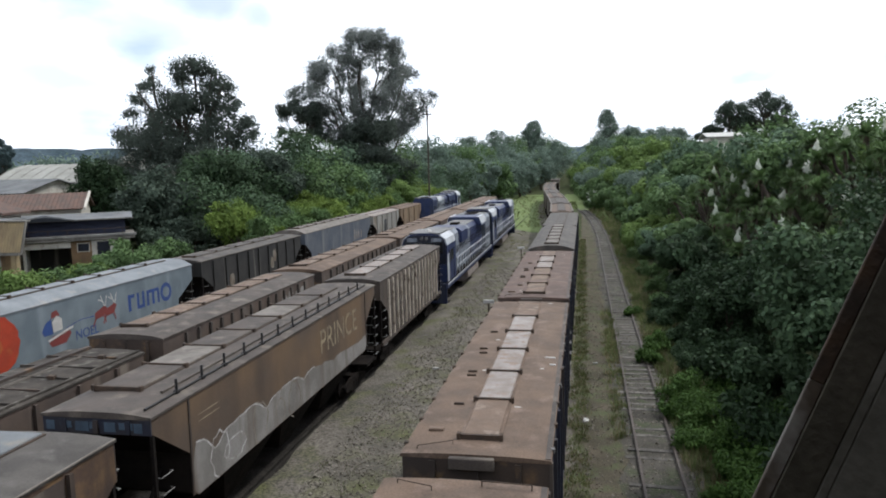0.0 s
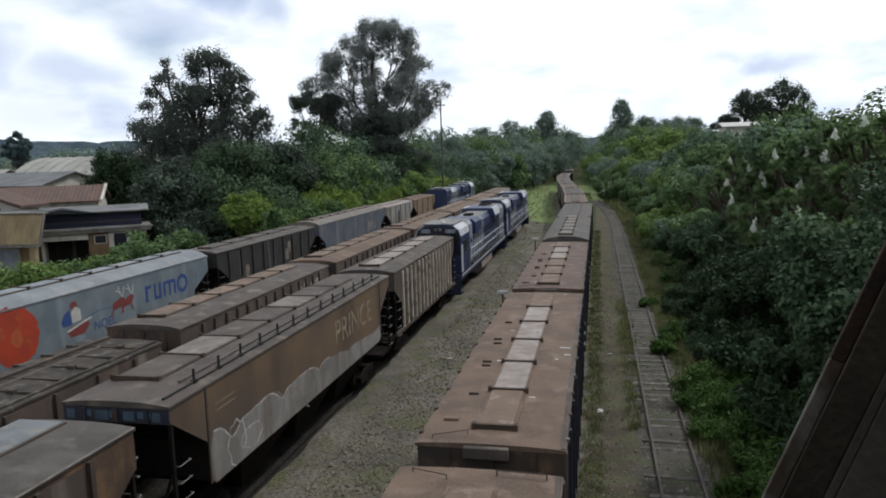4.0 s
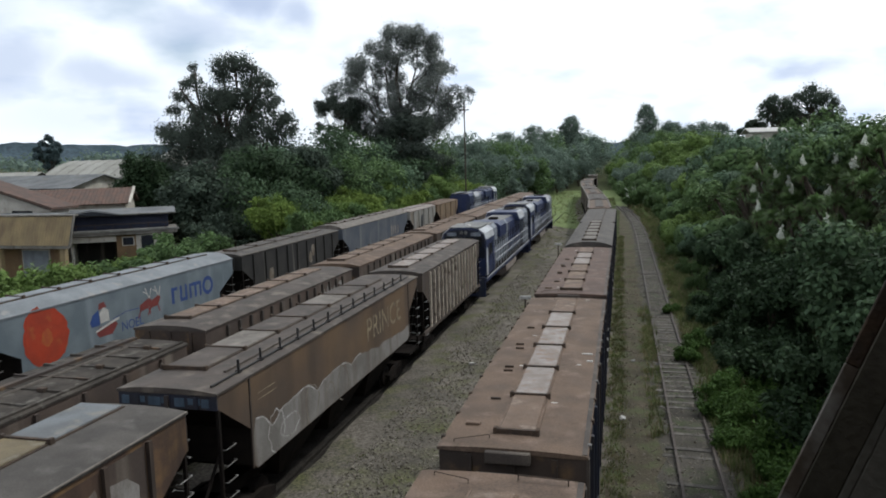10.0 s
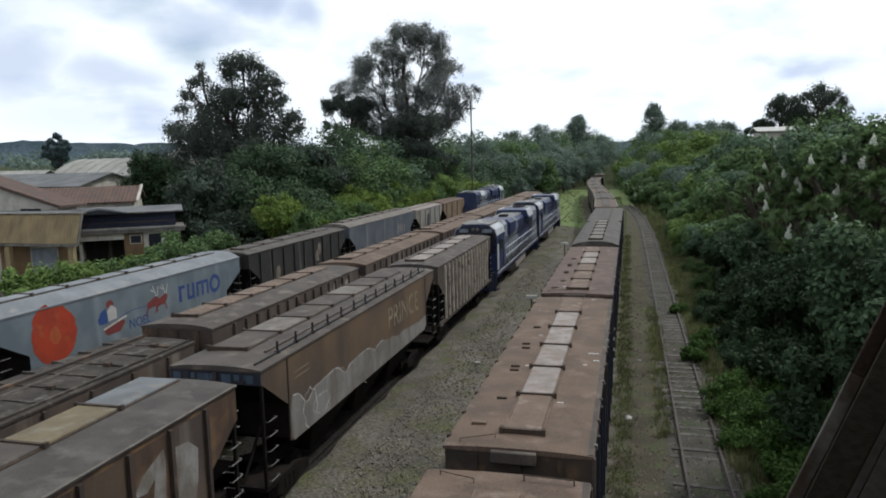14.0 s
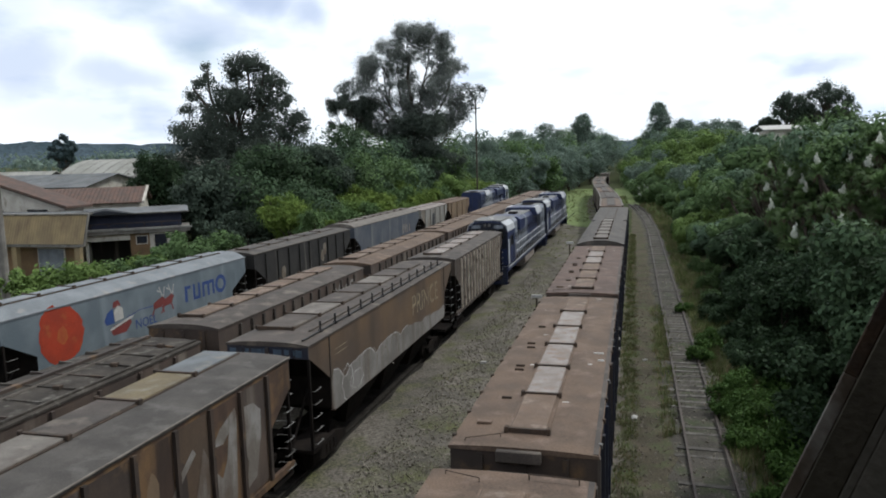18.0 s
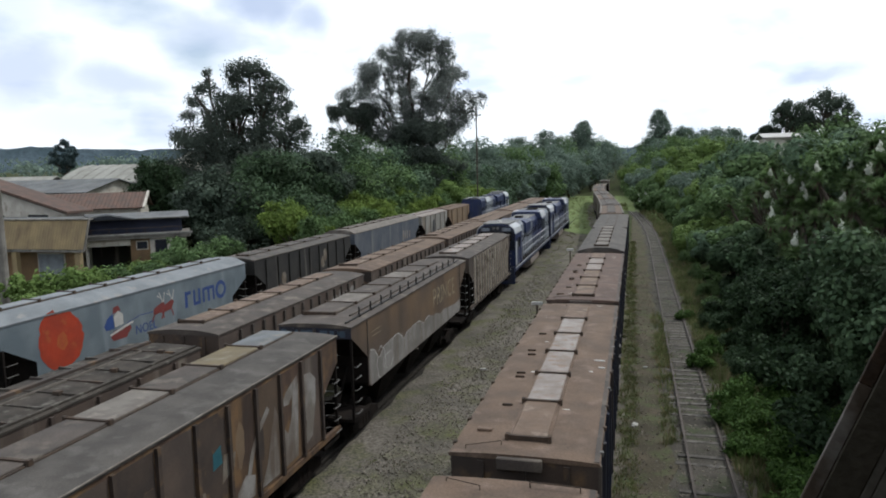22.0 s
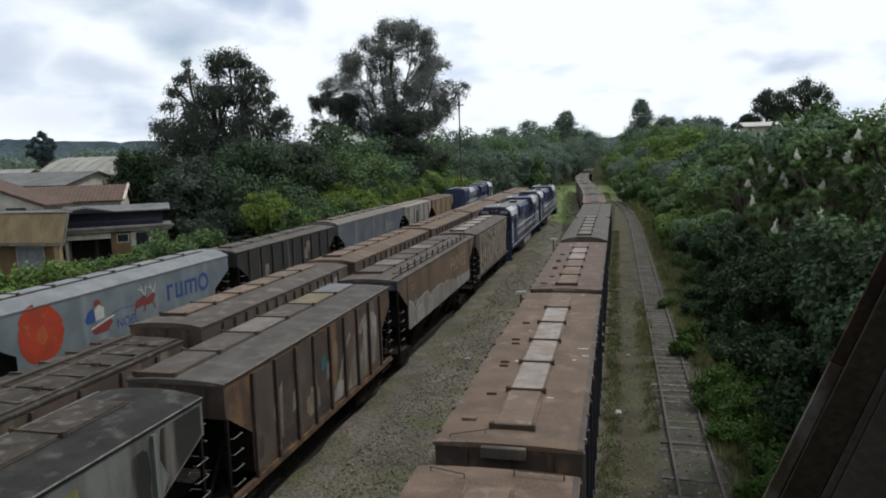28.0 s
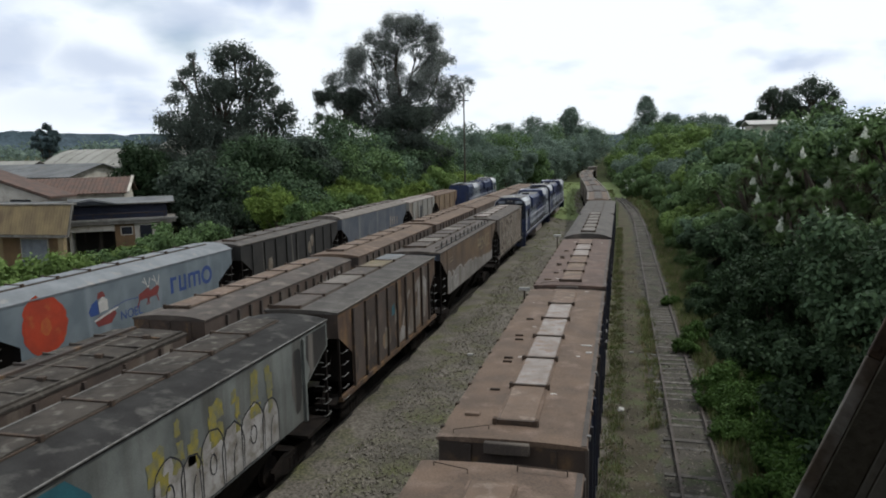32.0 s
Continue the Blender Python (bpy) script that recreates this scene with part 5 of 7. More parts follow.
def middle_train():
    x = TRACKS["middle"]
    g = "moving train wagons"
    # tagged smooth-sided hopper
    r = rolling(hopper(x, 12.0, 27.05, "smooth-sided brown hopper wagon with sprayed pale lettering, rolling", "tag_side", "tan_dark", "blue_side", ("tan_dark", "hatch_grey", "tan_dark"), 0, posts=True, group=g, hatch_n=7, hatch_x=-.42, hatch_w=1.02, bay=1.3, slope=(.36, 1.28), zb=1.72, arch=.07, hatch_gap=1.25))
    h = 15.05 / 2
    px = 1.18 + .006
    rng = random.Random(5)
    bm = bmesh.new()
    top = [(-h + 1.34, 2.5)]
    k = -h + 1.5
    while k < h - 1.5:
        top.append((k, 2.52 - .022 * (k + h) + .42 * abs(math.sin(k * 1.25 + .4 * math.sin(k * 2.3))) * max(0, .6 - k / h * .55) + .16 * noise.noise((k * .6, 1.7, 0)) + .05 * noise.noise((k * 3.1, 4.1, 0))))
        k += .15
    top.append((h - 1.34, 2.3))
    strip(bm, [(p[0], 1.88 if i in (0, len(top) - 1) else 1.74) for i, p in enumerate(top)], top, px)
    part("painted_band", bm, "paint_primer", r, "faded grey-white sprayed band")
    part("painted_outline", stroke(bmesh.new(), top[1:48], .045, px + .004), "paint_pale", r, "pale sprayed cloud outline")
    for j in (1, 2, 4, 6, 7):
        cy = -h + 1.75 + j * .7 + rng.uniform(-.12, .12)
        part("painted_outline", stroke(bmesh.new(), ring(cy + .12 * math.sin(j * 3.1), 2.15 + .1 * math.sin(j * 1.7), .3 + .1 * (j % 3), .42 + .16 * math.sin(j * 2), 12, -70 + 40 * (j % 2), 190 + 60 * (j % 3), .16, j), rng.uniform(.03, .05), px + .003), "paint_pale" if j in (1, 2, 5) else "paint_faded", r, "pale sprayed bubble outline")
    for yy in (-h + 1.3, h - 1.3):
        part("side_seam", boxes((1.17, 1.2, yy - .03, yy + .03, 1.8, 3.92)), "brown_end", r, "dark riveted seam")
    # faded pale-blue scrawl on the dark end sheet
    for k in range(7):
        part("painted_patch", boxes((-1.1 + .32 * k, -.92 + .32 * k + .06 * (k % 3), -h - .045, -h - .037, 3.67 + .05 * (k % 2), 3.86)), "paint_sky", r)
    part("grab_iron", rods([((-.2, -h - .1, 3.6), (.1, -h - .1, 3.6))], .015), "pale_steel", r)
    bm = bmesh.new()
    stroke(bm, [(-h + 1.66, 3.3), (-h + 2.58, 3.3), (-h + 2.58, 3.45), (-h + 1.66, 3.45)], .025, px, True)
    part("stencil_frame", bm, "paint_tan", r)
    lettering("PRINCE", 1.12, Matrix.Translation((px, h - 6.1, 2.78)) @ Matrix.Rotation(radians(90), 4, "Z") @ Matrix.Rotation(radians(90), 4, "X"), "paint_tan", r, "sprayed_word")
    # ribbed hopper behind the engines
    # sun on the ribs and shade between them come from two colours
    rolling(hopper(x, 27.9, 40.2, "grey-brown ribbed hopper wagon with pale hatches, rolling", "rib_side", "tan_dark", "rib_side", ("hatch_pale",), 15, zb=1.45, group=g, rib_mat="rib_tan", hatch_n=5, hatch_w=.75, hatch_x=-.15))
    # ochre ribbed hopper
    r = rolling(hopper(x, -0.55, 10.85, "ochre-brown ribbed hopper wagon with pale sprayed figures, rolling", "ochre_side", "dust_roof", "brown_end", ("tan_dark", "tan_dark", "hatch_grey", "tan_dark", "hatch_ochre", "hatch_sky"), 9, zb=1.4, group=g, hatch_n=6, hatch_w=.92, hatch_x=-.58, hatch_gap=.1, rib_mat="brown_end", arch=.06, edge="hatch_grey"))
    h = 11.4 / 2
    for k, pts in enumerate(([(h - 2.25, 1.6), (h - 1.75, 1.75), (h - 1.5, 2.6), (h - 1.45, 3.2), (h - 1.75, 3.45), (h - 2.2, 3.5), (h - 2.28, 2.7), (h - 2.05, 2.2)],
                             [(h - 3.35, 1.5), (h - 2.6, 1.55), (h - 2.45, 3.4), (h - 2.75, 3.3), (h - 2.9, 2.6), (h - 3.1, 2.3), (h - 3.3, 2.5)],
                             [(h - 3.0, 3.0), (h - 2.45, 3.42), (h - 2.5, 3.6), (h - 3.1, 3.35), (h - 3.4, 3.05)],
                             [(h - 4.45, 1.5), (h - 3.6, 1.5), (h - 3.55, 2.9), (h - 3.7, 3.2), (h - 3.95, 2.5), (h - 4.15, 1.95)],
                             [(h - 5.5, 1.5), (h - 4.75, 1.5), (h - 4.7, 1.95), (h - 5.1, 2.1), (h - 5.45, 1.85)])):
        part("painted_figure", blot(bmesh.new(), pts, px + .004 + .002 * (k % 2)), "paint_chalk", r, "pale sprayed shape")
    bm = bmesh.new()
    stroke(bm, [(h - 4.95, 2.05), (h - 4.8, 2.45), (h - 4.45, 2.9), (h - 4.0, 3.25)], .16, px + .008)
    part("painted_stroke", bm, "paint_chalk", r, "pale sprayed stroke")
    # repainted side panels between the ribs
    for k, tone in enumerate(("brown_side", "brown_end", "brown_side", "brown_end", "ochre_side", "tag_side", "ochre_side", "brown_side")):
        a = -h + 1.15 + k * (2 * h - 2.3) / 8
        part("side_panel", boxes((1.17, 1.183, a + .08, a + 1.06, 1.45, 3.84)), tone, r)
    part("painted_patch", blot(bmesh.new(), [(-h + 5.1, 2.7), (-h + 5.45, 2.75), (-h + 5.4, 3.15), (-h + 5.12, 3.05)], px + .003), "paint_teal", r, "teal sprayed patch")
    for k, pts in enumerate(([(0, 2.3), (.5, 2.5), (.55, 2.8), (.1, 2.9)], [(-1.2, 1.7), (-.5, 1.8), (-.6, 2.4), (-1.1, 2.5)], [(-2.3, 2.2), (-1.7, 2.3), (-1.8, 2.9), (-2.2, 2.7)], [(-3.2, 1.8), (-2.8, 1.8), (-2.75, 3.2), (-3.05, 3.0)])):
        part("painted_figure", blot(bmesh.new(), [(a - .3, b) for a, b in pts], px + .003), "paint_faded", r, "faded sprayed shape")
    for k in range(7):
        a = -h + 1.3 + .95 * k
        part("painted_patch", blot(bmesh.new(), ring(a + rng.uniform(-.1, .1), rng.uniform(1.9, 3.0), rng.uniform(.14, .26), rng.uniform(.25, .5), 12, 0, 360, .25, k + 60), px + .001), "orange_side" if k % 2 else "brown_end", r, "faded rusty patch")
    # grey-green smooth hopper
    r = rolling(hopper(x, -16.7, -1.45, "grey-green hopper wagon with yellow and white sprayed letters, rolling", "teal_side", "coal_roof", "teal_side", ("coal_hatch",), 0, group=g, hatch_n=8, hatch_w=.95, hatch_x=-.35, edge="pale_steel", arch=.12, bay=1.5))
    h = 15.25 / 2
    # white bubble letters with black outlines, yellow blocks above, a teal patch
    rng = random.Random(17)
    a0 = h - 8.0
    for j, (w_, tall) in enumerate(((.95, 1.45), (.75, 1.2), (.95, 1.4), (.9, 1.25), (1.1, 1.35), (.85, 1.2))):
        c = a0 + w_ / 2
        out = [(c - w_ * .48, 1.72), (c + w_ * .46, 1.7)] + [(c + w_ * .5 * math.cos(radians(t_)) * rng.uniform(.93, 1.05), 1.7 + tall * .55 + tall * .45 * math.sin(radians(t_)) * rng.uniform(.92, 1.05)) for t_ in range(0, 181, 20)]
        lp = px + .002 * (j % 2)
        part("painted_letter", blot(bmesh.new(), out, lp), "paint_white", r, "white sprayed bubble shape")
        part("painted_outline", stroke(bmesh.new(), out, .04, lp + .005, True), "paint_dark", r)
        inner = [(c - .02, 1.75), (c - .05 + .1 * rng.random(), 1.7 + tall * .45), (c + w_ * .16, 1.7 + tall * .6)]
        part("painted_outline", stroke(bmesh.new(), inner if j % 2 else ring(c, 1.72 + tall * .45, w_ * .13, tall * .16, 10, 0, 360), .035, lp + .007, j % 2 == 0), "paint_dark", r)
        a0 += w_ * .87
    for j, (a, w_, z0, z1) in enumerate(((h - 7.95, .5, 3.2, 3.5), (h - 7.3, .3, 3.25, 3.72), (h - 6.8, .42, 3.2, 3.45), (h - 6.1, .55, 3.3, 3.7), (h - 5.2, .34, 3.25, 3.7), (h - 4.5, .55, 3.2, 3.72), (h - 3.7, .34, 3.3, 3.75))):
        for q in range(3):
            c, e = a + w_ * rng.uniform(.1, .7), z1 - .32 * q - rng.uniform(.1, .3)
            hw, hh = w_ * rng.uniform(.3, .5), rng.uniform(.14, .3)
            patch = [(c + hw * u * rng.uniform(.8, 1.15), e + hh * v * rng.uniform(.75, 1.2)) for u, v in ((-1, -.8), (-.3, -1), (.5, -.7), (1, -.9), (.9, 0), (1, .8), (.3, 1), (-.4, .8), (-1, .9), (-.85, .1))]
            part("painted_block", blot(bmesh.new(), patch, px + .002 * q), "paint_yellow", r)
    part("painted_patch", blot(bmesh.new(), [(h - 12.5, 1.7), (h - 9.3, 1.7), (h - 9.2, 2.6), (h - 9.5, 3.4), (h - 10.0, 3.85), (h - 12.5, 3.85)], px), "paint_teal", r, "teal sprayed patch")
    for s_ in (1, -1):
        soot = [(s_ * (h - .06), 3.86), (s_ * (h - 1.35), 3.86), (s_ * (h - 1.42), 3.3), (s_ * (h - 1.2), 2.9), (s_ * (h - 1.38), 2.6), (s_ * (h - .06), 3.26)]
        part("sooty_patch", blot(bmesh.new(), soot, px), "soot_shade_side", r, "soot-dark corner panel")
    part("sooty_patch", blot(bmesh.new(), ring(h - 2.0, 2.9, .3, .85, 16, 0, 360, .2, 91), px), "soot_shade_side", r, "soot streak")
    for yy in (h - 1.6, -h + 1.6):
        part("side_post", boxes((1.17, 1.25, yy - .05, yy + .05, 1.6, 3.85)), "teal_side", r, "pale side post")
    rolling(locomotive(x, 41.3, 62.3, "dark blue and white diesel locomotive with white cab, rolling", "loco_blue", "loco_grey"))
    rolling(locomotive(x, 63.2, 84.4, "blue diesel locomotive with pale grey hood, rolling", "loco_blue", "loco_grey", True))


def right_train():
    x = TRACKS["right"]
    mix = ("hatch_tan", "hatch_pale", "hatch_pale", "hatch_pale", "hatch_pale", "hatch_tan")
    kw = dict(W=2.4, group="dusty tan wagon row", lugs=True, arch=.035, hatch_gap=.6)
    hopper(x, -3.2, 9.95, "dusty tan hopper wagon with hatch row", "blue_side", "tan", "brown_end", ("hatch_tan",), 8, zb=1.4, **kw)
    hopper(x, 11.0, 23.75, "dusty tan hopper wagon with pale worn hatches", "blue_side", "tan", "brown_end", mix, 8, zb=1.4, **kw)
    hopper(x, 24.6, 37.6, "dusty brown hopper wagon with tan hatches", "blue_side", "tan_red", "brown_end", ("hatch_tan", "hatch_tan", "hatch_tan", "hatch_pale", "hatch_pale"), 8, zb=1.4, **kw)
    kw["lugs"] = False
    # stray flecks of white paint on the two nearest roofs
    rng = random.Random(41)
    for ya, yb in ((11.2, 23.6), (24.8, 37.4)):
        t = [o for o in bpy.data.objects if o.name.startswith("hopper_wagon") and abs(o.location.x - x) < .1 and abs(o.location.y - (ya + yb) / 2) < .5][0]
        if ya < 20:
            for cx, cy, a, b in ((.94, 16.9, .12, .03), (1.02, 16.3, .07, .035), (.45, 13.3, .1, .02), (-.3, 11.35, .08, .04)):
                part("paint_fleck", boxes((cx - a, cx + a, cy - b - t.location.y, cy + b - t.location.y, 4.0, 4.032)), "paint_cream", t)
        for k in range(6):
            cx, cy = rng.choice((-1, 1)) * rng.uniform(.42, 1.05), rng.uniform(ya, yb) - t.location.y
            a, b = rng.uniform(.02, .09), rng.uniform(.015, .04)
            part("paint_fleck", boxes((cx - a, cx + a, cy - b, cy + b, 4.0, 4.037 - .03 * abs(cx) ** 3)), "paint_cream", t)
    hopper(x, 38.7, 51.9, "dark brown hopper wagon with arched blue-black end", "blue_side", "grey_roof", "blue_side", ("hatch_grey",), 8, zb=1.4, **{**kw, "arch": .2})
    hopper(x, 52.9, 66.0, "dark brown hopper wagon with dusty roof", "blue_side", "grey_roof", "brown_end", ("grey_roof",), 8, zb=1.4, simple=True, **kw)
    y = 67.2
    for k in range(8):
        ln = 12.4
        if k == 7:
            y += 22
        a, b = bend("right", y), bend("right", y + ln)
        turn = math.degrees(math.atan2(a - b, ln))
        hopper((a + b) / 2 - .2, y, y + ln, "distant dusty hopper wagon with pale roof edges", "brown_side", "tan_dark" if k % 2 else "tan", "hatch_grey", ("grey_roof",), 0, zb=1.4, simple=True, W=1.95, turn=turn, hatch_w=.7, edge="hatch_grey", group="dusty tan wagon row", arch=.05, hatch_n=5)
        y += ln + 1.0


def brown_train():
    x = TRACKS["brown"]
    g = "brown wagon row"
    hopper(x, 2.2, 17.0, "dusty grey-brown wagon with ribbed open roof frame", "brown_side", "coal_hatch", "brown_end", ("hatch_grey",), 10, zt=3.85, zb=1.3, hatch_n=1, hatch_w=.02, group=g, beam=True, arch=.06)
    r, _ = hopper(x, 18.0, 29.6, "faded red-brown hopper wagon with rusty hatches", "brown_side", "tan_dark", "brown_end", ("hatch_tan",), 14, zb=1.4, group=g, hatch_n=6, hatch_x=-.3, hatch_w=.75, rib_mat="tan_dark")
    for k in range(4):
        part("painted_mark", blot(bmesh.new(), ring(2.6 + .62 * k, 3.3 + .12 * (k % 2), .3, .34, 12, 0, 360, .18, k + 5), 1.186 + .002 * (k % 2)), "paint_white", r, "white sprayed scrawl")
    hopper(x, 30.6, 43.9, "faded red-brown hopper wagon with tan roof", "brown_side", "tan", "brown_end", ("hatch_tan",), 14, zb=1.4, group=g, hatch_n=6, hatch_x=-.3, hatch_w=.75, rib_mat="tan_dark")
    y = 44.9
    for k in range(4):
        hopper(x, y, y + 12.6, "faded brown hopper wagon beside the engines", "brown_side", "tan", "brown_end", ("hatch_tan",), 14 if k < 1 else 0, zb=1.4, group=g, hatch_n=6, hatch_x=-.3, hatch_w=.75, simple=k > 0)
        y += 13.5


def left_train():
    x = TRACKS["left"]
    g = "wagons by the thicket"
    r, _ = hopper(x, 17.6, 32.3, "pale blue-grey hopper wagon with blue word mark and painted scene", "pale_blue", "white_roof", "pale_blue", ("white_roof",), 0, zt=4.05, zb=1.4, group=g, hatch_n=8, hatch_w=.6, bay=1.3, arch=.3)
    h = 14.7 / 2
    px = 1.18 + .006
    brand_word(r, px, h - 5.15, 2.72, .72, "paint_blue")
    bm = blot(bmesh.new(), [(a_ + (.18 if 110 < k * 360 / 40 < 150 else 0) * -.8, b_ + (.16 if 100 < k * 360 / 40 < 140 else 0)) for k, (a_, b_) in enumerate(ring(-h + 2.45, 3.0, 1.0, 1.0, 40, 0, 360, .05, 2))], px)
    part("painted_disc", bm, "paint_red", r, "large orange-red painted disc")
    part("painted_disc_core", blot(bmesh.new(), ring(-h + 2.45, 3.0, .26, .3, 14, 0, 360, .2, 4), px + .003), "paint_orange", r, "faded orange disc core")
    # the painted sledge scene as plain patches
    cy = -h + 5.45
    for tone, pts in (("paint_maroon", [(-.55, -.62), (.25, -.62), (.62, -.28), (.5, -.12), (-.5, -.2), (-.7, -.42)]),
                      ("paint_cream", [(-.75, -.3), (.5, -.02), (.75, .0), (.74, -.08), (.5, -.12), (-.7, -.38)]),
                      ("paint_blue", [(-.95, -.1), (-.45, -.1), (-.5, .55), (-.85, .4), (-1.05, .1)]),
                      ("paint_cream", [(-.42, -.05), (.12, .0), (.1, .45), (-.2, .62), (-.45, .4)]),
                      ("paint_maroon", [(-.5, .55), (.0, .6), (-.15, .85), (-.45, .8)])):
        part("painted_patch", blot(bmesh.new(), [(cy + a * .9, 2.92 + b * .9) for a, b in pts], px + (.003 if tone == "paint_cream" else 0)), tone, r)
    for k in range(2):
        c = cy + 2.3 + .62 * k
        bm = blot(bmesh.new(), [(c - .38, 2.85), (c + .2, 2.9), (c + .4, 3.2), (c + .25, 3.32), (c - .35, 3.12)], px + .003 * k)
        stroke(bm, [(c - .3, 2.9), (c - .5, 2.6)], .07, px + .003 * k)
        stroke(bm, [(c + .2, 2.9), (c + .3, 2.62)], .07, px + .003 * k)
        part("painted_patch", bm, "paint_maroon", r)
        bm = stroke(bmesh.new(), [(c + .25, 3.3), (c + .05, 3.75)], .05, px)
        stroke(bm, [(c + .3, 3.3), (c + .42, 3.7)], .05, px)
        stroke(bm, [(c + .15, 3.5), (c - .1, 3.62)], .05, px)
        part("painted_stroke", bm, "paint_cream", r)
    part("painted_stroke", stroke(bmesh.new(), [(cy + .3, 2.9), (cy + 1.1, 3.05), (cy + 1.9, 3.02)], .03, px), "paint_blue", r)
    lettering("NOEL", .52, Matrix.Translation((px, cy + .75, 2.32)) @ Matrix.Rotation(radians(90), 4, "Z") @ Matrix.Rotation(radians(90), 4, "X"), "paint_blue", r, "painted_word")
    hopper(x, 3.0, 16.5, "dark blue hopper wagon with grey roof", "blue_side", "white_roof", "blue_side", ("hatch_grey",), 8, zt=4.0, group=g, simple=True)
    r, _ = hopper(x, 33.3, 46.4, "soot-black ribbed hopper wagon", "soot_shade_side", "grey_roof", "soot_shade_side", ("grey_roof",), 9, zt=4.05, zb=1.4, group=g, hatch_n=5, edge="hatch_grey")
    for k, (a, b) in enumerate(((1.9, 2.8), (2.3, 3.25), (-3.4, 2.6))):
        part("painted_mark", blot(bmesh.new(), ring(a, b, .26, .38, 12, 0, 360, .2, k + 31), px), "paint_faded", r, "faded pale scrawl")
    r, _ = hopper(x, 47.3, 63.0, "slate-blue smooth hopper wagon with faded mark", "slate_side", "hatch_grey", "slate_side", ("hatch_grey",), 0, zt=4.1, zb=1.4, group=g, hatch_n=8, arch=.25)
    for k, a in enumerate((3.2, 3.75, 4.3, 5.0)):
        part("painted_mark", stroke(bmesh.new(), [(a, 2.5), (a, 3.3 - .05 * k)], .24, px), "hatch_pale", r)
    r, _ = hopper(x, 64.0, 73.4, "pale grey wagon with dark sprayed patches", "pale_side", "hatch_pale", "pale_side", ("hatch_pale",), 5, zt=4.05, zb=1.4, group=g, simple=True)
    part("painted_patch", blot(bmesh.new(), [(-1.2, 2.2), (-.3, 2.2), (-.2, 3.5), (-1.0, 3.4)], px), "paint_dark", r)
    hopper(x, 74.2, 84.0, "orange-brown box wagon with rusty streaks", "orange_side", "tan", "orange_side", ("hatch_tan",), 4, zt=4.05, zb=1.4, group=g, simple=True)
    locomotive(x + .2, 89.0, 110.0, "blue and white diesel locomotive standing by the trees", "loco_grey", "loco_blue", True)


middle_train()
right_train()
brown_train()
left_train()

# ---- plants ----


def leaf_mesh(name, clumps, count, size, rng, aspect=0.55, outer=0.55, droop=0.15, squash=0.85, up=0.25, fuzz=0.22, scatter=0.42):
    """Leaves as small folded diamonds in clumps (x, y, z, radius): thicker towards each clump's outside and top."""
    c = np.array(clumps, float)
    wgt = c[:, 3] ** 2
    pick = rng.choice(len(c), count, p=wgt / wgt.sum())
    d = rng.normal(size=(count, 3))
    d[:, 2] += up
    d /= np.linalg.norm(d, axis=1)[:, None]
    rad = c[pick, 3] * (outer + (1.06 - outer) * rng.random(count) ** 0.6)
    p = c[pick, :3] + d * rad[:, None] * np.array((1, 1, squash)) + rng.normal(size=(count, 3)) * (c[pick, 3] * fuzz)[:, None]
    nrm = d + rng.normal(size=(count, 3)) * scatter
    nrm[:, 2] += 0.25
    nrm /= np.linalg.norm(nrm, axis=1)[:, None]
    ax = np.cross(nrm, rng.normal(size=(count, 3)))
    ax[:, 2] -= droop
    ax /= np.linalg.norm(ax, axis=1)[:, None] + 1e-9
    side = np.cross(ax, nrm)
    side /= np.linalg.norm(side, axis=1)[:, None] + 1e-9
    s = size * (0.6 + 0.8 * rng.random(count))[:, None]
    v = np.empty((count, 4, 3), np.float32)
    v[:, 0] = p - ax * s * 0.5
    v[:, 1] = p + side * s * aspect * 0.5 + nrm * s * 0.08
    v[:, 2] = p + ax * s * 0.5
    v[:, 3] = p - side * s * aspect * 0.5 + nrm * s * 0.08
    return quads(name, v)


def quads(name, v):
    n = len(v)
    me = bpy.data.meshes.new(name)
    me.vertices.add(n * 4)
    me.vertices.foreach_set("co", v.reshape(-1))
    me.loops.add(n * 4)
    me.loops.foreach_set("vertex_index", np.arange(n * 4, dtype=np.int32))
    me.polygons.add(n)
    me.polygons.foreach_set("loop_start", np.arange(0, n * 4, 4, dtype=np.int32))
    me.update(calc_edges=True)
    return me


def leafy(name, me, material, parent):
    me.materials.append(M[material])
    ob = new(name, me)
    ob.parent = parent
    return ob


def limb(bm, p, q, r0, r1, rng, bends=3, n=6):
    """A tapered, slightly crooked limb."""
    p, q = Vector(p), Vector(q)
    last, lr = p, r0
    for k in range(1, bends + 1):
        f = k / bends
        m = p.lerp(q, f) + Vector([rng.uniform(-1, 1) * (q - p).length * .045 * (k < bends) for _ in range(3)])
        r = r0 + (r1 - r0) * f
        rod(bm, last, m, lr, n, r)
        last, lr = m, r


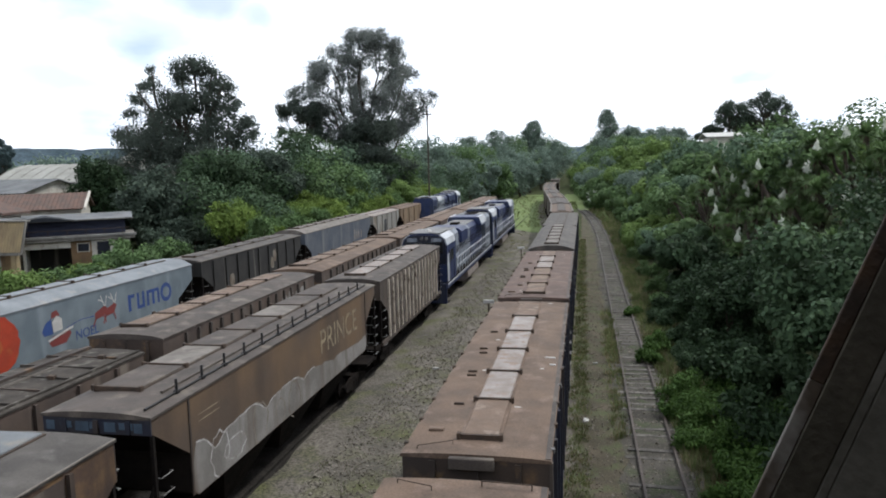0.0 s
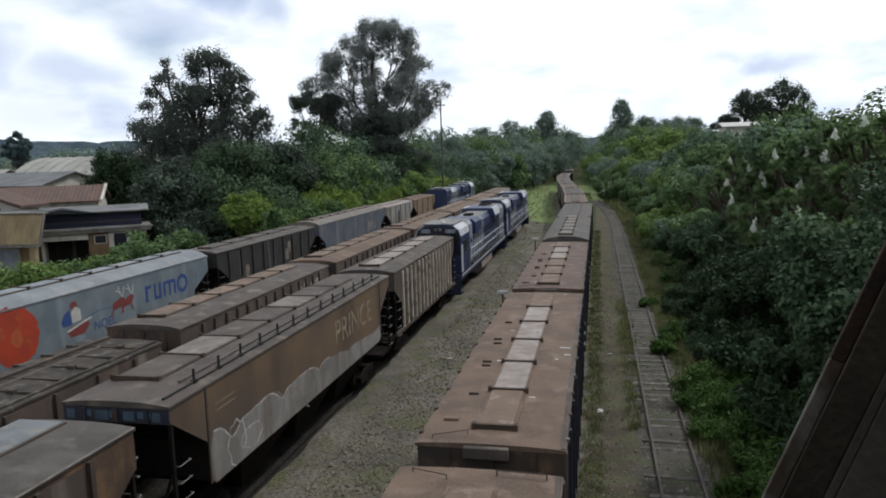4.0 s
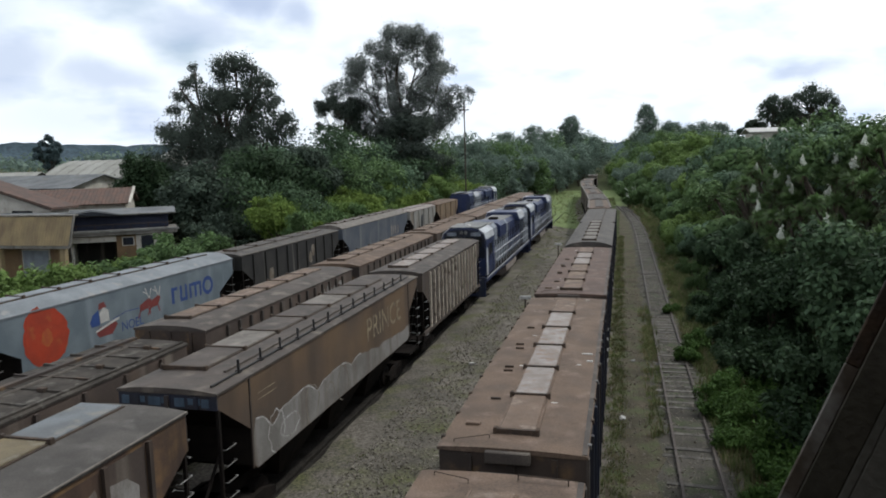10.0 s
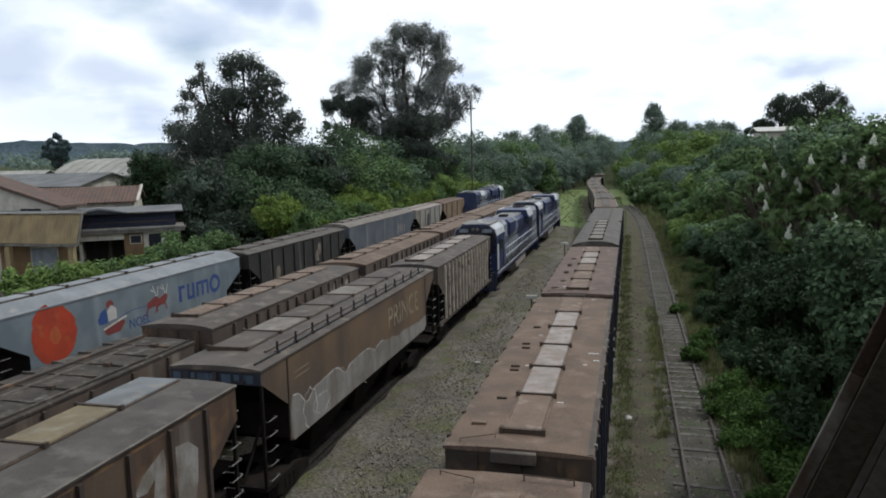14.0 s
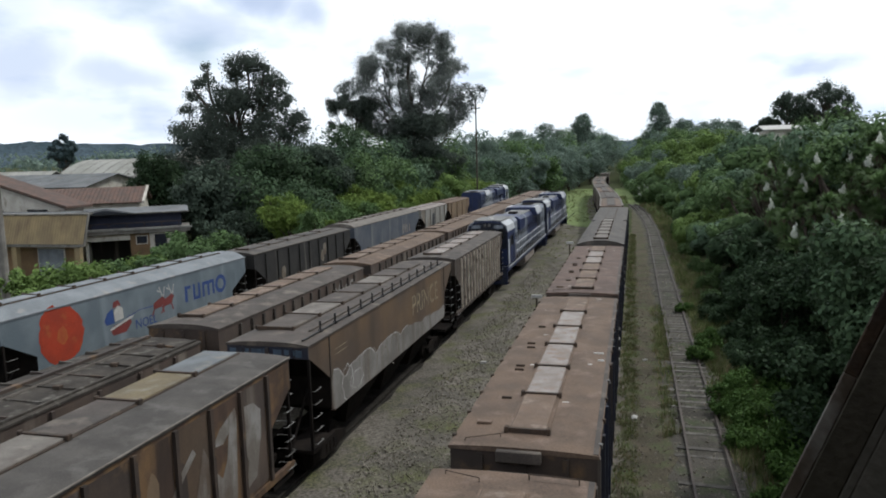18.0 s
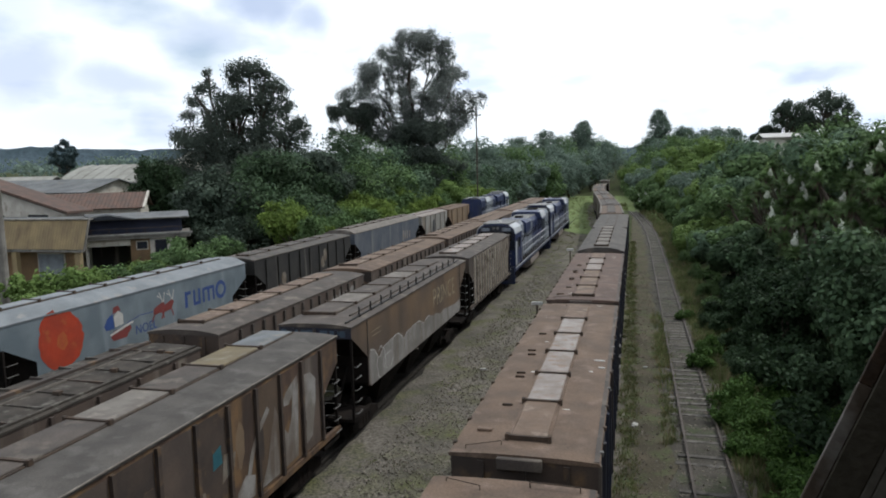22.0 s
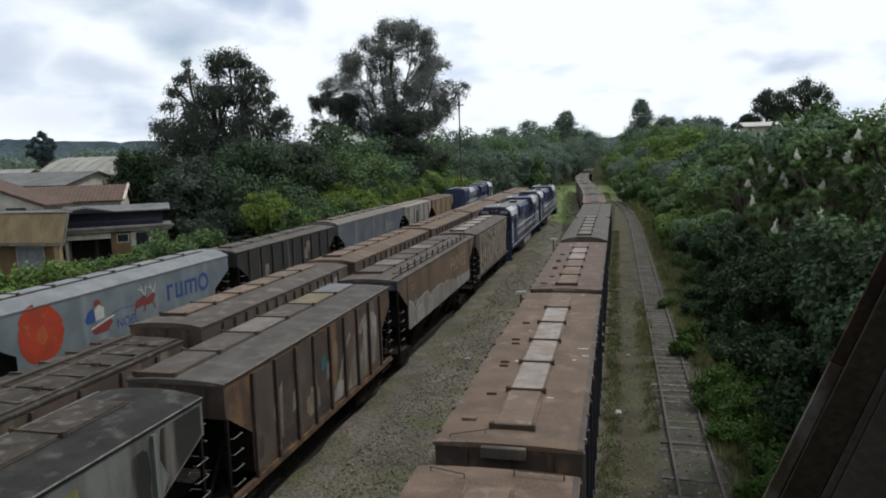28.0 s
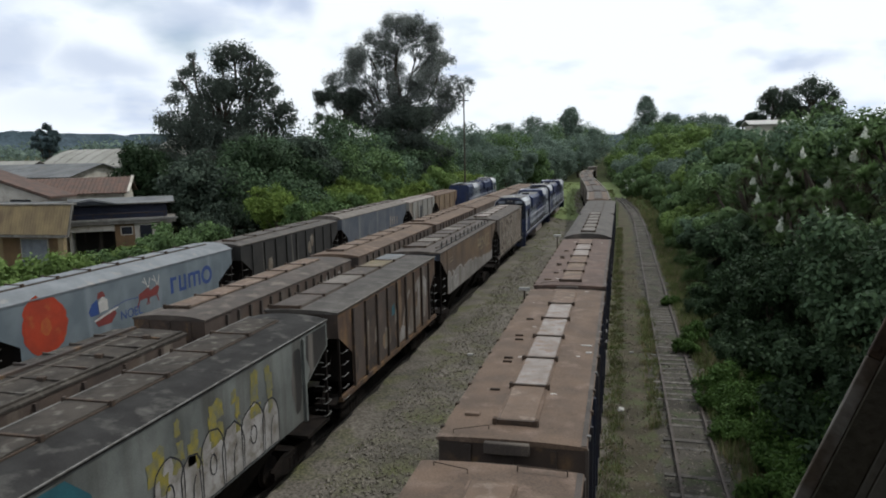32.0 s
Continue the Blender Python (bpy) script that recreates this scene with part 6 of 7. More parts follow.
def tree(name, x, y, z, height, clumps, leaves, size, leaf, label, seed, trunk=0.3, bark="bark", trunk_top=0.6, group="", cat="tree", limbs=34, stems=(), **kw):
    """clumps: (dx, dy, height, radius) about the foot."""
    rng, nrng = random.Random(seed), np.random.default_rng(seed)
    root = thing(name, pose(x, y, z), label, cat, group)
    bm = bmesh.new()
    top = (rng.uniform(-.05, .05) * height, rng.uniform(-.05, .05) * height, height * trunk_top)
    limb(bm, (0, 0, -.3), top, trunk, trunk * .5, rng, 5, 9)
    tops = [Vector(top)] + [Vector(s) for s in stems]
    for s in tops[1:]:
        limb(bm, Vector(top) * rng.uniform(.12, .3), s, trunk * .6, trunk * .22, rng, 5, 7)
    for c in (clumps if len(clumps) < limbs + 6 else rng.sample(clumps, limbs)):
        f = rng.uniform(.35, .95)
        start = Vector((0, 0, 0)).lerp(min(tops, key=lambda s: (s - Vector(c[:3])).length), f)
        if c[2] > start.z:
            limb(bm, start, (c[0], c[1], c[2]), trunk * (.45 - .2 * f), .025, rng, 3, 5)
        else:
            limb(bm, Vector(top) * .4, (c[0], c[1], c[2]), trunk * .25, .02, rng, 3, 5)
    part("trunk", bm, bark, root)
    leafy("crown", leaf_mesh("crown", clumps, leaves, size, nrng, **kw), leaf, root)
    return root


def cloud(rng, n, cx, cy, cz, rx, ry, rz, r0, r1):
    """Clump places scattered through an ellipsoid, nearer its skin."""
    out = []
    for _ in range(n):
        d = Vector((rng.gauss(0, 1), rng.gauss(0, 1), rng.gauss(0, 1) + .15)).normalized()
        f = rng.random() ** .45
        out.append((cx + d.x * rx * f, cy + d.y * ry * f, cz + d.z * rz * f, rng.uniform(r0, r1)))
    return out


def lobes(rng, big, per, spread=0.9, small=(.26, .42)):
    """Small clumps over the upper skin of each large lobe (x, y, z, radius)."""
    out = []
    for x, y, z, r in big:
        for _ in range(per):
            d = Vector((rng.gauss(0, 1), rng.gauss(0, 1), rng.gauss(0.25, .8))).normalized()
            f = spread * rng.uniform(.6, 1.0)
            out.append((x + d.x * r * f, y + d.y * r * f, z + d.z * r * f * .9, r * rng.uniform(*small)))
    return out


def hull(rng, n, prof, deep, r0, r1):
    """Clumps within an upright outline: rows of (height, half width, middle), deep: its depth against its width."""
    out = []
    for _ in range(n):
        z = rng.uniform(prof[0][0], prof[-1][0])
        for a, b in zip(prof, prof[1:]):
            if a[0] <= z <= b[0]:
                f = (z - a[0]) / (b[0] - a[0])
                w, m = a[1] + (b[1] - a[1]) * f, a[2] + (b[2] - a[2]) * f
        ang, rad = rng.uniform(0, 6.283), rng.random() ** .5
        out.append((m + w * rad * math.cos(ang), w * deep * rad * math.sin(ang), z, rng.uniform(r0, r1)))
    return out


def bush(x, y, z, w, h, leaves, size, leaf, seed, label, group, name="bush", round_lobes=False, **kw):
    rng = random.Random(seed)
    big = [(0, 0, h * .45, min(w, h) * .45)]
    for _ in range(max(3, int(w * 1.1))):
        a = rng.uniform(0, 6.283)
        big.append((math.cos(a) * w * .36, math.sin(a) * w * .36, h * rng.uniform(.3, .75), w * rng.uniform(.12, .36) if round_lobes else w * rng.uniform(.16, .3)))
    cl = [(a, b, max(.15, c), r) for a, b, c, r in (lobes(rng, big, 4, .75, (.42, .6)) if round_lobes else lobes(rng, big, 9))]
    if round_lobes:
        kw = dict(outer=.86, fuzz=.05, squash=.9, scatter=.2) | kw
    return tree(name, x, y, z, h, cl, leaves, size, leaf, label, seed, trunk=.05 + .02 * h, trunk_top=.5, group=group, cat="bush", limbs=7, **kw)


def left_trees():
    rng = random.Random(11)
    # the large dark tree beside the houses: dense body, ragged top of separate boughs
    big = hull(rng, 70, ((1.5, 6.5, 1.5), (5, 9.4, .6), (8, 9.8, .3), (10.5, 8.0, .2), (12.5, 6.4, .4), (14.4, 4.6, .8), (15.6, 2.8, 1.0)), .6, 1.2, 2.0)
    cl = lobes(rng, big, 7)
    tops = [(-3.4, 0, 19.2, .5), (-4.2, .5, 18.0, .65), (-5.3, 0, 17.2, .6), (-5.9, .4, 15.7, .8), (-3.2, -.4, 17.2, .7), (-6.9, 0, 13.9, .9), (-7.9, 0, 12.2, 1.0),
            (.4, 0, 19.3, 1.0), (1.6, .6, 19.9, .9), (2.9, -.4, 19.4, .9), (.2, .8, 18.0, 1.0), (2.2, 0, 18.3, .9), (4.1, 0, 18.5, .7), (5.2, .3, 17.4, .8), (6.4, 0, 16.6, .7), (3.8, .6, 17.0, 1.0), (5.6, 0, 15.3, 1.0), (6.9, 0, 14.6, .7),
            (8.2, 0, 12.4, .9), (7.2, .4, 12.0, 1.1), (9.0, 0, 11.5, .6), (7.8, -.3, 10.6, 1.1), (6.4, 0, 11.2, 1.2)]
    body = tree("tree", -46.3, 78, 1.2, 19.5, cl, 74000, .26, "leaf_pine", "large dark broadleaf tree with ragged top", 21, trunk=.5, trunk_top=.85, outer=.1, fuzz=.75, limbs=110,
         stems=((-3.4, 0, 19.0), (-5.6, 0, 17.0), (-7.4, 0, 13.0), (2.0, 0, 19.4), (.3, 0, 18.6), (5.6, 0, 17.2), (4.2, 0, 18.4), (7.6, 0, 12.0)))
    leafy("upper_crown", leaf_mesh("upper_crown", lobes(rng, tops, 6, 1.05, (.4, .72)), 17000, .25, np.random.default_rng(77), outer=.1, fuzz=.62), "leaf_pine", body)
    # tall open-crowned tree: leaf clusters on rising limbs
    prof = ((8, 5.0, 1.0), (10, 8.2, .2), (13, 10.0, -.6), (16, 10.2, -.8), (18, 8.8, -.2), (20.5, 7.0, .8), (22.8, 5.0, 1.6), (24.6, 2.4, 2.4))
    cl = lobes(rng, hull(rng, 135, prof, .5, .8, 1.4), 6, 1.0, (.34, .52))
    cl += lobes(rng, [(4.5, 0, 24.6, .9), (3.6, 0, 23.6, 1.1), (-.6, 0, 24.1, .9), (-1.2, 0, 22.9, 1.1), (6.2, 0, 23.0, .9), (7.4, 0, 21.4, 1.0), (8.8, 0, 18.0, 1.1), (11.2, 0, 13.6, 1.3), (11.9, 0, 14.6, .9), (10.4, 0, 12.2, 1.2), (9.3, 0, 10.8, 1.0), (8.2, 0, 12.6, 1.2), (9.6, 0, 15.2, 1.0), (7.0, 0, 9.4, 1.2), (-7.8, 0, 10.6, 1.2), (-9.2, 0, 12.4, 1.2), (-9.6, 0, 16.4, 1.1), (-10.2, 0, 14.6, 1.0)], 8)
    tree("tree", -35.0, 110, 4.3, 24, cl, 112000, .27, "leaf_grey", "tall grey-green tree with open airy crown", 22, trunk=.36, bark="bark", trunk_top=.85, outer=.05, aspect=.42, fuzz=.82, limbs=44,
         stems=((-7, 1, 15), (-3.5, -1, 19.5), (7.5, 0, 17), (10.5, 1, 13.5), (4.5, -1, 22.5), (-1, 0, 21)))
    # umbrella-topped pine next to it
    cl = lobes(rng, cloud(rng, 18, 0, 0, 13.2, 3.9, 3.0, 1.5, .9, 1.4), 6) + lobes(rng, [(-3.6, 0, 10.6, .8), (-1.6, 0, 10.0, .9), (2.2, 0, 10.6, 1.1), (3.6, 0, 9.2, 1.2), (.4, 0, 9.0, .8), (-2.8, 0, 8.2, .9)], 7)
    tree("tree", -43.4, 108, 3.8, 13.5, cl, 22000, .27, "leaf_pine", "flat-topped dark pine with bare stem", 23, trunk=.26, trunk_top=.9, fuzz=.7)
    cl = lobes(rng, hull(rng, 40, ((1, 8.5, 0), (5, 8.0, .5), (8, 5.6, 1.5), (10.5, 2.8, 2.0)), .6, 1.2, 2.0), 7)
    tree("tree", -33.5, 106, 4, 12, cl, 24000, .36, "leaf_pine", "dense dark tree under the tall crown", 24, trunk=.3, fuzz=.6)
    # dark trees that stand round the houses
    for j, (x, y, big, n, leaf, lab) in enumerate((
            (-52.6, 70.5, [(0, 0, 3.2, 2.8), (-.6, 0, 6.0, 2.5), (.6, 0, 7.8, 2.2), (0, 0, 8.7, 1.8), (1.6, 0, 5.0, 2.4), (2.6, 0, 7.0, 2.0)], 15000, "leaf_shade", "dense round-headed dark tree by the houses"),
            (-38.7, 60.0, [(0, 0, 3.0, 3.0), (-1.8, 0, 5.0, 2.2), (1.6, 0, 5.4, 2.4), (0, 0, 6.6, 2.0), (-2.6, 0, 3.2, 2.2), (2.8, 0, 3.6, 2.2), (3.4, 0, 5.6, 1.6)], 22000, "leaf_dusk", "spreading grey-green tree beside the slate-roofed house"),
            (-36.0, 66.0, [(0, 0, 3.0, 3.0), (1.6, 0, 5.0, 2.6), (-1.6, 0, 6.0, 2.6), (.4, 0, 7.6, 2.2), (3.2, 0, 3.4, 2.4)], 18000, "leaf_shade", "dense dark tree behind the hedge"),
            (-33.2, 72.0, [(0, 0, 3.4, 3.0), (1.6, 0, 6.0, 2.6), (-1.6, 0, 7.0, 2.4), (.8, 0, 8.4, 2.0)], 15000, "leaf_dusk", "dense dark tree behind the hedge"))):
        tree("tree", x, y, .3, 9, lobes(rng, big, 12, .9, (.3, .48)), n, .34, leaf, lab, 26 + 10 * j, trunk=.25)
    cl = lobes(rng, cloud(rng, 12, 0, 0, 10, 3.4, 3, 3.6, 1.0, 1.7), 8) + lobes(rng, [(0, 0, 14.2, 1.4), (-1.5, 0, 13.2, 1.3), (2.6, 0, 11.5, 1.5), (-3.2, 0, 10.2, 1.4)], 6)
    tree("tree", -140.3, 153, 2, 15, cl, 16000, .42, "leaf_haze", "lone dark tree rising behind the warehouses", 27, trunk=.3, fuzz=.35)
    # thicket along the yard
    g = "thicket along the yard"
    tones = ("leaf_blue", "leaf_mid", "leaf_dark", "leaf_blue", "leaf_mid", "leaf_blue", "leaf_dark")
    k = 0
    y = 50.0
    while y < 330:
        for row, (dx, hh) in enumerate(((0, 6.2), (-5.0, 8.2), (-11.0, 9.0))):
            x = -27.0 + dx + rng.uniform(-1.2, 1.2) + max(0, min(y, 210) - 105) * .14
            if row == 0 and y < 92:
                continue
            if x < -.55 * y and y < 74:
                continue
            zz = ground_height(x, y)
            w = (5.5 + row * 1.2 + max(0, y - 120) * .022) * rng.uniform(.9, 1.6)
            h = hh * rng.uniform(.8, 1.2) + max(0, min(y, 190) - 100) * .055 + (3.0 if y > 100 else 0)
            lime = row == 0 and (90 < y < 120) and rng.random() < .6
            leaf = "leaf_lime" if lime and rng.random() < .4 else "leaf_light" if lime else tones[k % 7]
            # shade among the nearest thicket rows is put into darker leaves
            if y < 72:
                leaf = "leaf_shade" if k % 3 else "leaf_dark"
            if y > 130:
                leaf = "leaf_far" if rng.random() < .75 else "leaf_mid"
            n = 5600 if y < 110 else 3600 if y < 180 else 2200
            bush(x, y, zz - (.2 if y < 95 else 2.2), w, h + (0 if y < 95 else 1.6), n, .32 if y < 80 else .38 if y < 140 else .55, leaf, 100 + k,
                 "dense green shrub in the thicket" if not lime else "yellow-green feathery shrub by the track", g, round_lobes=True)
            k += 1
        y += 5.2 if y < 110 else 7.5 if y < 180 else 11
    # feathery yellow-green growth between the wagons and the trees
    y = 54.0
    while y < 92:
        for dx in (0, -2.4):
            x = -25.6 + dx + rng.uniform(-.7, .7)
            bush(x, y + rng.uniform(-.6, .6), ground_height(x, y) - .1, 3.6, (7.4 if dx else 6.0) * rng.uniform(.75, 1.2), 4800, .42, ("leaf_lime", "leaf_mid", "leaf_light", "leaf_lime")[int(rng.random() * 4)], 1400 + int(y * 7) + (dx < 0),
                 "yellow-green feathery shrub by the track", g, aspect=.24, droop=.6, up=.5, fuzz=.5, outer=.3)
        y += 2.3
    # creeper hedge between the houses and the wagons
    y = 25.0
    while y < 47:
        x = -29.0 + rng.uniform(-.5, .5)
        bush(x, y, 0, 3.8, (4.4 + 0.4 * min(1, max(0, (y - 36) / 6))) * rng.uniform(.88, 1.12), 5600, .22, "leaf_light" if rng.random() < .4 else "leaf_mid", 300 + int(y * 3), "light green creeper-covered hedge", "hedge by the houses")
        y += 2.5
    for j, (x, y, w, h) in enumerate(((-32, 44.5, 3.6, 3.2), (-33.5, 49, 4.5, 4.0), (-34, 54.5, 5, 4.2), (-37, 58.5, 5, 4.2), (-34.5, 59, 5, 4.8), (-38.5, 63, 5, 4.5))):
        bush(x, y, .1, w, h, 4600, .24, "leaf_dusk" if j > 1 else "leaf_mid", 380 + j, "leafy green bush beside the houses", "hedge by the houses")


def right_bank():
    rng = random.Random(12)
    g = "bank shrubs"
    k = 0
    y = 14.0
    while y < 330:
        step = 3.6 if y < 60 else 5.8 if y < 100 else 8.5 if y < 180 else 11
        for row, (dx, hh) in enumerate(((6.6, 3.0), (9.2, 4.0), (12.4, 4.2), (16.4, 3.6))):
            x = dx + rng.uniform(-.8, .8) + (0.012 * max(y - 60, 0) - 7.0 * min(max((y - 100) / 80, 0), 1))
            if row == 3 and y < 22:
                continue
            if row in (1, 2) and 28 < y < 63 and rng.random() < .75:
                continue
            zz = ground_height(x, y)
            w = (4.4 + .6 * row + max(0, y - 90) * .02) * rng.uniform(.8, 1.45)
            h = hh * rng.uniform(.75, 1.3) + max(0, min(y, 200) - 70) * .028 + (.6 if y > 75 else 0)
            if row > 1 and 58 < y < 135:
                h, w = h * .6, w * .8
            elif row > 1 and 36 < y <= 58:
                h *= .84
            if row == 0 and y < 30:
                h, w = 2.4, 3.2
            elif row == 0 and y < 62:
                h, w = 4.4 * rng.uniform(.85, 1.2), 3.6
            n = 7500 if y < 40 else 5200 if y < 75 else 3600 if y < 180 else 2200
            # leaf tone carries the light: lower near rows shaded, upper rows lit
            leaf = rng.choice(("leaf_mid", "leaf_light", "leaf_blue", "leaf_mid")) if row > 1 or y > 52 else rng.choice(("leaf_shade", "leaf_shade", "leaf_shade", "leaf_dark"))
            # paler leaves for the sunlit front row farther along
            if row == 0 and 56 < y < 120:
                leaf = rng.choice(("leaf_mid", "leaf_light", "leaf_blue"))
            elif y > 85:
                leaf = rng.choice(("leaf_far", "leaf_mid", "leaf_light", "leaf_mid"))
            bush(x, y, zz - .3, w, h, n, .18 if y < 40 else .28 if y < 75 else .42 if y < 180 else .6, leaf, 500 + k, "dense dark green shrub on the bank", g, round_lobes=y > 45)
            k += 1
        y += step
    # the sunlit shrub close to the bridge and the low growth over the siding
    bush(8.0, 20.5, 1.0, 6.0, 6.6, 24000, .19, "leaf_dark", 900, "sunlit broadleaf shrub with yellow-green leaves", g)
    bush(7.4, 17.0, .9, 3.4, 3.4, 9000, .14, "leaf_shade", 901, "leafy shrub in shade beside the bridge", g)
    for j, (x, y, w, h) in enumerate(((3.6, 25.6, 1.9, 1.2), (4.3, 23.4, 2.2, 1.5), (3.3, 24.2, 1.3, .9), (4.4, 21.2, 2.0, 1.3), (4.9, 19.2, 2.0, 1.3), (4.0, 19.6, 1.4, .9), (4.7, 17.2, 2.0, 1.2), (5.6, 21.8, 2.2, 1.7), (5.7, 18.6, 2.2, 1.5), (5.3, 15.4, 2.2, 1.3), (5.0, 25.8, 2.0, 1.4), (4.1, 16.0, 1.6, .9), (3.8, 17.8, 1.2, .7), (3.6, 21.6, 1.3, .8), (4.6, 14.4, 1.8, 1.0), (3.0, 30.8, 1.1, .7), (3.3, 32.6, 1.3, .9), (2.95, 40.5, 1.0, .6))):
        bush(x - .25, y, ground_height(x, y) - .05, w, h, 4600, .13, "leaf_weed", 920 + j, "bright weedy bush growing over the siding rail", "weeds by the siding", aspect=.34, fuzz=.5, up=.6, outer=.25)
    for j, (x, y, w, h) in enumerate(((4.4, 28.6, 1.8, 1.1), (4.2, 31.5, 1.6, 1.0), (4.0, 34.0, 1.4, .9), (4.3, 38, 1.8, 1.2), (4.4, 43, 1.7, 1.0), (4.6, 47, 2, 1.2), (4.9, 54, 2.0, 1.2), (4.7, 62, 2.0, 1.0))):
        bush(x, y, ground_height(x, y) - .05, w, h, 4800, .14, "leaf_dark" if y < 40 else "leaf_mid", 950 + j, "low dark weedy bush beside the siding", "weeds by the siding", aspect=.34, fuzz=.5, up=.6, outer=.3)


def blossom_shrub():
    """A drooping shrub with silvery white sprays at the foot of the far bank."""
    r = bush(1.7, 124, .1, 2.6, 3.6, 5000, .24, "leaf_mid", 990, "shrub with silvery white sprays at the track edge", "bank shrubs")
    rng = random.Random(991)
    cl = [(rng.uniform(-1.2, .9), rng.uniform(-1.2, .2), rng.uniform(1.4, 3.4), rng.uniform(.15, .35)) for _ in range(14)]
    tagged(leafy("white_spray", leaf_mesh("white_spray", cl, 260, .13, np.random.default_rng(992), droop=.5), "petal", r), kind="stuff")


def bank_foot():
    """Low growth at the foot of the bank; shade under the overhanging shrubs is in its dark leaf colour."""
    rng = random.Random(19)
    y, k = 15.5, 0
    while y < 44:
        x = 5.9 + rng.uniform(-.5, .6)
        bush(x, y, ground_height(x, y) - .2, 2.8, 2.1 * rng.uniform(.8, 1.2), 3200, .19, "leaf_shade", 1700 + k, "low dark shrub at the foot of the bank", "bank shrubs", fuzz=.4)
        y += 2.1
        k += 1


def far_trees():
    rng = random.Random(13)
    for j, (x, y, z0, prof, n) in enumerate((
            (7.1, 230, 8, ((2, 4.2, -.3), (7, 4.6, -.2), (10, 3.4, .2), (13, 2.2, .1), (15.4, .8, 0)), 9000),
            (-15.7, 230, 8, ((1, 4.0, 0), (5, 4.2, 0), (9, 3.4, 0), (11.5, 2.4, 0), (13.2, 1.0, 0)), 9000),
            (-26, 225, 8, ((1, 5.5, 0), (6, 5.6, 0), (8.5, 4.0, 0), (10, 2.0, 0)), 7000),
            (14.2, 225, 8, ((1, 4.0, 0), (6, 4.0, 0), (8.5, 2.8, 0), (10, 1.4, 0)), 7000),
            (21, 220, 8, ((1, 6, 0), (5, 6, 0), (7.5, 4.8, 0), (9.0, 2.5, 0)), 7000),
            (27, 222, 8, ((1, 3, 0), (6, 3, 0), (8.8, 1.4, 0)), 5000),
            (-9.5, 255, 5, ((1, 6, 0), (6, 5, 0), (10, 2, 0)), 5200),
            (-34, 212, 7, ((1, 6, 0), (6, 6, 0), (9, 3, 0)), 6000))):
        h = prof[-1][0]
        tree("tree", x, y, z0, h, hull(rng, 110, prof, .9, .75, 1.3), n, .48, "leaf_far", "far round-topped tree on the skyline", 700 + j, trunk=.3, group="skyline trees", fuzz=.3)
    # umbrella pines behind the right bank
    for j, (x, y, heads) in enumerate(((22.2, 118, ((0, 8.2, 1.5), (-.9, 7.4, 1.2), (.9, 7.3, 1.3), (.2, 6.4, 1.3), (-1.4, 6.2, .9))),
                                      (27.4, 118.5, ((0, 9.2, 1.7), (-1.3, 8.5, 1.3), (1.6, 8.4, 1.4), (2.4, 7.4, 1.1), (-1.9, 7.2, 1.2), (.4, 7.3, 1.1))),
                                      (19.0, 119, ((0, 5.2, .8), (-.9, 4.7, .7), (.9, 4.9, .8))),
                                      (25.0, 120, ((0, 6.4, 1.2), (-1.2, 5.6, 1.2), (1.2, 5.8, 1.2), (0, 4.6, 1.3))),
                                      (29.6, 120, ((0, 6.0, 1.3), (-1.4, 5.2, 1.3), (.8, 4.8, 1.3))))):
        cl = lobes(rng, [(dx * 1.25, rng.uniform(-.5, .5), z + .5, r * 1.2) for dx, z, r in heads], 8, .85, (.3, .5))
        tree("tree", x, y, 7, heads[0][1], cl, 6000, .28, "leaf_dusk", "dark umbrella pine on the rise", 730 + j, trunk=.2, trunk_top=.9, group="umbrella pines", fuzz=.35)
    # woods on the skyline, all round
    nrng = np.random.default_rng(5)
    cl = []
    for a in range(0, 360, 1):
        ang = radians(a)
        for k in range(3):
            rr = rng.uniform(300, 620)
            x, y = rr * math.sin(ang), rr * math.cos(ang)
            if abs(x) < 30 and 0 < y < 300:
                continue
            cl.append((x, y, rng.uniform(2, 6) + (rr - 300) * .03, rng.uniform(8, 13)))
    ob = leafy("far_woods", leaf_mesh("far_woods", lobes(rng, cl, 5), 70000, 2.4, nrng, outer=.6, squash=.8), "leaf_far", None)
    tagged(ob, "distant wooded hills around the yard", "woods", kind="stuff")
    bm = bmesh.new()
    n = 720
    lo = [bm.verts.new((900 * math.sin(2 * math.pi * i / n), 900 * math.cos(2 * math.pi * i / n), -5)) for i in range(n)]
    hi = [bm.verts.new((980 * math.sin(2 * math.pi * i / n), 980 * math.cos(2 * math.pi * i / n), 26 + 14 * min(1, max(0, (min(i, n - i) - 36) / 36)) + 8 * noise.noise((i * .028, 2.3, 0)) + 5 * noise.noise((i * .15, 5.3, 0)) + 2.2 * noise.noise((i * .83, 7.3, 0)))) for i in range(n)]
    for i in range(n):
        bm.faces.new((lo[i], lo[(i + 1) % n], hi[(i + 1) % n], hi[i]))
    # hill colour includes the grey-blue of distance haze
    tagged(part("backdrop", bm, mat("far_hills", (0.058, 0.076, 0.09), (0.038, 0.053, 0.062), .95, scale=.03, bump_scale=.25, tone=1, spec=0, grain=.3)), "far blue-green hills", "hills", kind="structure")


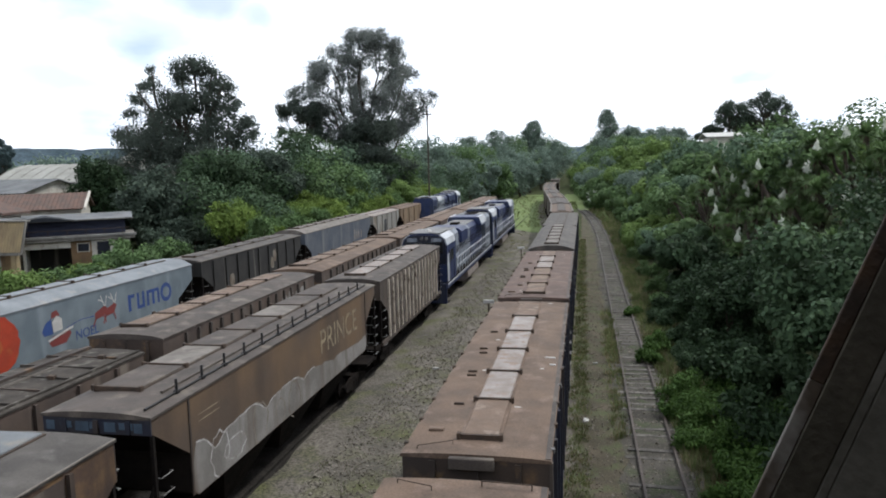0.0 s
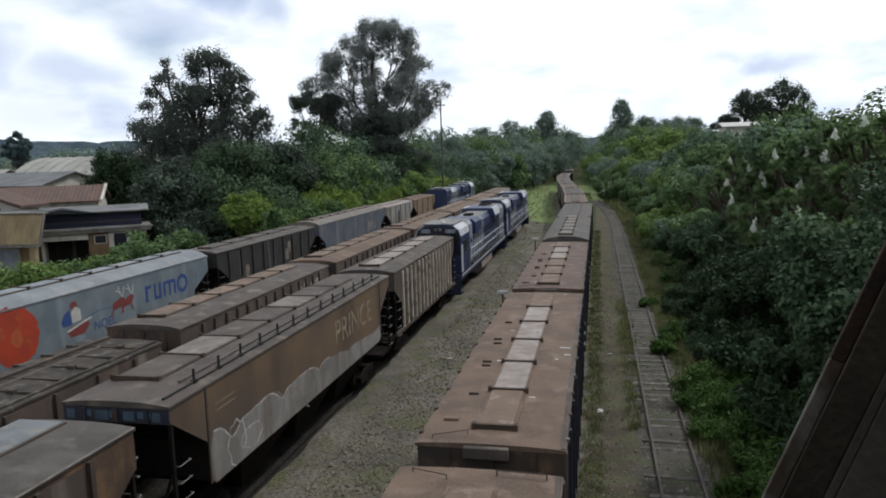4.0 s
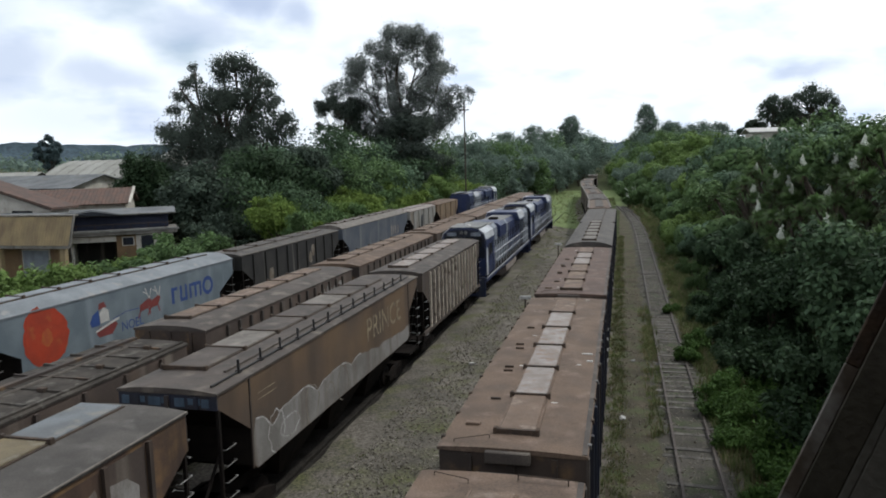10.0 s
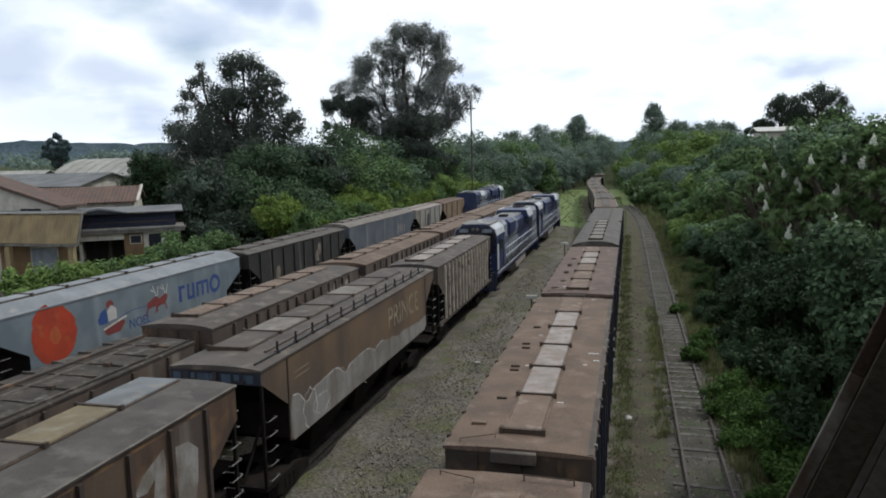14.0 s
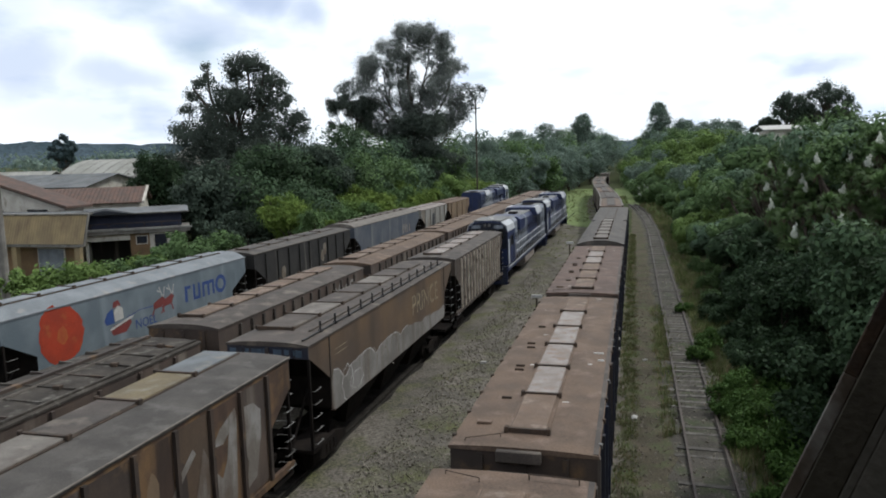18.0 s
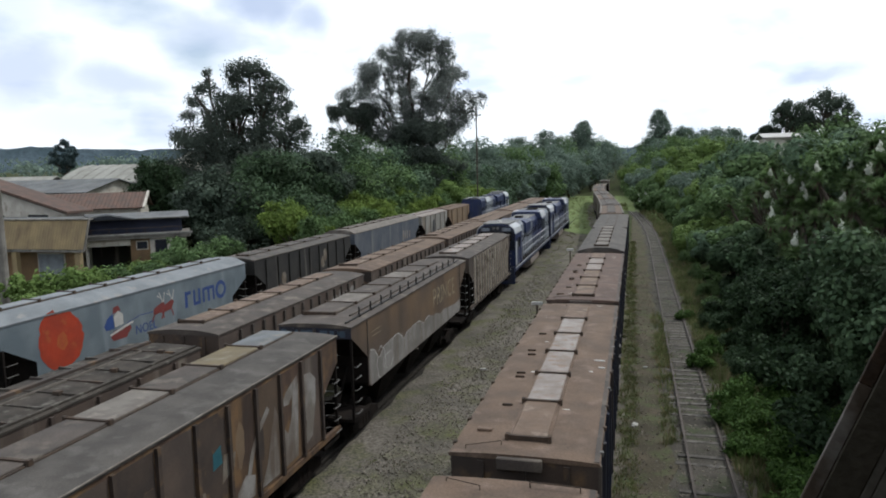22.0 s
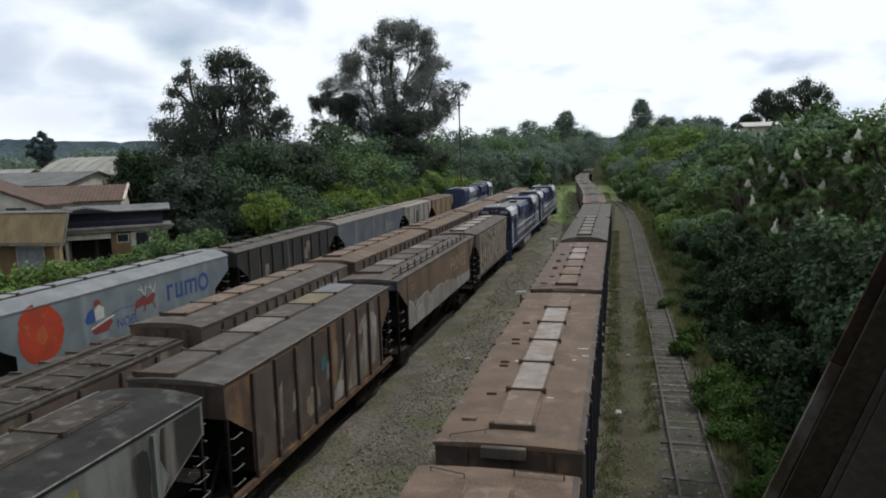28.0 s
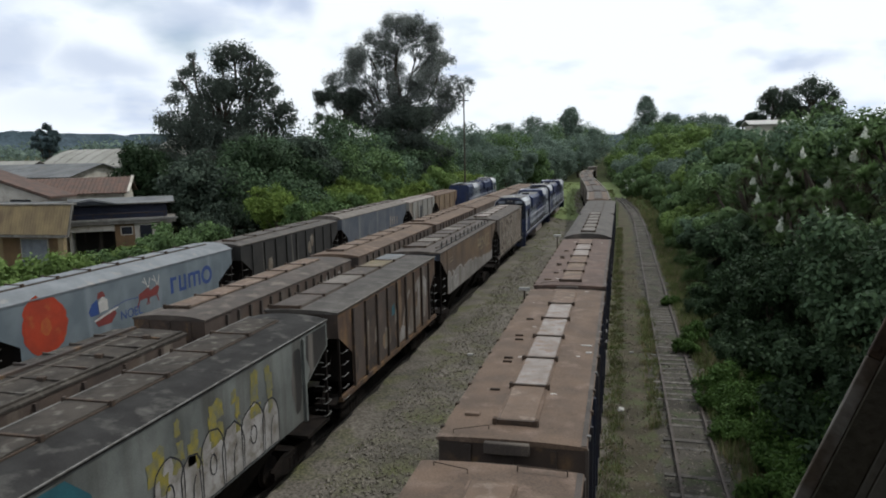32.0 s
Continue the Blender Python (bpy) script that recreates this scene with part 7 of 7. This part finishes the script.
def yucca(x, y, z, seed, heads, flowers, tall):
    """Several leaning stems, each with a big rosette of sword leaves, a skirt of dead ones, and here and there a flower spike."""
    rng, nrng = random.Random(seed), np.random.default_rng(seed)
    root = thing("yucca", pose(x, y, z), "tall spiky yucca with sword leaves and cream flower spikes", "yucca", "yuccas on the bank")
    spots = []
    for k in range(heads):
        a, r = rng.uniform(0, 6.28), rng.uniform(.3, 1.7)
        p = Vector((r * math.cos(a) - .3, r * math.sin(a), rng.uniform(.35, 1.0) * tall))
        bm = bmesh.new()
        limb(bm, (0, 0, -.3), p, .13, .07, rng, 3, 6)
        part("stem", bm, "bark", root)
        spots.append(p)
    for p in spots:
        for tone, n, lift, long in (("blade", 200, -.38, .6), ("dead_blade", 24, -1.5, .45)):
            d = nrng.normal(size=(n, 3))
            d[:, 2] = np.abs(d[:, 2]) * .95 + lift if tone == "blade" else -np.abs(d[:, 2]) - .3
            d /= np.linalg.norm(d, axis=1)[:, None]
            ln = (.7 + .4 * nrng.random(n))[:, None] * long
            side = np.cross(d, (0, 0, 1.0))
            side /= np.linalg.norm(side, axis=1)[:, None] + 1e-9
            base = np.array(p) + d * .06
            v = np.empty((n * 2, 4, 3), np.float32)
            mid = base + d * ln * .55
            tip = base + d * ln + np.array((0, 0, -.14)) * ln
            v[:n, 0], v[:n, 1], v[:n, 2], v[:n, 3] = base - side * .02, base + side * .02, mid + side * .03, mid - side * .03
            v[n:, 0], v[n:, 1], v[n:, 2], v[n:, 3] = mid - side * .03, mid + side * .03, tip + side * .004, tip - side * .004
            tagged(leafy("leaf_rosette" if tone == "blade" else "dry_skirt", quads("leaf_rosette", v), tone, root), kind="stuff")
    for k in range(flowers):
        p = spots[k % len(spots)]
        cl = [(p.x + rng.uniform(-.06, .06), p.y + rng.uniform(-.06, .06), p.z + .5 + .06 * i, .13 - .014 * i) for i in range(9)]
        tagged(leafy("flower_spike", leaf_mesh("flower_spike", cl, 260, .075, nrng, aspect=.8, outer=.3), "petal", root), kind="stuff")


def grasses():
    """Tufts and weeds: thin blades along the tracks and over the gravel."""
    nrng = np.random.default_rng(8)
    spots = []

    def band(n, x0, x1, y0, y1, h):
        xs, ys = nrng.uniform(x0, x1, n), nrng.uniform(y0, y1, n)
        spots.extend(zip(xs, ys, [h] * n))
    band(1500, -.55, .1, 12, 80, .13)
    band(130, .9, 1.45, 22, 36, .2)
    band(60, .9, 1.45, 24, 42, .2)
    band(1500, 2.85, 4.6, 12, 100, .34)
    band(500, 2.8, 3.4, 14, 60, .2)
    band(40, 1.1, 1.45, 30, 42, .3)
    band(420, -7.9, -6.3, 13, 80, .07)
    band(160, -6.3, -4.6, 13, 60, .05)
    band(30, -6.5, -3.2, 14, 70, .06)
    band(160, -8.0, -3.5, 60, 110, .12)
    band(500, -16, -6, 112, 180, .25)
    band(200, -8.5, -5, 95, 150, .2)
    band(700, 3, 7, 80, 150, .5)
    band(900, -24.5, -22.5, 45, 110, .5)
    for name, share_, leaf in (("grass", 0.7, "grass"), ("dry_grass", 0.3, "straw")):
        sel = [s for s in spots if nrng.random() < share_]
        c = np.array([(x + (bend("siding", y) - 2.04 if x > 0 else 0), y, h) for x, y, h in sel])
        per = 14
        p = np.repeat(c, per, 0)
        n = len(p)
        a = nrng.uniform(0, 6.28, n)
        spread = np.maximum(p[:, 2] * .45, .22)
        base = np.stack([p[:, 0] + np.cos(a) * spread * nrng.random(n), p[:, 1] + np.sin(a) * spread * nrng.random(n), np.array([ground_height(q[0], q[1]) for q in p])], 1)
        lean = np.stack([np.cos(a), np.sin(a), np.zeros(n)], 1) * (p[:, 2] * nrng.uniform(.1, .6, n))[:, None]
        tip = base + lean + np.stack([np.zeros(n), np.zeros(n), p[:, 2] * nrng.uniform(.6, 1.3, n)], 1)
        side = np.stack([-np.sin(a), np.cos(a), np.zeros(n)], 1) * (.012 + .02 * p[:, 2])[:, None]
        v = np.empty((n, 4, 3), np.float32)
        v[:, 0], v[:, 1], v[:, 2], v[:, 3] = base - side, base + side, tip + side * .2, tip - side * .2
        tagged(leafy(name, quads(name, v), leaf, None), "weedy grass tufts along the tracks", "grass", kind="stuff")


def stones():
    """Loose ballast stones where the camera looks down on them."""
    nrng = np.random.default_rng(9)
    ico = bmesh.new()
    bmesh.ops.create_icosphere(ico, subdivisions=1, radius=1)
    ico.verts.ensure_lookup_table()
    bv = np.array([v.co[:] for v in ico.verts])
    bf = np.array([[v.index for v in f.verts] for f in ico.faces])
    ico.free()
    n = 26000
    u = nrng.random(n)
    ys = 13 + 45 * u ** 1.9
    xs = nrng.uniform(-7.6, -3.2, n)
    k = nrng.random(n) < .28
    xs[k] = nrng.uniform(-.3, 3.0, k.sum())
    r = .012 + .03 * nrng.random(n) ** 2.5
    q = nrng.normal(size=(n, 3, 3)) * .35 + np.eye(3)
    v = np.einsum("nij,vj->nvi", q, bv) * r[:, None, None] + np.stack([xs, ys, .035 + r * .3], 1)[:, None, :]
    f = (bf[None] + (np.arange(n) * len(bv))[:, None, None]).reshape(-1, 3)
    me = bpy.data.meshes.new("ballast_stones")
    me.from_pydata(v.reshape(-1, 3).tolist(), [], f.tolist())
    me.materials.append(M["stone"])
    tagged(new("ballast_stones", me), "loose grey ballast stones", "stones", kind="stuff")


def litter():
    """Scraps lying on the ground beside the wagons."""
    rng = random.Random(77)
    for x, y, s, tone, lab in ((.01, 23.5, .13, "paint_cream", "crumpled white plastic scrap on the path"), (-6.2, 29.0, .12, "paint_cream", "torn pale paper scrap on the gravel"), (-5.0, 22.0, .1, "straw", "withered weed clump on the gravel"), (.45, 30.5, .09, "paint_cream", "small white scrap by the siding")):
        bm = bmesh.new()
        bmesh.ops.create_icosphere(bm, subdivisions=2, radius=s)
        for v in bm.verts:
            v.co = Vector((v.co.x * 1.3, v.co.y * .8, v.co.z * .45)) * (1 + .5 * noise.noise(v.co * 17 + Vector((x, y, 0)))) + Vector((0, 0, rng.uniform(0, .02)))
        ob = part("litter", bm, tone)
        ob.matrix_basis = pose(x, y, .05 + s * .25, 0, 0, rng.uniform(0, 180))
        tagged(ob, lab, "litter", "scraps by the track")


litter()
left_trees()
right_bank()
bank_foot()
blossom_shrub()
far_trees()
_r = random.Random(31)
for _k in range(34):
    _y = 29 + 1.02 * _k + _r.uniform(-.5, .5)
    _x = (9.3, 10.8, 12.8)[_k % 3] + _r.uniform(-.7, .7)
    yucca(_x, _y, ground_height(_x, _y) - .1, 1000 + _k, _r.randint(6, 8), _r.choice((1, 2, 2, 3)), _r.uniform(2.5, 3.6))
grasses()
stones()


def rolled(t):
    """How far the train has rolled at t seconds: at rest at first, then gathering pace."""
    u = max(0.0, t - 5.0)
    return u * u * (0.03787 - 0.00124 * u + 0.0000316 * u * u)


def motions():
    times = [0.0, 2.5, 4.0] + [5.0 + 0.5 * i for i in range(55)]
    spins = [0.0, 2.5, 5.0] + [5.0 + 0.4 * i for i in range(1, 68)]
    spins = [t for t in spins if t < 32.0] + [32.0]
    for root, wheels in TRAIN:
        x, y = root.location.x, root.location.y
        walk(root, [(t, pose(x, y + rolled(t), 0)) for t in times])
        for w in wheels:
            c = w.location.copy()
            walk(w, [(t, pose(c.x, c.y, c.z, -math.degrees(rolled(t) / 0.40))) for t in spins])


motions()
